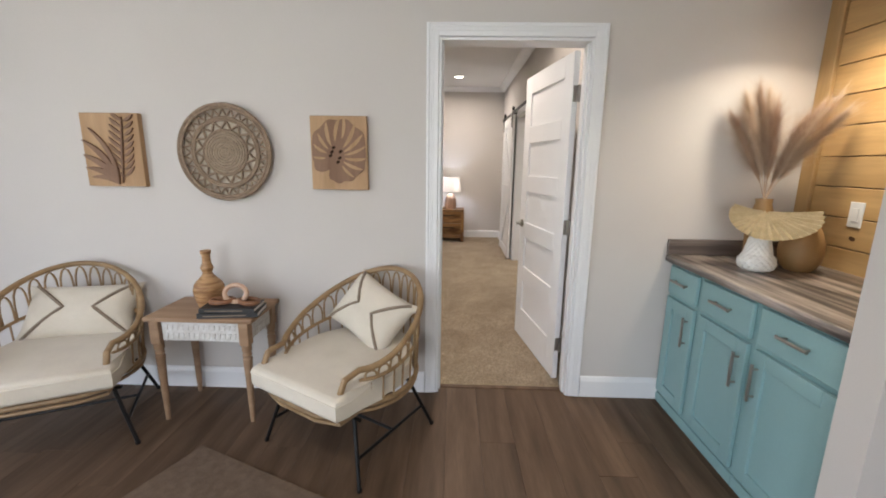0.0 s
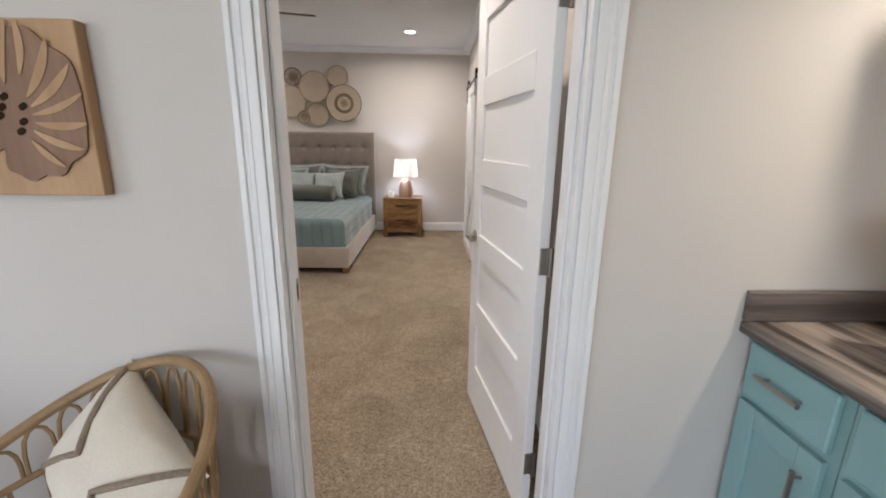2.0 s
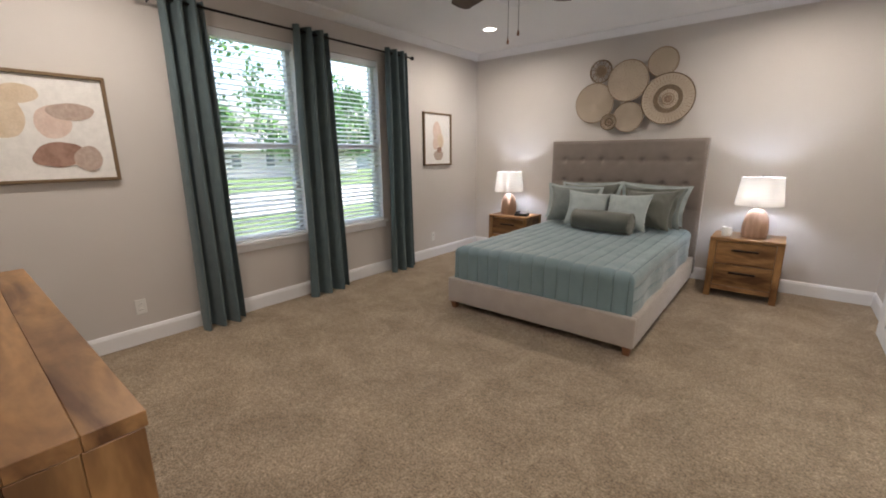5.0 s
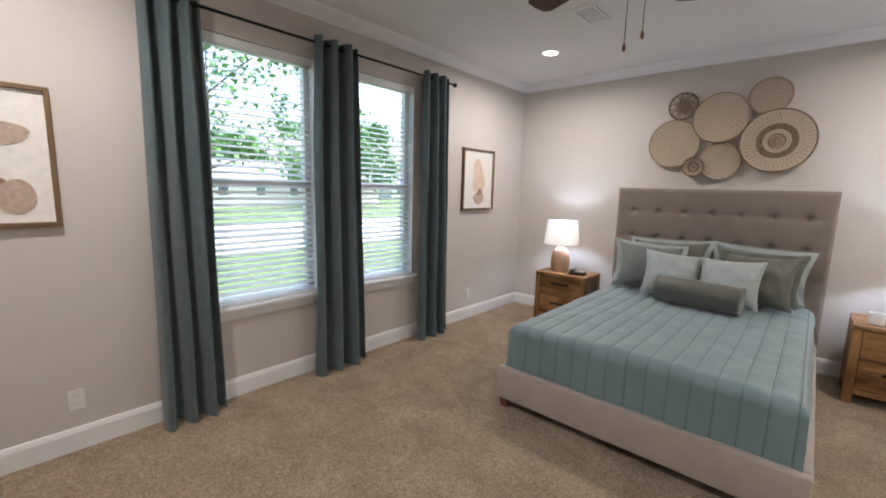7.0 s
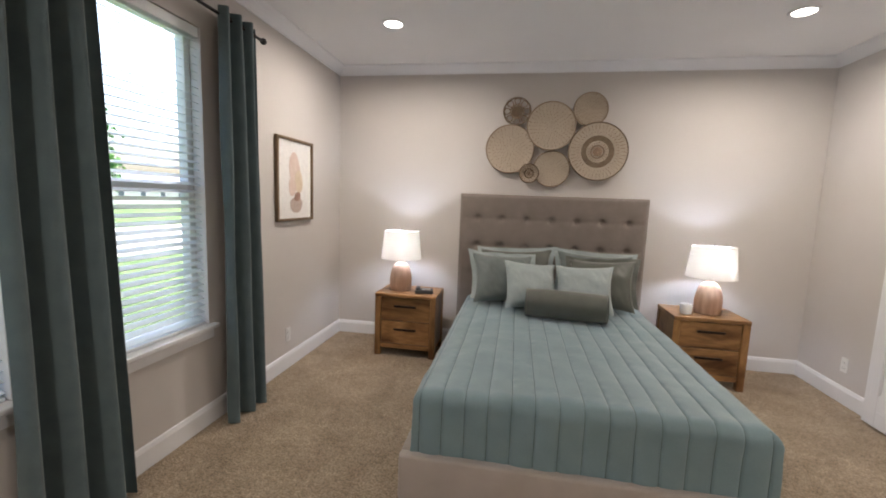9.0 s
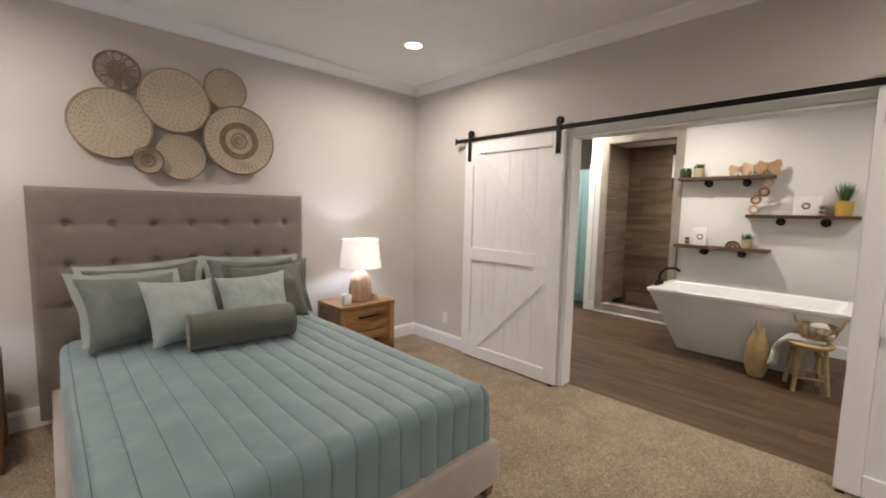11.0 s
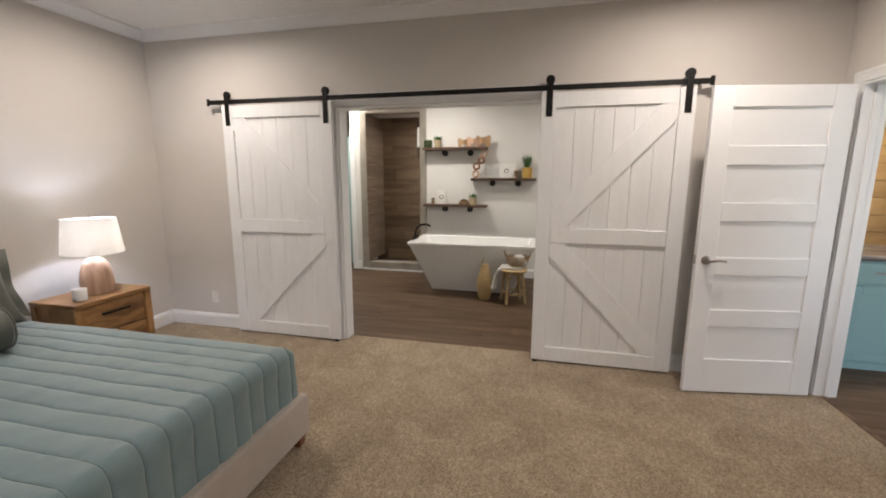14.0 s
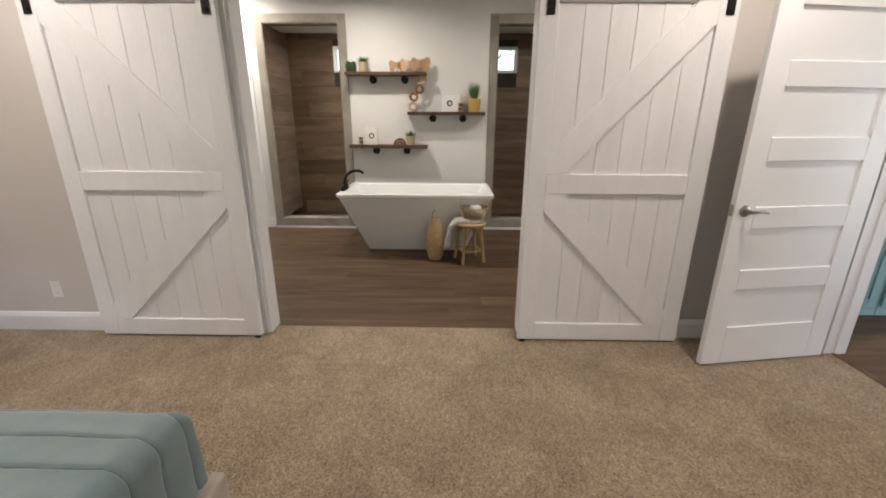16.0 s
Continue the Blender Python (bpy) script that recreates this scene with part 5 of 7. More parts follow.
# ---- living room ----
def carved_board(x0, x1, z0, z1, label, kind):
    root = thing("carved_wall_art", label, "wall art", ((x0 + x1) / 2, LY, z0), 0, "carved leaf boards", world=True)
    yb = LY - 0.034
    bd = part("board", boxed(x0, x1, yb, LY - 0.0005, z0, z1, bevel=0.002), ARTWOOD, root, "light wooden board")
    cx, cz, w, h = (x0 + x1) / 2, (z0 + z1) / 2, x1 - x0, z1 - z0

    def slit(px, pz, ang, length, width, bend, k):
        lobe(px, pz, ang, length, width * 1.35, bend, 0.0066 + 0.0002 * k, 0.001, ARTWOOD, "slit")

    count = [0]

    def lobe(px, pz, ang, length, width, bend, lift=None, thick=0.006, material=ARTDARK, nm="leaf_lobe"):
        count[0] += 1
        lift = 0.0003 if lift is None else lift
        thick = thick + (0.00035 * count[0] if nm == "leaf_lobe" else 0)
        out = []
        n = 12
        for side in (1, -1):
            rng = range(n + 1) if side == 1 else range(n, -1, -1)
            for k in rng:
                t = k / n
                wd = width * (math.sin(math.pi * min(1, t ** 0.8)) ** 0.7) * (0.55 + 0.5 * t) if 0 < k < n else 0.0015
                a = ang + bend * t
                out.append((px + length * t * math.cos(a) - side * wd * math.sin(a), pz + length * t * math.sin(a) + side * wd * math.cos(a)))
        bm = bmesh.new()
        prism(bm, out, thick, lambda u, v, d: (min(max(u, x0 + 0.004), x1 - 0.004), yb - lift - d, min(max(v, z0 + 0.004), z1 - 0.004)))
        part(nm, bm, material, bd, smooth=False)

    if kind == "monstera":
        bx, bz = cx - 0.015, cz - 0.045
        out = []
        for k in range(72):
            a = 2 * math.pi * k / 72
            r = 0.166 + 0.032 * math.cos(a - 1.35) - 0.055 * math.exp(-((a - 4.05) / 0.16) ** 2) + 0.006 * math.sin(a * 11)
            out.append((min(max(cx - 0.005 + r * 0.93 * math.cos(a), x0 + 0.008), x1 - 0.008), min(max(cz - 0.02 + r * 1.02 * math.sin(a), z0 + 0.012), z1 - 0.010)))
        bm = bmesh.new()
        prism(bm, out, 0.006, lambda u, v, d: (u, yb - 0.0003 - d, v))
        part("leaf", bm, ARTDARK, bd, "brown carved monstera leaf", smooth=False)
        for k, (ang, r0, ln, wd) in enumerate(((8, 0.045, 0.13, 0.0075), (28, 0.05, 0.14, 0.0095), (48, 0.06, 0.145, 0.0105), (70, 0.10, 0.12, 0.0085), (92, 0.075, 0.135, 0.0100), (115, 0.06, 0.13, 0.0100), (138, 0.055, 0.10, 0.0085), (162, 0.055, 0.082, 0.0080), (190, 0.06, 0.066, 0.0065), (-14, 0.05, 0.12, 0.0085), (-36, 0.05, 0.115, 0.0085), (-58, 0.06, 0.09, 0.0075))):
            slit(bx + r0 * math.cos(radians(ang)), bz + 0.03 + r0 * math.sin(radians(ang)), radians(ang), ln, wd, 0.25 if ang < 90 else -0.25, k)
        # no holes are cut: thin discs on the leaf carry their shade as colour
        for k, (dx, dz) in enumerate(((-0.022, 0.052), (-0.012, 0.075), (0.026, 0.054), (-0.030, 0.032), (0.020, 0.020), (0.010, -0.002))):
            part("hole", lathed([(0.001, -0.0009), (0.0085, -0.0009), (0.0085, 0.0), (0.001, 0.0)], 12, (bx + dx, yb - 0.0068, bz + dz), "y", lambda a, h: 0.75 + 0.55 * abs(math.cos(a - 0.6))), HOLE_SHADE, bd)
    else:
        # a fern frond up the right side, long blades arching from the foot to the left
        for k in range(9):
            t = k / 8
            px, pz = x0 + 0.215 + 0.035 * t, z0 + 0.055 + 0.30 * t
            lobe(px, pz, radians(28 - 10 * t), 0.085 - 0.02 * t, 0.0105, 0.25)
            lobe(px, pz, radians(150 + 8 * t), 0.115 - 0.03 * t, 0.0115, -0.25)
        lobe(x0 + 0.205, z0 + 0.02, radians(84), 0.36, 0.007, 0.0)
        for ang, ln, wd in ((160, 0.155, 0.016), (147, 0.20, 0.019), (134, 0.25, 0.021), (121, 0.30, 0.020), (108, 0.335, 0.016)):
            lobe(x0 + 0.185, z0 + 0.012, radians(ang - 20), ln, wd, radians(26))


carved_board(-1.858, -1.530, 1.246, 1.644, "carved wooden board with a palm frond in relief", "palm")
carved_board(-0.580, -0.270, 1.246, 1.642, "carved wooden board with a monstera leaf in relief", "monstera")

root = thing("woven_wall_disc", "large round brown seagrass wall basket with openwork rings", "wall basket", (-1.062, LY - 0.01, 1.18), 0, world=True)
DX, DZ, DY = -1.062, 1.440, LY - 0.012
R = 0.255
part("backing", lathed([(0.001, -0.007), (0.12, -0.006), (0.2, -0.002), (R - 0.01, -0.001), (R - 0.01, 0.003), (0.001, 0.003)], 48, (DX, DY, DZ), "y"), STRAW, root, "pale woven backing")
for k in range(8):
    part("coil" if k else "centre", tubed(ring_pts(DX, DZ, DY - 0.014, 0.006 + k * 0.0142), 0.0080, 8, closed=True), DISCTAN, root)
for r, q in ((0.120, 0.0085), (0.176, 0.0075), (0.188, 0.008), (0.240, 0.0085), (R, 0.010)):
    part("ring", tubed(ring_pts(DX, DZ, DY - 0.013 - (0.012 if r > 0.2 else 0.0), r, 56), q, 8, closed=True), GREYSTRAW, root)
for ra, rb, n, q in ((0.128, 0.170, 15, 0.0062), (0.196, 0.234, 30, 0.0050)):
    for k in range(n):
        a, b, c = 2 * math.pi * k / n, 2 * math.pi * (k + 0.5) / n, 2 * math.pi * (k + 1) / n
        for (s, r0), (e, r1) in (((a, ra), (b, rb)), ((b, rb), (c, ra))):
            part("zigzag", tubed([(DX + r0 * math.cos(s), DY - 0.014, DZ + r0 * math.sin(s)), (DX + r1 * math.cos(e), DY - 0.014, DZ + r1 * math.sin(e))], q, 5), GREYSTRAW, root)


def armchair(loc, rz, label):
    """A rattan tub chair on thin black legs; front towards -y."""
    root = thing("rattan_armchair", label, "armchair", loc, rz, "rattan armchairs")
    SZ = 0.335

    def plan(f, grow=1.0):
        """f from -1 (front left) round the back to 1 (front right)"""
        a = f * radians(132)
        return 0.325 * grow * math.sin(a), (0.37 if math.cos(a) > 0 else 0.30) * grow * math.cos(a)

    def top_z(f):
        return 0.515 + 0.290 * (0.5 + 0.5 * math.cos(f * math.pi)) ** 0.9

    def mid_z(f):
        return SZ + 0.05 + (top_z(f) - SZ) * 0.42

    n = 44
    fs = [-1 + 2 * k / n for k in range(n + 1)]
    pts = []
    x, y = plan(-1, 1.0)
    pts += [(x + 0.0, y - 0.125, SZ), (x - 0.006, y - 0.135, SZ + 0.09), (x - 0.008, y - 0.095, SZ + 0.17)]
    for f in fs:
        x, y = plan(f, 1.04 + 0.03 * (top_z(f) - 0.5))
        pts.append((x, y, top_z(f)))
    x, y = plan(1, 1.0)
    pts += [(x + 0.008, y - 0.095, SZ + 0.17), (x + 0.006, y - 0.135, SZ + 0.09), (x, y - 0.125, SZ)]
    part("top_hoop", tubed(pts, 0.0145, 10), RATTAN, root)
    part("mid_rail", tubed([(*plan(f, 1.01), mid_z(f)) for f in fs], 0.009, 8), RATTAN, root)
    ring = [(*plan(f, 0.98), SZ) for f in fs]
    xl, yl = plan(-1, 0.98)
    ring += [(-xl, yl - 0.12, SZ), (0.12, -0.345, SZ - 0.004), (-0.12, -0.345, SZ - 0.004), (xl, yl - 0.12, SZ)]
    part("seat_ring", tubed(ring, 0.013, 8, closed=True), RATTAN, root)
    part("lower_ring", tubed([(p[0] * 0.99, p[1] * 0.99, p[2] - 0.03) for p in ring], 0.009, 8, closed=True), RATTAN, root)
    m = 23
    for k in range(m):
        f0, f1 = -0.97 + 1.94 * k / m, -0.97 + 1.94 * (k + 1) / m
        fm = (f0 + f1) / 2
        z0, z1 = mid_z(fm), top_z(fm) - 0.016
        e = (f1 - f0) * 0.42
        loop = []
        for q, h in ((-1, 0.0), (-1.0, 0.45), (-0.85, 0.75), (-0.5, 0.93), (0, 1.0), (0.5, 0.93), (0.85, 0.75), (1.0, 0.45), (1, 0.0)):
            f = fm + q * e
            xx, yy = plan(f, 1.015 + 0.02 * h)
            loop.append((xx, yy, z0 + (z1 - z0) * h))
        part("petal_loop", tubed(loop, 0.0052, 6), RATTAN, root)
        xa, ya = plan(fm, 0.985)
        xb, yb = plan(fm, 1.01)
        part("spindle", tubed([(xa, ya, SZ), (xb, yb, mid_z(fm))], 0.0052, 6), RATTAN, root)
    bm = bmesh.new()
    out = [(0.30 * math.sin(radians(a)), (0.33 if abs(a) < 90 else 0.275) * math.cos(radians(a))) for a in range(-118, 119, 8)]
    out += [(0.292, -0.31), (0.275, -0.375), (-0.275, -0.375), (-0.292, -0.31)]
    prism(bm, out, 0.105, lambda u, v, d: (u, v, SZ + 0.012 + d + (0.014 * math.cos(u * 4) if d > 0.05 else 0)))
    bmesh.ops.bevel(bm, geom=[e for e in bm.edges if abs(e.verts[0].co.z - e.verts[1].co.z) < 0.02], offset=0.028, segments=4, profile=0.5, affect="EDGES")
    cu = part("seat_cushion", bm, CREAM, root, "thick cream canvas seat cushion", angle=1.0)
    part("piping", tubed([(u * 1.003, v * 1.003, SZ + 0.093) for u, v in out], 0.0035, 5, closed=True), CREAM, cu)
    feet = {}
    for sx in (-1, 1):
        for sy in (-1, 1):
            p = (sx * 0.235, sy * 0.20 - 0.03, SZ - 0.045)
            q = (sx * 0.315, sy * 0.285 - 0.01, 0.006)
            feet[(sx, sy)] = (p, q)
            lg = part("leg", tubed([p, q], 0.0095, 8), BLACK, root, "thin black steel leg")
            part("foot", lathed([(0.001, 0.001), (0.012, 0.001), (0.012, 0.012), (0.001, 0.013)], 10, (q[0], q[1], 0)), BLACK, lg)
    for sx in (-1, 1):
        a, b = [tuple(feet[(sx, s)][0][k] * 0.42 + feet[(sx, s)][1][k] * 0.58 for k in range(3)) for s in (-1, 1)]
        part("side_stretcher", tubed([a, b], 0.008, 8), BLACK, root, "black steel stretcher")
    a, b = [tuple(sum(feet[(sx, s)][0][k] * 0.21 + feet[(sx, s)][1][k] * 0.29 for s in (-1, 1)) for k in range(3)) for sx in (-1, 1)]
    part("cross_stretcher", tubed([a, b], 0.008, 8), BLACK, root, "black steel stretcher")
    for s in (-1, 1):
        part("top_bar", tubed([(-0.27, s * 0.2 - 0.03, SZ - 0.045), (0.27, s * 0.2 - 0.03, SZ - 0.045)], 0.009, 8), BLACK, root)
    return root


def accent_pillow(loc, rz, lean, turn, dx, roll, dz, dy=0.0, W=0.49):
    m = pose(*loc, 0, 0, rz) @ pose(dx, 0.115 + dy, 0.448 + dz, -lean, 0, turn) @ pose(0, 0, 0, 0, roll, 0)
    root = new("accent_pillow")
    root.matrix_basis = m
    tagged(root, "cream throw pillow with tufted taupe lines resting on the chair", "pillow", "accent pillows")
    INVERSE[root.name] = None
    H, T = 0.345, 0.16
    body = part("cover", cushion(W, H, T, 26), CREAM, root, angle=1.2)

    def front(u, v):
        a, b = 2 * u - 1, 2 * v - 1
        fat = max(0.0, (1 - abs(a) ** 2.6)) ** 0.62 * max(0.0, (1 - abs(b) ** 2.6)) ** 0.62
        pinch, pinch2 = 1 - 0.13 * (1 - b * b) * abs(a) ** 3, 1 - 0.13 * (1 - a * a) * abs(b) ** 3
        return (a * W / 2 * pinch, -fat * 1.02 * T / 2 - 0.003, H / 2 + b * H / 2 * pinch2)

    for pts in (((0.10, 0.97), (0.40, 0.52), (0.08, 0.05)), ((0.93, 0.96), (0.64, 0.50), (0.95, 0.06))):
        line = []
        for (u0, v0), (u1, v1) in zip(pts, pts[1:]):
            line += [front(u0 + (u1 - u0) * k / 12, v0 + (v1 - v0) * k / 12) for k in range(12 if (u1, v1) != pts[-1] else 13)]
        part("tufted_line", tubed(line, 0.0085, 7), TAUPE, body, "raised taupe tufting")
    return root


CH_R, CH_L = (-0.300, 2.145, 0.0), (-1.765, 2.115, 0.0)
armchair(CH_R, -30, "honey rattan tub chair with a cream cushion and black legs")
armchair(CH_L, 27, "honey rattan tub chair with a cream cushion and black legs")
accent_pillow(CH_R, -30, 36, 2, -0.10, 20, 0.012, 0.0)
accent_pillow(CH_L, 27, 38, -8, 0.0, 2, -0.03, 0.03, 0.57)

# side table with a carved apron
root = thing("side_table", "weathered wooden side table with a white carved apron", "side table", (-1.10, 2.345, 0), 0)
HT = 0.600
part("tabletop", boxed(-0.285, 0.285, -0.175, 0.175, HT - 0.024, HT, bevel=0.005, segs=2), TABLEWOOD, root)
for y in (-0.150, 0.135):
    ap = part("apron", boxed(-0.205, 0.205, y, y + 0.016, HT - 0.135, HT - 0.0245, bevel=0.002), WHITEWASH, root, "white carved apron")
    if y < 0:
        for z0, z1 in ((HT - 0.075, HT - 0.045), (HT - 0.125, HT - 0.090)):
            for k in range(14):
                x = -0.19 + k * 0.0275
                bm = bmesh.new()
                prism(bm, [(x, z0), (x + 0.016, z0 + 0.004), (x + 0.022, z1), (x + 0.008, z1 - 0.003)], 0.005, lambda u, v, d: (u, y - 0.0003 - d, v))
                part("carved_leaf", bm, WHITEWASH, ap, smooth=False)
for x in (-0.245, 0.229):
    sa = part("side_apron", boxed(x, x + 0.016, -0.1195, 0.1195, HT - 0.135, HT - 0.0245, bevel=0.002), WHITEWASH, root, "white carved apron")
    face = x - 0.0003 if x < 0 else x + 0.0163
    for z0, z1 in ((HT - 0.075, HT - 0.045), (HT - 0.125, HT - 0.090)):
        for k in range(8):
            v0 = -0.112 + k * 0.0275
            bm = bmesh.new()
            prism(bm, [(v0, z0), (v0 + 0.016, z0 + 0.004), (v0 + 0.022, z1), (v0 + 0.008, z1 - 0.003)], 0.005, lambda u, v, d: (face + (-d if x < 0 else d), u, v))
            part("carved_leaf", bm, WHITEWASH, sa, smooth=False)
for x in (-0.235, 0.235):
    for y in (-0.145, 0.145):
        bm = bmesh.new()
        box(bm, x - 0.025, x + 0.025, y - 0.025, y + 0.025, HT - 0.150, HT - 0.0245, bevel=0.003)
        lathe(bm, [(0.001, 0.002), (0.012, 0.002), (0.014, 0.05), (0.019, 0.25), (0.023, 0.36), (0.025, 0.375), (0.018, 0.385), (0.025, 0.395), (0.019, 0.408), (0.025, 0.42), (0.025, HT - 0.1505), (0.001, HT - 0.1503)], 20, (x, y, 0))
        part("leg", bm, TABLEWOOD, root, "turned tapered leg")

# on the side table
root = thing("wooden_vase", "banded carved wooden bottle vase on the side table", "vase", (-1.145, 2.38, HT + 0.001), 0)
prof = [(0.001, 0), (0.058, 0)]
for k in range(1, 13):
    z = k * 0.0155
    r = 0.058 + 0.022 * math.sin(math.pi * min(1, z / 0.17)) - (0.0 if z < 0.12 else (z - 0.12) * 0.5)
    prof += [(r, z), (r - 0.003, z + 0.004)]
prof += [(0.034, 0.215), (0.022, 0.245), (0.021, 0.285), (0.027, 0.300), (0.028, 0.312), (0.020, 0.312), (0.001, 0.300)]
part("body", lathed(prof, 36), mat("banded_vase_wood", (0.46, 0.27, 0.125), (0.27, 0.135, 0.055), rough=0.5, scale=9, fine=50, bump=0.2, stretch=(1, 1, 6), contrast=(0.42, 0.58)), root)
books = [(0.30, 0.16, 0.026, 8), (0.28, 0.15, 0.022, 4)]
z = HT + 0.001
for w, d, h, r in books:
    root = thing("book", "dark covered hardback book lying on the side table", "book", (-0.955, 2.265, z), r, "stacked books")
    part("cover", boxed(-w / 2, w / 2, -d / 2, d / 2, 0, 0.003, bevel=0.001), DARKBOOK, root)
    part("cover", boxed(-w / 2, w / 2, -d / 2, d / 2, h - 0.003, h, bevel=0.001), DARKBOOK, root)
    part("spine", boxed(-w / 2, w / 2, -d / 2 - 0.002, -d / 2 - 0.0001, 0, h, bevel=0.001), DARKBOOK, root)
    part("spine_lettering", boxed(-w / 2 + 0.03, w / 2 - 0.06, -d / 2 - 0.0032, -d / 2 - 0.0022, h * 0.4, h * 0.6), TAUPE, root, smooth=False)
    part("pages", boxed(-w / 2 + 0.004, w / 2 - 0.004, -d / 2, d / 2 - 0.004, 0.0032, h - 0.0032), PAPER, root, smooth=False)
    z += h + 0.0008
root = thing("bead_garland", "chunky wooden chain link ornament on the books", "ornament", (-0.945, 2.275, z), 0)
for k, (x, y, zz, rx, ry, rz) in enumerate(((-0.07, 0.0, 0.014, 0, 0, 20), (0.0, 0.01, 0.052, 80, 0, 10), (0.075, 0.0, 0.014, 0, 0, -25))):
    pts = []
    for q in range(28):
        a = 2 * math.pi * q / 28
        pts.append(pose(x, y, zz, rx, ry, rz) @ Vector((0.055 * math.cos(a), 0.036 * math.sin(a) * (1.25 if k == 1 else 1.0), 0)))
    part("link", tubed(pts, 0.013, 10, closed=True), REDWOOD if k != 1 else LAMPWOOD, root, "turned wooden link")
bm = boxed(-1.5, 0.0, -2.2, 0.0, 0.001, 0.010, bevel=0.004)
bmesh.ops.transform(bm, matrix=pose(-1.015, 1.987, 0, 0, 0, -23) @ pose(1.5, 0, 0), verts=bm.verts)
solo("rug", bm, RUG, "flat taupe woven rug on the plank floor", "rug")

# ---- niche: pine wall, cabinets, counter ----
PX = 2.115
pine = thing("pine_wall", "horizontal stained pine plank wall behind the counter", "wall", (0, 0, 0), 0, "", "structure")
zz = 0.725
rnd = random.Random(5)
k = 0
while zz < CZ - 0.01:
    h = min(0.147, CZ - zz)
    pl = part("plank", boxed(PX, PX + 0.02, PILLAR[2] + 0.001, LY - 0.088, zz, zz + h - 0.004, bevel=0.003), PINE, pine)
    for q in range(rnd.choice((0, 1, 1, 2))):
        y, z2 = rnd.uniform(1.5, 2.4), zz + rnd.uniform(0.2, 0.8) * h
        part("knot", lathed([(0.001, -0.0012), (0.012, -0.001), (0.014, 0.001), (0.001, 0.0012)], 14, (PX - 0.0005, y, z2), "x", lambda a, hh: 1 + 0.25 * math.sin(a * 2 + 1)), KNOT, pl)
    zz += h
    k += 1
part("backing", boxed(PX + 0.0205, 2.1590, PILLAR[2] + 0.001, LY - 0.001, 0.0, CZ), SUBFLOOR, pine)
part("corner_board", boxed(PX - 0.016, PX + 0.02, LY - 0.087, LY - 0.0005, 0.96, CZ - 0.001, bevel=0.003), PINEZ, pine)

CF, CY0 = 1.474, PILLAR[2] + 0.002
TOPZ = 0.868


def cabinet(y0, y1, hinge_low):
    root = thing("base_cabinet", "aqua painted base cabinet with a drawer over a shaker door", "cabinet", (CF + 0.3, (y0 + y1) / 2, 0), 0, "aqua base cabinets", world=True)
    part("body", boxed(CF + 0.0215, PX - 0.002, y0, y1, 0.012, TOPZ, bevel=0.001), TEAL, root)
    part("face_frame", boxed(CF + 0.004, CF + 0.021, y0, y1, 0.012, TOPZ, bevel=0.001), TEAL, root)
    part("toe_board", boxed(CF - 0.008, CF + 0.0036, y0, y1, 0.0, 0.055, bevel=0.002), TEAL, root)
    a, b = y0 + 0.022, y1 - 0.022
    dr = part("drawer_front", boxed(CF - 0.017, CF + 0.0036, a, b, 0.692, 0.848, bevel=0.004), TEAL, root)
    yc = (a + b) / 2

    def bar(parent, p, q):
        bm = bmesh.new()
        tube(bm, [p, q], 0.0068, 10)
        d = (Vector(q) - Vector(p)).normalized()
        for e in (Vector(p) + d * 0.02, Vector(q) - d * 0.02):
            tube(bm, [e, e + Vector((0.026, 0, 0))], 0.0045, 8)
        part("bar_handle", bm, NICKEL, parent, "brushed nickel bar handle")

    bar(dr, (CF - 0.044, yc - 0.07, 0.775), (CF - 0.044, yc + 0.07, 0.775))
    z0, z1, st = 0.075, 0.668, 0.062
    door = part("door", boxed(CF - 0.006, CF + 0.0036, a + st - 0.004, b - st + 0.004, z0 + st - 0.004, z1 - st + 0.004), TEAL, root, "shaker door", smooth=False)
    for q in ((a, a + st, z0, z1), (b - st, b, z0, z1)):
        part("stile", boxed(CF - 0.017, CF + 0.0034, *q, bevel=0.002), TEAL, door)
    for q in ((z0, z0 + st), (z1 - st, z1)):
        part("rail", boxed(CF - 0.017, CF + 0.0034, a + st + 0.0003, b - st - 0.0003, *q, bevel=0.002), TEAL, door)
    yh = b - 0.035 if hinge_low else a + 0.035
    bar(door, (CF - 0.044, yh, 0.455), (CF - 0.044, yh, 0.615))
    return root


cuts = [CY0, 1.838, 2.238, LY - 0.002]
cabinet(cuts[2] + 0.001, cuts[3], False)
cabinet(cuts[1] + 0.001, cuts[2] - 0.001, False)
cabinet(cuts[0], cuts[1] - 0.001, True)
bm = boxed(CF - 0.045, PX - 0.001, CY0, LY - 0.0005, TOPZ + 0.001, TOPZ + 0.039, bevel=0.008, segs=3)
root = thing("countertop", "grey-brown streaked laminate countertop with a backsplash", "countertop", (1.75, 2.0, TOPZ), 0, world=True)
part("slab", bm, LAMINATE, root)
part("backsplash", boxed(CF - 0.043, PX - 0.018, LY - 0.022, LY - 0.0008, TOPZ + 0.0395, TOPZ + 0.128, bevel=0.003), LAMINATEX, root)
CT = TOPZ + 0.040


def tall_vase(x, y, prof, material, label, wob=None):
    root = thing("vase", label, "vase", (x, y, CT), 0, "counter vases")
    part("body", lathed(prof, 120 if wob else 48, wobble=wob), material, root)
    return root


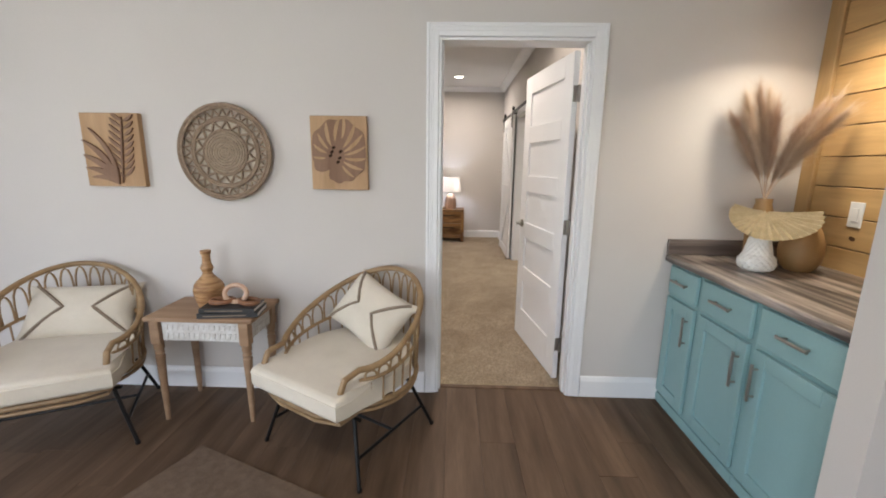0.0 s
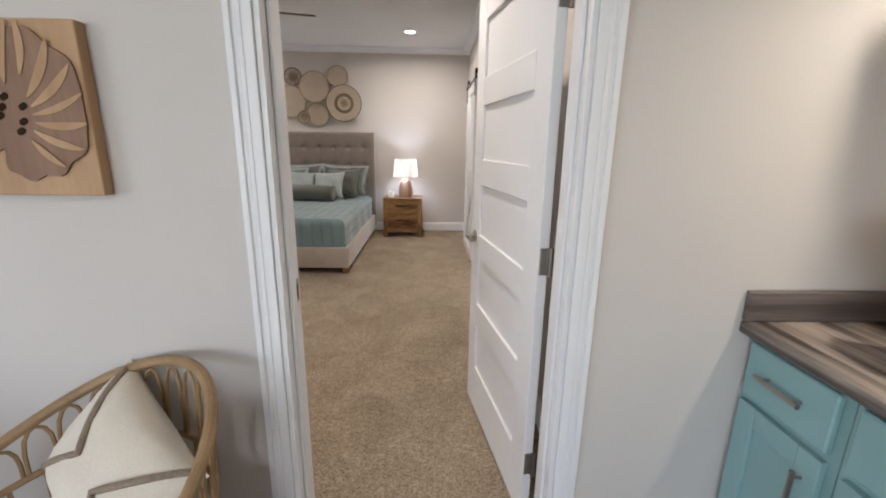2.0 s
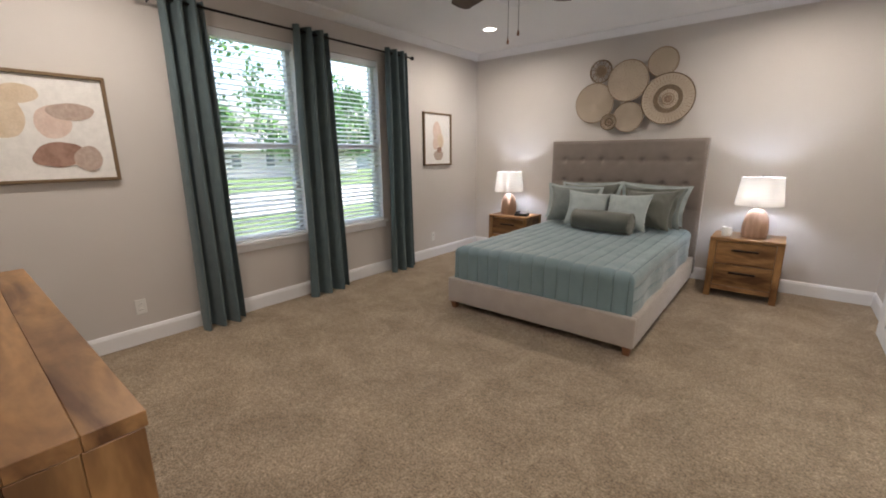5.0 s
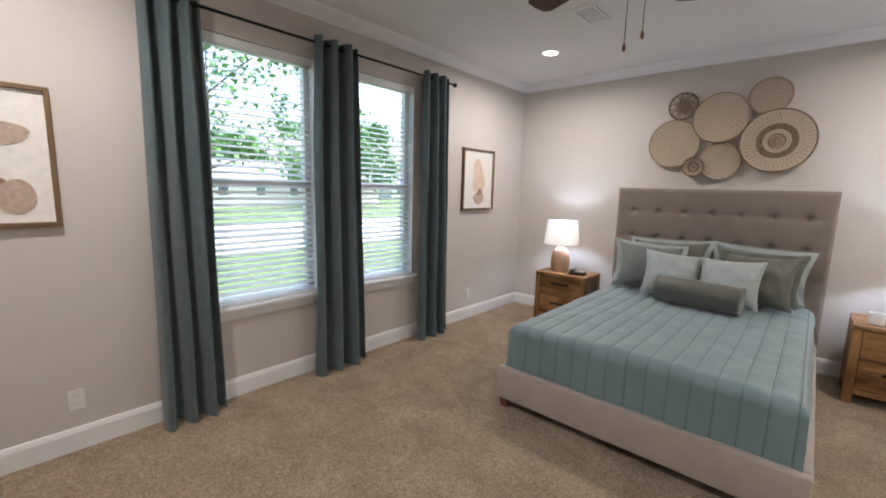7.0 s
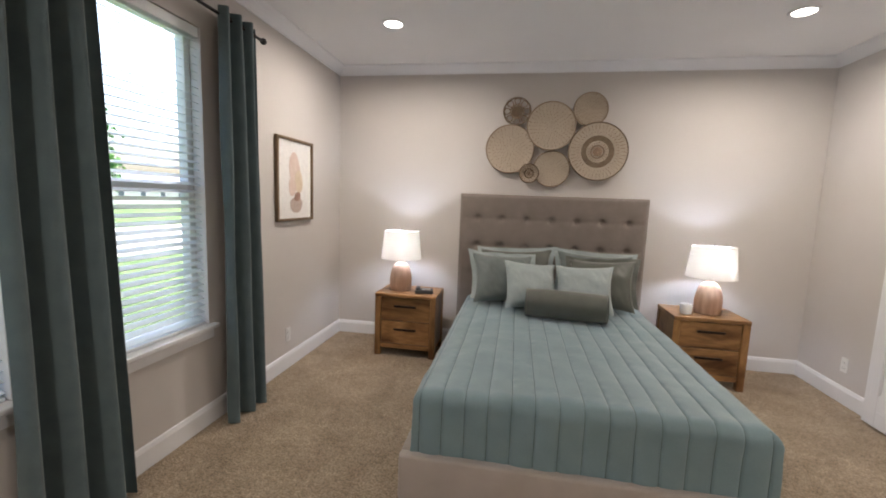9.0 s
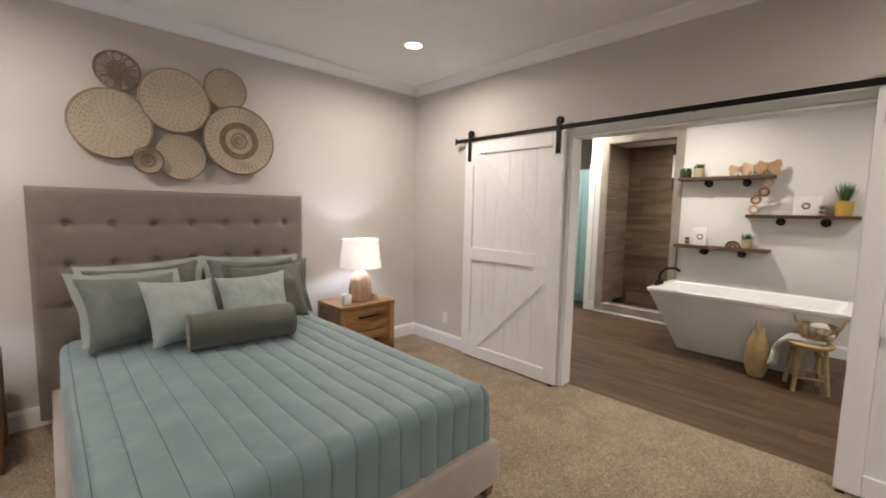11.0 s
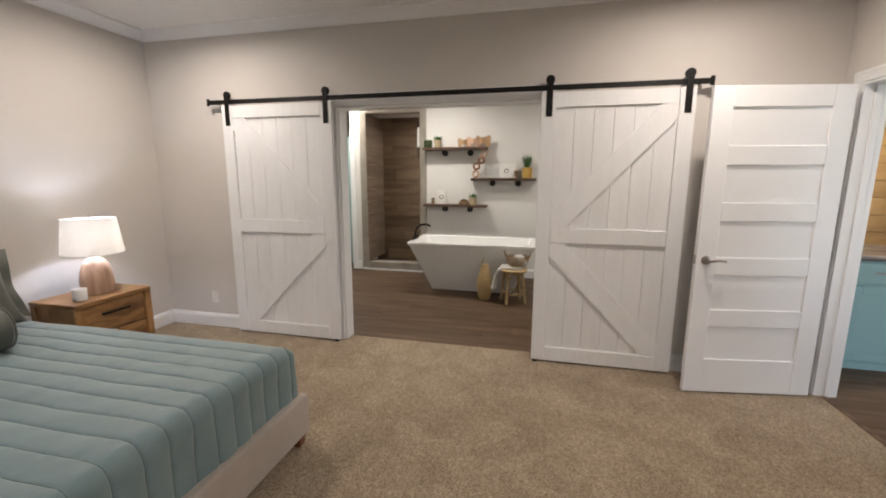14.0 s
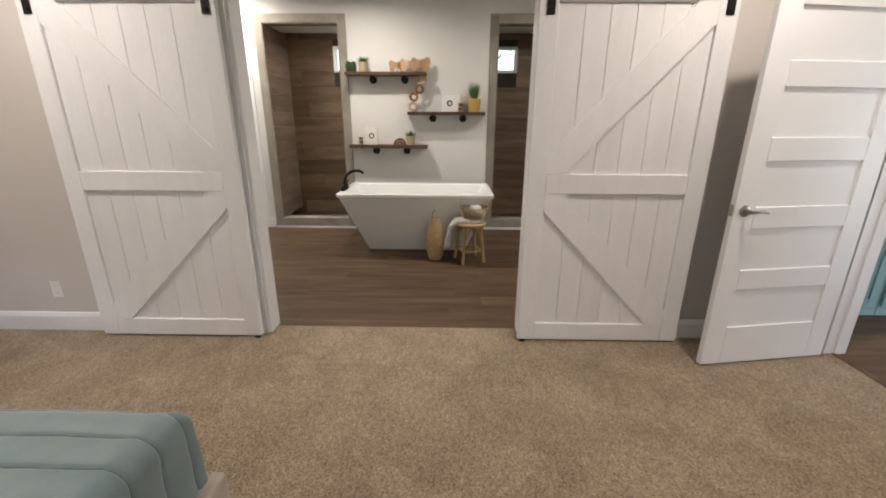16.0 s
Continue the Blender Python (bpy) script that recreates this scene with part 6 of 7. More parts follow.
WHITE_PROFILE = [(0.001, 0), (0.055, 0), (0.062, 0.004)] + [(0.0635 + 0.0155 * math.sin(math.pi * min(1.0, (k + 2) / 24)) - 0.024 * max(0.0, (k - 16) / 34) ** 1.2, 0.006 + k * 0.0034) for k in range(1, 51)] + [(0.049, 0.180), (0.045, 0.180), (0.043, 0.165), (0.001, 0.155)]
w_v = tall_vase(1.69, 2.205, WHITE_PROFILE, CERAMIC, "white textured ceramic vase with a diamond relief", lambda a, h: 1 + 0.085 * (abs(math.sin(a * 8 + h * 105)) * abs(math.sin(a * 8 - h * 105)) - 0.5))
t_v = tall_vase(1.90, 2.215, [(0.001, 0), (0.052, 0), (0.072, 0.02), (0.086, 0.06), (0.090, 0.10), (0.086, 0.145), (0.072, 0.19), (0.050, 0.225), (0.036, 0.245), (0.034, 0.27), (0.029, 0.27), (0.001, 0.25)], TANVASE, "round tan ceramic vase")
b_v = tall_vase(1.80, 2.37, [(0.001, 0), (0.05, 0), (0.058, 0.04), (0.060, 0.18), (0.050, 0.26), (0.036, 0.31), (0.038, 0.335), (0.033, 0.335), (0.001, 0.32)], TANVASE, "tall tan bottle vase holding pampas grass")


def plume(base, tip, spread, material, n, seed, root):
    """A wispy plume: a bent stem with fine strands that hug it and splay towards the tip."""
    rr = random.Random(seed)
    base, tip = Vector(base), Vector(tip)
    axis = tip - base
    up = axis.normalized()
    bow = Vector((axis.x, axis.y, 0)) * -0.10
    at = lambda t: base + axis * t + bow * math.sin(math.pi * t)
    part("stem", tubed([at(k / 6) for k in range(7)], 0.0022, 5, r1=0.0008), material, root)
    bm = bmesh.new()
    for k in range(n):
        t = 0.24 + 0.76 * rr.random() ** 0.8
        p = at(t)
        ang = rr.uniform(0, 6.283)
        out = spread * rr.uniform(0.1, 1.0) ** 1.4 * (0.45 + 0.75 * math.sin(math.pi * min(1.0, (t - 0.15) / 0.95)))
        side = Vector((math.cos(ang), math.sin(ang), 0)) * out
        ln = rr.uniform(0.06, 0.17)
        p1 = p + up * ln * 0.5 + side * 0.40
        q = p + up * ln + side * 1.1 - Vector((0, 0, out * 0.25))
        wv = up.cross(side).normalized() * 0.0005
        a0, a1, b0, b1, c = bm.verts.new(p - wv), bm.verts.new(p + wv), bm.verts.new(p1 - wv), bm.verts.new(p1 + wv), bm.verts.new(q)
        bm.faces.new((a0, a1, b1, b0))
        bm.faces.new((b0, b1, c))
    pl = part("plume", bm, material, root, "feathery plume")
    pl["kind"] = "stuff"


root = thing("pampas_bunch", "dried beige and brown pampas grass standing in a vase", "dried flowers", (1.80, 2.37, CT + 0.30), 0, world=True)
MB = (1.80, 2.37, CT + 0.325)
SPRAYS = ((-0.135, 0.29, PAMPASD), (-0.10, 0.36, PAMPAS), (-0.07, 0.40, PAMPASD), (-0.035, 0.37, PAMPAS), (-0.005, 0.31, PAMPASD),
          (0.075, 0.27, PAMPASD), (0.11, 0.31, PAMPASD), (0.145, 0.33, PAMPAS), (0.18, 0.30, PAMPAS))
for k, (across, dz, m) in enumerate(SPRAYS):
    away = (-0.02, 0.03, -0.04)[k % 3]
    plume(MB, (MB[0] + across * 0.94 - away * 0.62, MB[1] - across * 0.74 - away * 0.78, MB[2] + dz * 1.24), 0.110, m, 1500, 40 + k, root)


def palm_leaf(stem, along, facing, size, half):
    """A pleated fan leaf: base at stem, midrib along, upper face turned to facing."""
    root = thing("palm_leaf", "dried scalloped fan palm leaf in the white vase", "dried leaf", (1.69, 2.205, CT + 0.175), 0, "dried palm leaves", world=True)
    stem, along = Vector(stem), Vector(along).normalized()
    side = along.cross(Vector(facing)).normalized()
    up = side.cross(along)
    bm = bmesh.new()
    n = 44
    rows = []
    for j, q in enumerate((0.06, 0.35, 0.65, 0.88, 1.0)):
        row = []
        for k in range(n + 1):
            a = radians(-half + 2 * half * k / n)
            rr = size * q * (1 + (0.045 * (k % 2) if q == 1.0 else 0)) * (0.74 + 0.26 * math.cos(a * 0.9)) * (1 - 0.24 * math.sin(a))
            pleat = 0.006 * q * (1 if k % 2 else -1)
            droop = 0.10 * size * q * q * abs(math.sin(a)) + 0.03 * size * math.sin(a * 2 + 1.2) * q
            row.append(bm.verts.new(stem + side * rr * math.sin(a) + along * rr * math.cos(a) + up * (pleat + droop)))
        rows.append(row)
    for u, w in zip(rows, rows[1:]):
        for k in range(n):
            bm.faces.new((u[k], u[k + 1], w[k + 1], w[k]))
    bmesh.ops.solidify(bm, geom=list(bm.faces), thickness=0.0012)
    part("blade", bm, DRYLEAF, root, angle=0.3)
    part("stalk", tubed([(1.69, 2.205, CT + 0.16), (1.69, 2.205, CT + 0.175), tuple(stem)], 0.004, 6), DRYLEAF, root)


palm_leaf((1.735, 2.262, CT + 0.283), (-0.56, -0.60, -0.52), (-0.28, -0.38, 0.88), 0.215, 98)

root = thing("light_switch", "white switch and outlet plate on the pine wall", "switch", (PX, 2.20, 1.185), -90)
part("plate", boxed(-0.036, 0.036, -0.006, -0.0005, -0.060, 0.060, bevel=0.003), PLASTIC, root)
part("rocker", boxed(-0.016, 0.016, -0.0095, -0.0062, -0.032, 0.032, bevel=0.002), PLASTIC, root)
root = thing("wall_sconce", "lit dome sconce on the pine wall", "wall light", (PX, 2.10, 2.1), 0, world=True)
part("backplate", lathed([(0.001, -0.012), (0.05, -0.012), (0.052, -0.0005), (0.001, -0.0005)], 28, (PX, 2.10, 2.30), "x"), BRONZE, root)
part("arm", tubed([(PX - 0.012, 2.10, 2.30), (PX - 0.14, 2.10, 2.35), (PX - 0.25, 2.10, 2.33), (1.80, 2.10, 2.245)], 0.009, 10), BRONZE, root)
bm = bmesh.new()
lathe(bm, [(0.001, 0.13), (0.03, 0.125), (0.07, 0.095), (0.10, 0.05), (0.112, 0.0), (0.108, 0.0), (0.09, 0.05), (0.06, 0.09), (0.001, 0.11)], 36, (1.80, 2.10, 2.118))
dome = part("shade", bm, BRONZE, root, "dark metal dome shade")
part("lens", lathed([(0.001, 0.012), (0.095, 0.012), (0.095, 0.018), (0.001, 0.018)], 28, (1.80, 2.10, 2.118)), LENS, dome, "glowing lens")

# ---- bathroom ----
def rounded_rect(cx, cy, hx, hy, r, n=6):
    pts = []
    for qx, qy, a0 in ((1, 1, 0), (-1, 1, 90), (-1, -1, 180), (1, -1, 270)):
        for k in range(n + 1):
            a = radians(a0 + 90 * k / n)
            pts.append((cx + qx * (hx - r) + r * math.cos(a), cy + qy * (hy - r) + r * math.sin(a)))
    return pts


root = thing("bathtub", "white freestanding bathtub with flared straight sides", "bathtub", (3.12, 5.40, 0), 0, world=True)
bm = bmesh.new()
rings = []
for cx, cy, hx, hy, r, z in ((3.115, 5.405, 0.13, 0.515, 0.02, 0.001), (3.115, 5.405, 0.145, 0.535, 0.03, 0.004), (3.115, 5.40, 0.375, 0.785, 0.035, 0.615), (3.115, 5.40, 0.395, 0.802, 0.035, 0.628), (3.115, 5.40, 0.397, 0.804, 0.035, 0.655), (3.115, 5.40, 0.388, 0.795, 0.035, 0.664),
                             (3.115, 5.40, 0.345, 0.750, 0.05, 0.664), (3.115, 5.40, 0.33, 0.735, 0.06, 0.650), (3.115, 5.40, 0.22, 0.56, 0.09, 0.22), (3.115, 5.40, 0.15, 0.48, 0.09, 0.17)):
    rings.append([bm.verts.new((u, v, z)) for u, v in rounded_rect(cx, cy, hx, hy, r)])
for u, w in zip(rings, rings[1:]):
    n = len(u)
    for k in range(n):
        bm.faces.new((u[k], u[(k + 1) % n], w[(k + 1) % n], w[k]))
bm.faces.new(rings[0][::-1])
bm.faces.new(rings[-1])
part("shell", bm, ACRYLIC, root, angle=0.5)
part("drain", lathed([(0.001, 0), (0.03, 0), (0.03, 0.004), (0.001, 0.004)], 20, (3.1, 5.4, 0.1705)), NICKEL, root)
root = thing("tub_faucet", "black arched tub faucet with two lever handles", "faucet", (3.02, 6.13, 0.664), 0, world=True)
FX, FY, FZ = 2.99, 6.165, 0.6645
part("spout", tubed([(FX, FY, FZ), (FX, FY, FZ + 0.09), (FX + 0.0, FY - 0.02, FZ + 0.15), (FX, FY - 0.08, FZ + 0.195), (FX, FY - 0.16, FZ + 0.20), (FX, FY - 0.205, FZ + 0.175)], 0.018, 12, r1=0.014), BRONZE, root)
part("base", lathed([(0.001, 0), (0.028, 0), (0.026, 0.012), (0.016, 0.02), (0.001, 0.021)], 20, (FX, FY, FZ)), BRONZE, root)
for dx in (-0.085, 0.085):
    part("valve", lathed([(0.001, 0), (0.024, 0), (0.022, 0.012), (0.013, 0.03), (0.013, 0.05), (0.001, 0.052)], 18, (FX + dx, FY, FZ)), BRONZE, root)
    part("lever", tubed([(FX + dx, FY, FZ + 0.05), (FX + dx + 0.01, FY + 0.0, FZ + 0.065), (FX + dx * 1.7, FY - 0.015, FZ + 0.085)], 0.010, 8, r1=0.007), BRONZE, root)


def shelf(y0, y1, z):
    root = thing("wall_shelf", "dark walnut floating shelf on black pipe brackets", "shelf", (BX1 - 0.09, (y0 + y1) / 2, z - 0.04), 0, "bathroom wall shelves", world=True)
    part("board", boxed(3.72, BX1 - 0.001, y0, y1, z - 0.038, z, bevel=0.003), SHELFWOOD, root)
    for t in (0.32, 0.72):
        y = y1 - t * (y1 - y0)
        bm = bmesh.new()
        tube(bm, [(BX1 - 0.002, y, z - 0.075), (BX1 - 0.11, y, z - 0.075), (BX1 - 0.125, y, z - 0.070), (BX1 - 0.13, y, z - 0.055), (BX1 - 0.13, y, z - 0.0385)], 0.014, 12)
        b = part("pipe_bracket", bm, BLACK, root, "black iron pipe bracket")
        part("flange", lathed([(0.001, -0.010), (0.042, -0.010), (0.044, -0.001), (0.001, -0.0005)], 24, (BX1 - 0.0005, y, z - 0.075), "x"), BLACK, b)
        part("cap", lathed([(0.001, -0.03), (0.022, -0.028), (0.024, 0.0), (0.001, 0.001)], 18, (BX1 - 0.112, y, z - 0.075), "x"), BLACK, b)
    return root


SZ1, SZ2, SZ3 = 1.905, 1.470, 1.083
shelf(5.33, 6.275, SZ1)
shelf(4.635, 5.555, SZ2)
shelf(5.32, 6.27, SZ3)


def plant_pot(name, x, y, z, r, h, pot, label, style, seed):
    root = thing(name, label, "plant", (x, y, z + 0.001), 0, "small potted plants")
    part("pot", lathed([(0.001, 0), (r * 0.85, 0), (r, h), (r * 0.9, h), (r * 0.85, h * 0.85), (0.001, h * 0.83)], 24), pot, root)
    rr = random.Random(seed)
    for k in range(110 if style == "grass" else 34):
        a, ln = rr.uniform(0, 6.283), rr.uniform(0.7, 1.0) * (0.235 if style == "grass" else 0.10)
        lean = rr.uniform(0.05, 0.42) if style == "grass" else rr.uniform(0.3, 1.1)
        d = Vector((math.cos(a) * math.sin(lean), math.sin(a) * math.sin(lean), math.cos(lean)))
        p = Vector((math.cos(a) * r * 0.5 * rr.random(), math.sin(a) * r * 0.5 * rr.random(), h * 0.84))
        side = d.cross(Vector((0, 0, 1))).normalized() * (0.003 if style == "grass" else 0.009)
        bm = bmesh.new()
        v = [bm.verts.new(p - side * 0.5), bm.verts.new(p + side * 0.5), bm.verts.new(p + d * ln * 0.6 + side), bm.verts.new(p + d * ln), bm.verts.new(p + d * ln * 0.6 - side)]
        bm.faces.new(v)
        part("leaf", bm, LEAF, root, smooth=False)


XS = 3.80
root = thing("jar_candle", "small dark green glass jar on the shelf", "jar", (XS, 6.21, SZ1 + 0.001), 0)
part("jar", lathed([(0.001, 0), (0.054, 0), (0.062, 0.012), (0.064, 0.085), (0.052, 0.112), (0.001, 0.110)], 28), mat("dark_green_glass", (0.03, 0.045, 0.012), rough=0.2, scale=8), root)
plant_pot("potted_plant", XS, 6.065, SZ1, 0.058, 0.105, TANPOT, "small succulent in a tan pot", "soft", 3)
plant_pot("potted_plant", XS, 4.765, SZ2, 0.076, 0.145, YELLOWPOT, "spiky grass in an ochre pot", "grass", 4)
plant_pot("potted_plant", XS, 5.53, SZ3, 0.058, 0.105, TANPOT, "small succulent in a tan pot", "soft", 5)


def butterfly(y, s, tilt, m):
    root = thing("wooden_butterfly", "carved light wooden butterfly standing on the shelf", "ornament", (XS - 0.02, y, SZ1 + 0.001), 0, "wooden butterflies")
    for side in (-1, 1):
        out = []
        for k in range(28):
            a = 2 * math.pi * k / 28
            r = s * (0.55 + 0.38 * abs(math.sin(a * 1.5 + 0.3)) ** 0.8)
            out.append((side * (0.004 + s * 0.55 + r * 0.62 * math.cos(a)), s * 0.80 + r * 0.86 * math.sin(a)))
        bm = bmesh.new()
        prism(bm, out, 0.010, lambda u, v, d: (d + abs(u) * 0.35, u, max(v, 0.0)))
        bmesh.ops.rotate(bm, cent=(0, 0, 0), matrix=Matrix.Rotation(tilt, 3, "Z"), verts=bm.verts)
        part("wing", bm, m, root, smooth=False)
    part("body", tubed([(0, 0, 0.002), (0, 0, s * 1.25)], 0.006, 8), m, root)


butterfly(5.665, 0.084, 0.3, ARTWOOD)
butterfly(5.53, 0.098, 0.1, LAMPWOOD)
butterfly(5.405, 0.108, -0.2, ARTWOOD)
root = thing("ring_sculpture", "stacked wooden ring sculpture standing on the shelf", "ornament", (XS - 0.01, 5.46, SZ2 + 0.001), 0)
z = 0.056
for k, dy in enumerate((0.035, 0.022, -0.045, -0.075)):
    m = (LAMPWOOD, REDWOOD, REDWOOD, LAMPWOOD)[k]
    part("ring", tubed([(0, dy + 0.041 * math.cos(a * math.pi / 14), z + 0.041 * math.sin(a * math.pi / 14)) for a in range(28)], 0.0145, 10, closed=True), m, root, "turned wooden ring")
    z += (0.109, 0.086, 0.104, 0.1)[k]


def card(y, z, w, h, mark):
    root = thing("framed_card", "white box sign with a small dark wreath", "sign", (XS + 0.02, y, z + 0.001), 0, "white box signs")
    part("panel", boxed(-0.012, 0.012, -w / 2, w / 2, 0, h, bevel=0.002), PAPER, root)
    part("wreath", tubed([(-0.0135, mark * 0.2 + 0.028 * math.cos(a * math.pi / 10), h * 0.5 + 0.028 * math.sin(a * math.pi / 10)) for a in range(20)], 0.006, 6, closed=True), BRONZE if mark > 0 else SHELFWOOD, root, "dark painted wreath")


card(5.045, SZ2, 0.225, 0.195, 0.05)
card(6.01, SZ3, 0.135, 0.21, -0.02)


def bead_stack(y, z, n, m):
    root = thing("bead_stack", "stacked striped wooden beads", "ornament", (XS - 0.01, y, z + 0.001), 0, "stacked beads")
    for k in range(n):
        part("bead", lathed([(0.001, k * 0.022), (0.020, k * 0.022 + 0.001), (0.030, k * 0.022 + 0.011), (0.020, k * 0.022 + 0.021), (0.001, k * 0.022 + 0.0215)], 20), (m, SHELFWOOD)[k % 2], root)


bead_stack(4.925, SZ2, 5, LAMPWOOD)
bead_stack(6.135, SZ3, 4, PALECANE)
root = thing("wooden_arch", "nested dark wooden arch ornament", "ornament", (XS - 0.01, 5.66, SZ3 + 0.001), 0)
for k, (r, m) in enumerate(((0.068, SHELFWOOD), (0.046, TANVASE), (0.026, REDWOOD))):
    part("arch", tubed([(0, r * math.cos(a * math.pi / 12), 0.001 + r * math.sin(a * math.pi / 12)) for a in range(13)], 0.0105, 8), m, root)

# floor things by the tub
root = thing("cane_vase", "tall ribbed pale cane floor vase", "vase", (2.675, 5.19, 0.001), 0)
prof = [(0.001, 0), (0.06, 0)] + [(0.062 + 0.032 * math.sin(math.pi * min(1, (k / 20) ** 0.8)) - 0.025 * (k / 20) ** 3, 0.005 + k * 0.021) for k in range(21)] + [(0.05, 0.432), (0.045, 0.43), (0.001, 0.41)]
part("body", lathed(prof, 60, wobble=lambda a, h: 1 + 0.02 * math.sin(a * 20)), PALECANE, root)
part("handle", tubed([(0, 0.03, 0.425), (0, 0.028, 0.48), (0, 0.012, 0.515), (0, -0.004, 0.505)], 0.005, 8), RATTAN, root)
root = thing("stool", "round bamboo stool beside the tub", "stool", (2.64, 4.84, 0.0), 20)
part("seat", lathed([(0.001, 0.375), (0.15, 0.375), (0.162, 0.388), (0.162, 0.402), (0.15, 0.41), (0.001, 0.412)], 40), PALECANE, root)
for k in range(4):
    a = math.pi / 4 + k * math.pi / 2
    part("leg", tubed([(0.115 * math.cos(a), 0.115 * math.sin(a), 0.375), (0.16 * math.cos(a), 0.16 * math.sin(a), 0.001)], 0.016, 10), PALECANE, root)
    b = a + math.pi / 2
    part("stretcher", tubed([(0.147 * math.cos(a), 0.147 * math.sin(a), 0.12), (0.147 * math.cos(b), 0.147 * math.sin(b), 0.12)], 0.009, 8), PALECANE, root)
    arc = []
    for q in range(9):
        t = q / 8
        x, y = 0.135 * math.cos(a) * (1 - t) + 0.135 * math.cos(b) * t, 0.135 * math.sin(a) * (1 - t) + 0.135 * math.sin(b) * t
        arc.append((x, y, 0.20 + 0.165 * math.sin(math.pi * t) ** 0.6))
    part("arch_brace", tubed(arc, 0.007, 8), PALECANE, root)
bm = bmesh.new()


def towel_at(u, v):
    t = u
    s = v - 0.5
    fold = 0.010 * math.sin(v * 14 + u * 3) + 0.006 * noise.noise(Vector((u * 5, v * 5, 2)))
    if t < 0.45:
        return Vector((2.63 + s * 0.20 + fold, 4.84 - 0.10 + t * 0.56, 0.418 + 0.012 * abs(math.sin(v * 9)) + 0.012))
    k = (t - 0.45) / 0.55
    return Vector((2.62 + s * (0.20 + 0.05 * k) + fold, 4.992 + 0.055 * math.sin(min(1, k * 2.2) * 1.57) + 0.02 * math.sin(v * 11) * k + 0.03 * k, 0.43 - 0.24 * k ** 1.1 - 0.03 * math.sin(v * 3) * k))


sheet(bm, 40, 36, towel_at)
bm.normal_update()
bmesh.ops.solidify(bm, geom=list(bm.faces), thickness=-0.022)
solo("towel", bm, TOWEL, "white towel draped over the stool", "towel", angle=1.2)
root = thing("wicker_basket", "small open wicker basket with handles on the stool", "basket", (2.65, 4.80, 0.447), 0)
for k in range(7):
    z = 0.004 + k * 0.017
    r = 0.088 + k * 0.0055
    part("weave_ring", tubed([(r * math.cos(a * math.pi / 18), 1.15 * r * math.sin(a * math.pi / 18), z + 0.003 * math.sin(a * 2 + k)) for a in range(36)], 0.0055, 6, closed=True), WICKER, root)
for k in range(16):
    a = 2 * math.pi * k / 16
    part("stake", tubed([(0.088 * math.cos(a), 0.101 * math.sin(a), 0.0), (0.124 * math.cos(a), 0.143 * math.sin(a), 0.115)], 0.0035, 5), WICKER, root)
part("base", lathed([(0.001, 0), (0.086, 0), (0.086, 0.008), (0.001, 0.008)], 28), WICKER, root)
for s in (-1, 1):
    part("handle", tubed([(0.04, s * 0.142, 0.108), (0.03, s * 0.155, 0.16), (0.0, s * 0.16, 0.175), (-0.03, s * 0.155, 0.16), (-0.04, s * 0.142, 0.108)], 0.005, 7), WICKER, root)
for k, (dx, dy, dz, s) in enumerate(((-0.04, -0.05, 0.03, 0.05), (0.03, 0.04, 0.03, 0.052), (0.0, -0.01, 0.075, 0.048))):
    root = thing("rolled_cloth", "rolled white washcloth in the basket", "washcloth", (2.65 + dx, 4.80 + dy, 0.447 + dz), 20 * k, "rolled washcloths")
    part("roll", lathed([(0.001, -0.06), (s * 0.6, -0.058), (s * 0.85, -0.045), (s * 0.85, 0.045), (s * 0.6, 0.058), (0.001, 0.06)], 20, (0, 0, 0.012), "y"), TOWEL, root)

# grey trims round the shower openings, kerbs
for nm, (a, b) in (("shower_trim", SH_L), ("shower_trim_2", SH_R)):
    root = thing(nm, "grey stone-look trim framing the shower opening", "trim", (0, 0, 0), 0, "", "structure")
    w = 0.095
    for q in ((a - w, a + 0.0), (b, b + w)):
        part("upright", boxed(BX1 - 0.014, BX1 - 0.0005, q[0], q[1], 0.03, SH_TOP + w, bevel=0.002), GREYTILE, root)
    part("head", boxed(BX1 - 0.013, BX1 - 0.0005, a + 0.0005, b - 0.0005, SH_TOP, SH_TOP + w, bevel=0.002), GREYTILE, root)
    part("kerb", boxed(BX1 - 0.0135, BX1 + 0.13, a + 0.001, b - 0.001, 0.031, 0.135, bevel=0.004), GREYTILE, root)
    part("kerb_strip", boxed(BX1 - 0.022, BX1 - 0.0145, a - w, b + w, 0.0, 0.03, bevel=0.002), TRIM, root, "white floor strip")
    for k in range(12):
        z0 = 0.136 + k * 0.192
        for y0, y1 in ((a + 0.0005, a + 0.012), (b - 0.012, b - 0.0005)):
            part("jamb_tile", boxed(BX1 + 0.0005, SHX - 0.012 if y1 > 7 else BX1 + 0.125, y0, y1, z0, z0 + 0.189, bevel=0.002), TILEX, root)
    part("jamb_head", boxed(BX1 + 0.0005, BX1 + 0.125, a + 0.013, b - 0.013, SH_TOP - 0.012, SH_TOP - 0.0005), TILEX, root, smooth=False)
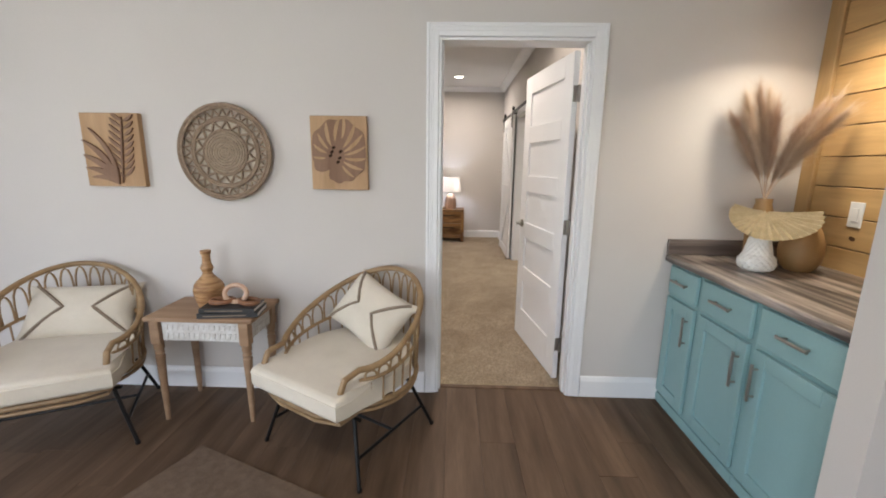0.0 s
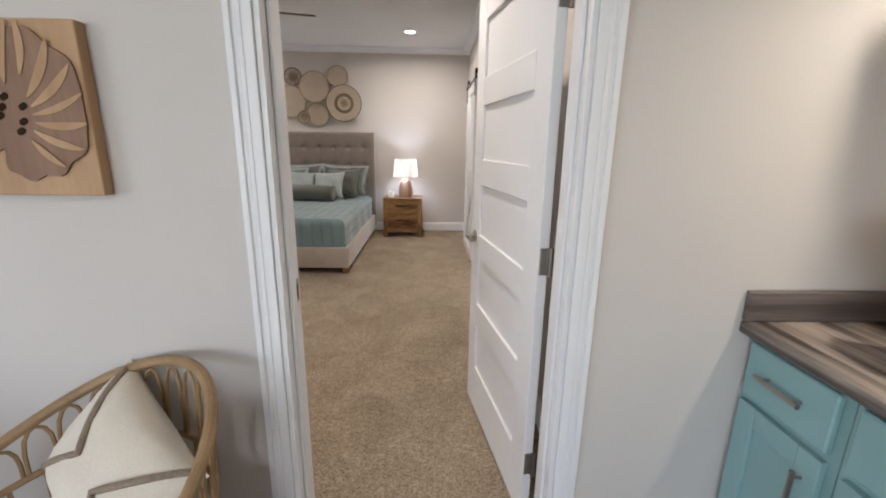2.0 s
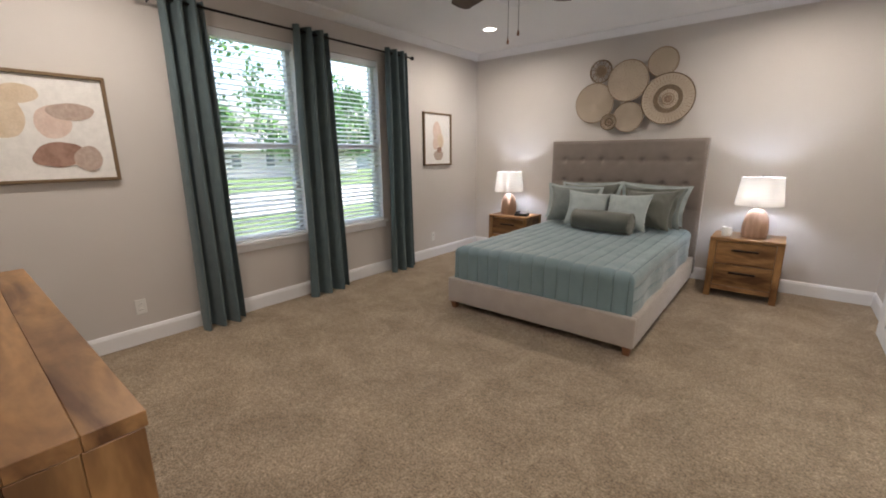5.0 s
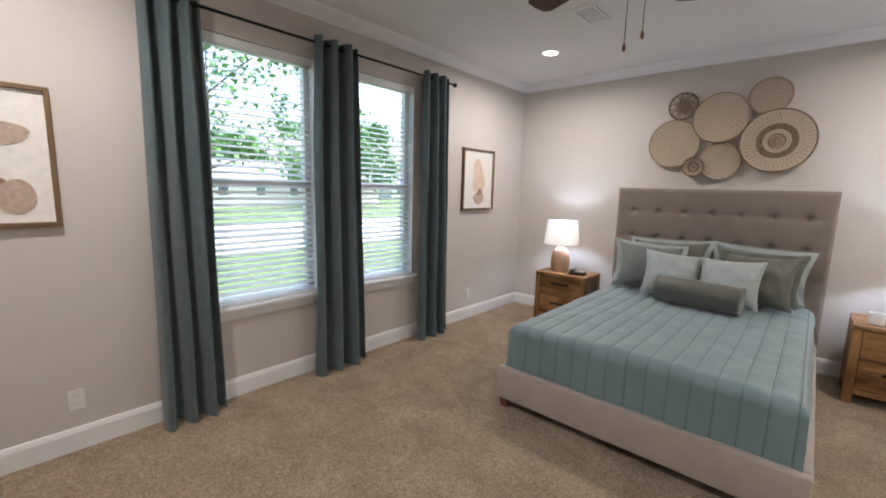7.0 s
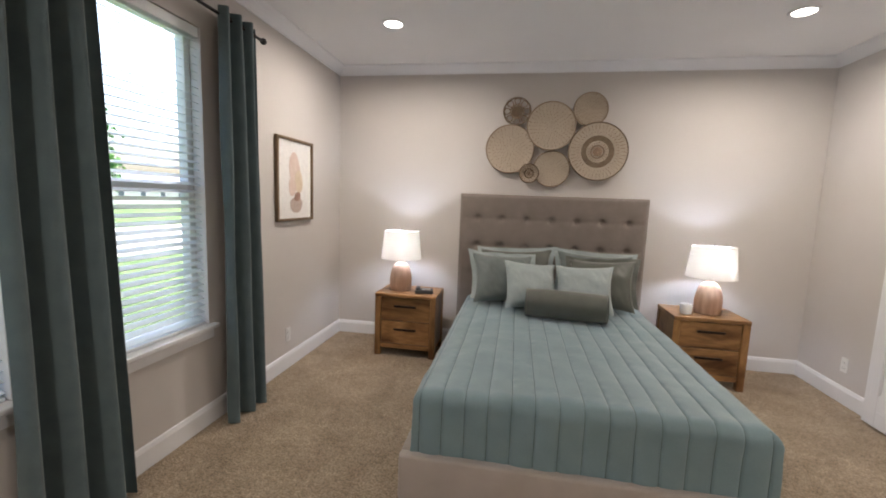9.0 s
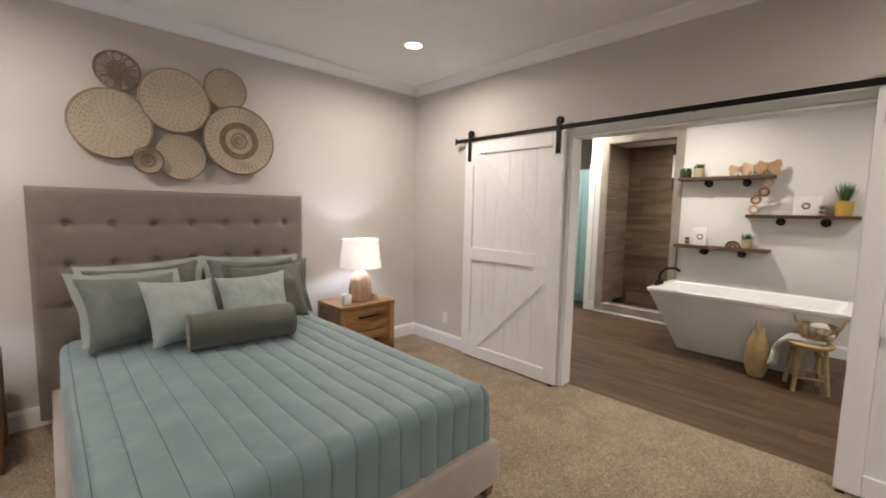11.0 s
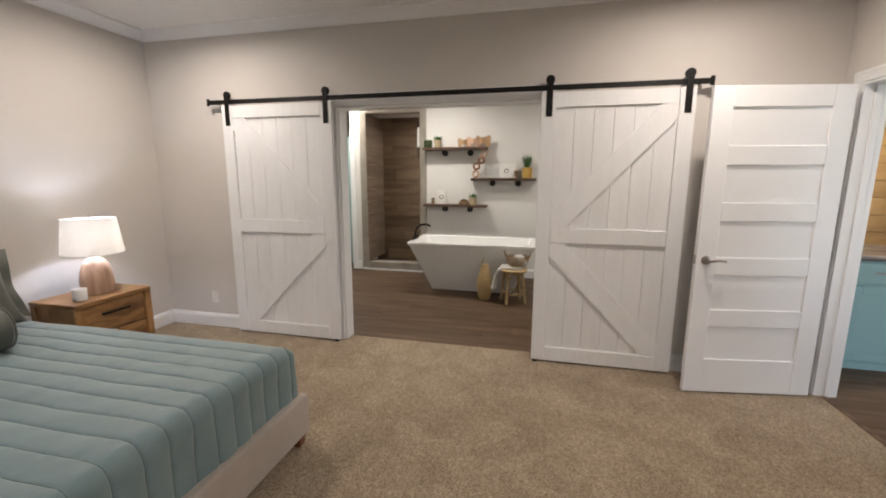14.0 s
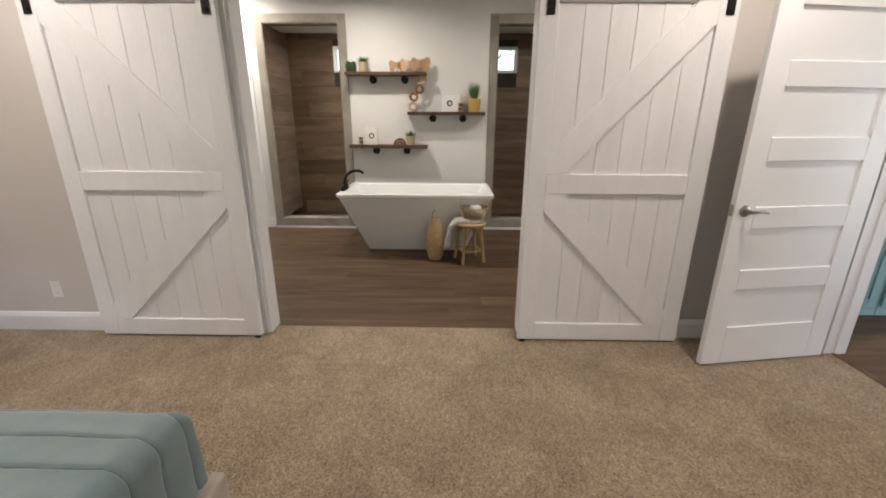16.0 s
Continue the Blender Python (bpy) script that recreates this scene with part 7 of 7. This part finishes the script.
for y in (4.31, 6.47):
    root = thing("window_shower", "small white high shower window", "window", (SHX, y, 2.14), 0, "", "structure", world=True)
    for q in ((y - 0.15, y - 0.115, 1.98, 2.30), (y + 0.115, y + 0.15, 1.98, 2.30), (y - 0.1145, y + 0.1145, 1.98, 2.012), (y - 0.1145, y + 0.1145, 2.268, 2.30)):
        part("frame", boxed(SHX - 0.018, SHX + 0.09, *q, bevel=0.002), VINYL, root)
    p = part("pane", boxed(SHX + 0.04, SHX + 0.046, y - 0.118, y + 0.118, 2.01, 2.27), GLASS, root, smooth=False)
    p.visible_shadow = False

# linen cabinet and its casing
root = thing("linen_cabinet", "tall aqua painted linen cabinet", "cabinet", (4.62, 7.84, 0), 0, world=True)
part("body", boxed(4.34, 4.90, 7.508, NY - 0.008, 0.001, 2.14), TEAL, root, smooth=False)
for z0, z1 in ((0.10, 0.86), (0.875, 1.545), (1.56, 2.12)):
    for y0, y1 in ((7.525, 7.845), (7.852, 8.17)):
        d = part("door", boxed(4.322, 4.3395, y0, y1, z0, z1, bevel=0.003), TEAL, root)
        part("door_panel", boxed(4.318, 4.3215, y0 + 0.06, y1 - 0.06, z0 + 0.06, z1 - 0.06, bevel=0.0015), TEAL, d)
part("casing", boxed(BX1 - 0.02, BX1 - 0.0005, 7.42, 7.505, 0.0, 2.16, bevel=0.002), TRIM, thing("closet_casing", "white painted casing beside the linen cabinet", "door frame", (0, 0, 0), 0, "", "structure"))

# vanity on the far wall
root = thing("vanity", "dark teal vanity with a white counter and basin", "vanity", (2.05, 7.9, 0), 0, world=True)
part("body", boxed(1.30, 2.80, 7.64, NY - 0.008, 0.08, 0.85, bevel=0.002), TEAL, root)
part("toe_kick", boxed(1.32, 2.78, 7.70, NY - 0.008, 0.0, 0.0795), BLACK, root)
for x0 in (1.32, 1.69, 2.06, 2.43):
    d = part("door", boxed(x0, x0 + 0.345, 7.622, 7.6395, 0.12, 0.66, bevel=0.003), TEAL, root)
    part("bar_handle", tubed([(x0 + 0.30, 7.60, 0.45), (x0 + 0.30, 7.60, 0.60)], 0.006, 8), NICKEL, d)
    d = part("drawer", boxed(x0, x0 + 0.345, 7.622, 7.6395, 0.68, 0.83, bevel=0.003), TEAL, root)
    part("bar_handle", tubed([(x0 + 0.11, 7.60, 0.755), (x0 + 0.235, 7.60, 0.755)], 0.006, 8), NICKEL, d)
part("counter", boxed(1.285, 2.82, 7.61, NY - 0.008, 0.8505, 0.89, bevel=0.006), ACRYLIC, root)
part("backsplash", boxed(1.285, 2.82, NY - 0.03, NY - 0.008, 0.8905, 0.99, bevel=0.003), LAMINATE, root)
part("faucet", tubed([(1.80, 8.08, 0.8905), (1.80, 8.08, 1.0), (1.80, 8.04, 1.04), (1.80, 7.97, 1.02)], 0.012, 10), NICKEL, root)
root = thing("vanity_mirror", "wood-framed mirror above the vanity", "mirror", (2.0, NY - 0.02, 1.05), 0, world=True)
part("glass", boxed(1.55, 2.65, NY - 0.016, NY - 0.0085, 1.12, 1.78), MIRROR, root, smooth=False)
for q in ((1.53, 2.67, 1.09, 1.1195), (1.53, 2.67, 1.7805, 1.81)):
    part("frame", boxed(q[0], q[1], NY - 0.03, NY - 0.0085, q[2], q[3], bevel=0.002), PINE, root)
root = thing("vanity_light", "lit white vanity light bar", "wall light", (1.95, NY - 0.06, 2.02), 0, world=True)
part("backplate", boxed(1.55, 2.45, NY - 0.03, NY - 0.0085, 2.06, 2.16, bevel=0.003), NICKEL, root)
for x in (1.70, 2.0, 2.3):
    part("shade", lathed([(0.001, 0), (0.05, 0), (0.062, 0.14), (0.055, 0.15), (0.001, 0.152)], 24, (x, NY - 0.10, 2.04)), VLENS, root, "glowing white shade")

# ---- outdoors, seen through the windows ----
GZ = -0.65
bm = boxed(-600, 500, -500, 600, GZ - 1, GZ)
structure("ground", bm, GRASS, "green lawn reaching the horizon", "ground")
structure("driveway", boxed(-22, -13.5, -40, 60, GZ, GZ + 0.02), CONCRETE, "pale concrete street", "road")


# unseen slabs, added so the lawn bounces no green into the living room
structure("patio", boxed(-9.5, -3.52, -9.0, 1.9, GZ, GZ + 0.03), CONCRETE, "unseen concrete slab added for neutral bounce light", "pavement")
structure("patio_rear", boxed(-3.52, 3.5, -9.0, -3.85, GZ, GZ + 0.03), CONCRETE, "unseen concrete slab added for neutral bounce light", "pavement")


def house(name, x0, x1, y0, y1, wall, ridge, label):
    root = thing(name, label, "house", ((x0 + x1) / 2, (y0 + y1) / 2, GZ), 0, "neighbouring houses", world=True)
    body = part("wall", boxed(x0, x1, y0, y1, GZ, GZ + wall), SIDING, root, smooth=False)
    n = 12
    for k in range(n):
        z = GZ + 0.2 + k * (wall - 0.3) / n
        part("siding_board", boxed(x1, x1 + 0.03, y0, y1, z, z + (wall - 0.3) / n - 0.03), SIDING, body, smooth=False)
    bm = bmesh.new()
    xm, o = (x0 + x1) / 2, 0.5
    v = [bm.verts.new(p) for p in ((x0 - o, y0 - o, GZ + wall), (x1 + o, y0 - o, GZ + wall), (x1 + o, y1 + o, GZ + wall), (x0 - o, y1 + o, GZ + wall), (xm, y0 - o, GZ + ridge), (xm, y1 + o, GZ + ridge))]
    for f in ((0, 1, 4), (2, 3, 5), (1, 2, 5, 4), (3, 0, 4, 5), (0, 3, 2, 1)):
        bm.faces.new([v[i] for i in f])
    roof = part("roof", bm, ROOFING, root, "grey shingle roof", smooth=False)
    part("fascia", boxed(x1 + o, x1 + o + 0.04, y0 - o, y1 + o, GZ + wall - 0.2, GZ + wall + 0.05), VINYL, roof, smooth=False)
    m = int((y1 - y0) / 3.2)
    for k in range(m):
        y = y0 + 1.6 + k * 3.2
        w = part("window", boxed(x1 + 0.02, x1 + 0.07, y - 0.5, y + 0.5, GZ + 0.95, GZ + 2.15), VINYL, root, smooth=False)
        part("pane", boxed(x1 + 0.071, x1 + 0.075, y - 0.42, y + 0.42, GZ + 1.03, GZ + 2.07), mat("house_pane", (0.10, 0.12, 0.14), rough=0.1, scale=2) if k == 0 else bpy.data.materials["house_pane"], w, smooth=False)
    return root


house("house", -46, -38, 6, 34, 2.7, 4.3, "long low grey-sided house across the street")
house("house", -60, -52, 48, 80, 2.7, 4.6, "grey-sided house with a shingle roof in the distance")


def tree(x, y, h, r, clumps, seed, label, leaf=0.12):
    root = thing("tree", label, "tree", (x, y, GZ), 0, "garden trees")
    rr = random.Random(seed)
    trunk = part("trunk", tubed([(0, 0, 0), (0.05, 0.03, h * 0.25), (-0.04, 0.06, h * 0.5), (0, 0, h * 0.8)], 0.045 * h ** 0.8, 10, r1=0.02), BARK, root)
    cents = []
    for k in range(clumps):
        a, z = rr.uniform(0, 6.283), rr.uniform(0.30, 1.0)
        q = r * math.sqrt(rr.random()) * (1.15 - 0.75 * abs(z - 0.5) ** 1.3)
        cents.append(Vector((q * math.cos(a), q * math.sin(a), h * z)))
    for c in cents[::5]:
        part("limb", tubed([(0, 0, c.z * 0.55), (c.x * 0.5, c.y * 0.5, c.z * 0.8), tuple(c)], 0.05, 6, r1=0.012), BARK, trunk)
    bm = bmesh.new()
    for c in cents:
        s = rr.uniform(0.10, 0.20) * r
        for k in range(95):
            p = c + Vector((rr.gauss(0, s), rr.gauss(0, s), rr.gauss(0, s * 0.75)))
            u = Vector((rr.gauss(0, 1), rr.gauss(0, 1), rr.gauss(0, 1))).normalized() * leaf
            w = u.cross(Vector((rr.gauss(0, 1), rr.gauss(0, 1), rr.gauss(0, 1)))).normalized() * leaf * 0.55
            bm.faces.new([bm.verts.new(p - u), bm.verts.new(p + w), bm.verts.new(p + u), bm.verts.new(p - w)])
    crown = part("crown", bm, TREELEAF, root, "green leafy crown", smooth=False)
    crown["kind"] = "stuff"


tree(-13.5, 6.2, 9.5, 4.3, 75, 5, "leafy green oak in front of the window", 0.10)
tree(-17.0, 13.6, 7.5, 1.7, 30, 9, "dark green conifer in the garden", 0.10)
tree(-35.0, 29.0, 7.6, 3.2, 70, 11, "round green tree down the street", 0.20)
tree(-52.0, 22.0, 7.5, 4.5, 60, 17, "green tree behind the houses", 0.3)
tree(-54.0, 8.0, 8.0, 4.5, 60, 19, "green tree behind the houses", 0.3)
tree(7.9, 4.6, 5.0, 2.0, 40, 23, "green tree outside the shower window", 0.12)

# ---- floor planks and tiles, piece by piece ----
def plank_mesh(w, l, t=0.008):
    bm = bmesh.new()
    box(bm, -w / 2, w / 2, -l / 2, l / 2, -t, 0, bevel=0.0008)
    return mesh_of("plank", bm, PLANK, False)


def plank_floor(parent, x0, x1, y0, y1, seed, w=0.178, l=1.22):
    shared = {}
    rr = random.Random(seed)
    n = math.ceil((x1 - x0) / w)
    for i in range(n):
        a, b = x0 + i * w, min(x0 + (i + 1) * w, x1)
        y = y0 - rr.uniform(0.0, 0.9)
        while y < y1:
            c, d = max(y, y0), min(y + l, y1)
            if d - c > 0.05 and b - a > 0.02:
                key = (round(b - a, 3), round(d - c, 2))
                if key not in shared:
                    shared[key] = plank_mesh(b - a - 0.0006, round(d - c, 2) - 0.0006)
                ob = new("plank", shared[key])
                ob.parent = parent
                ob.location = ((a + b) / 2, (c + d) / 2, 0.0)
            y += l


plank_floor(living_floor, -3.37, 2.16, -0.3, 2.602, 3)
plank_floor(bath_floor, EX + 0.092, BX1 - 0.03, 2.70, 8.17, 4)
structure("floor_living_rear", boxed(-3.37, 2.16, -3.67, -0.301, -0.007, 0.0), PLANK, "dark brown wood-look plank floor", "floor")


def tile_wall(parent, x, y0, y1, z0, z1, skip, seed, h=0.196, l=1.19):
    rr = random.Random(seed)
    shared = {}
    z = z0
    while z < z1 - 0.02:
        hh = min(h, z1 - z)
        y = y0 - rr.uniform(0, 0.9)
        while y < y1:
            c, d = max(y, y0), min(y + l, y1)
            spans = [(c, d)]
            for s0, s1, q0, q1 in skip:
                if z + hh > q0 and z < q1:
                    spans = [p for a, b in spans for p in ((a, min(b, s0)), (max(a, s1), b)) if p[1] - p[0] > 0.02]
            for a, b in spans:
                key = (round(b - a, 2), round(hh, 3))
                if b - a < 0.03:
                    continue
                if key not in shared:
                    bm = bmesh.new()
                    box(bm, -0.010, 0, -key[0] / 2 + 0.001, key[0] / 2 - 0.001, 0.001, hh - 0.001, bevel=0.0015)
                    shared[key] = mesh_of("tile", bm, TILE, False)
                ob = new("tile", shared[key])
                ob.parent = parent
                ob.location = (x, (a + b) / 2, z)
            y += l
        z += h


tile_wall(shower_wall, SHX - 0.0005, SY + 0.02, 7.36, 0.035, 2.455, ((4.16, 4.46, 1.98, 2.30), (6.32, 6.62, 1.98, 2.30)), 7)
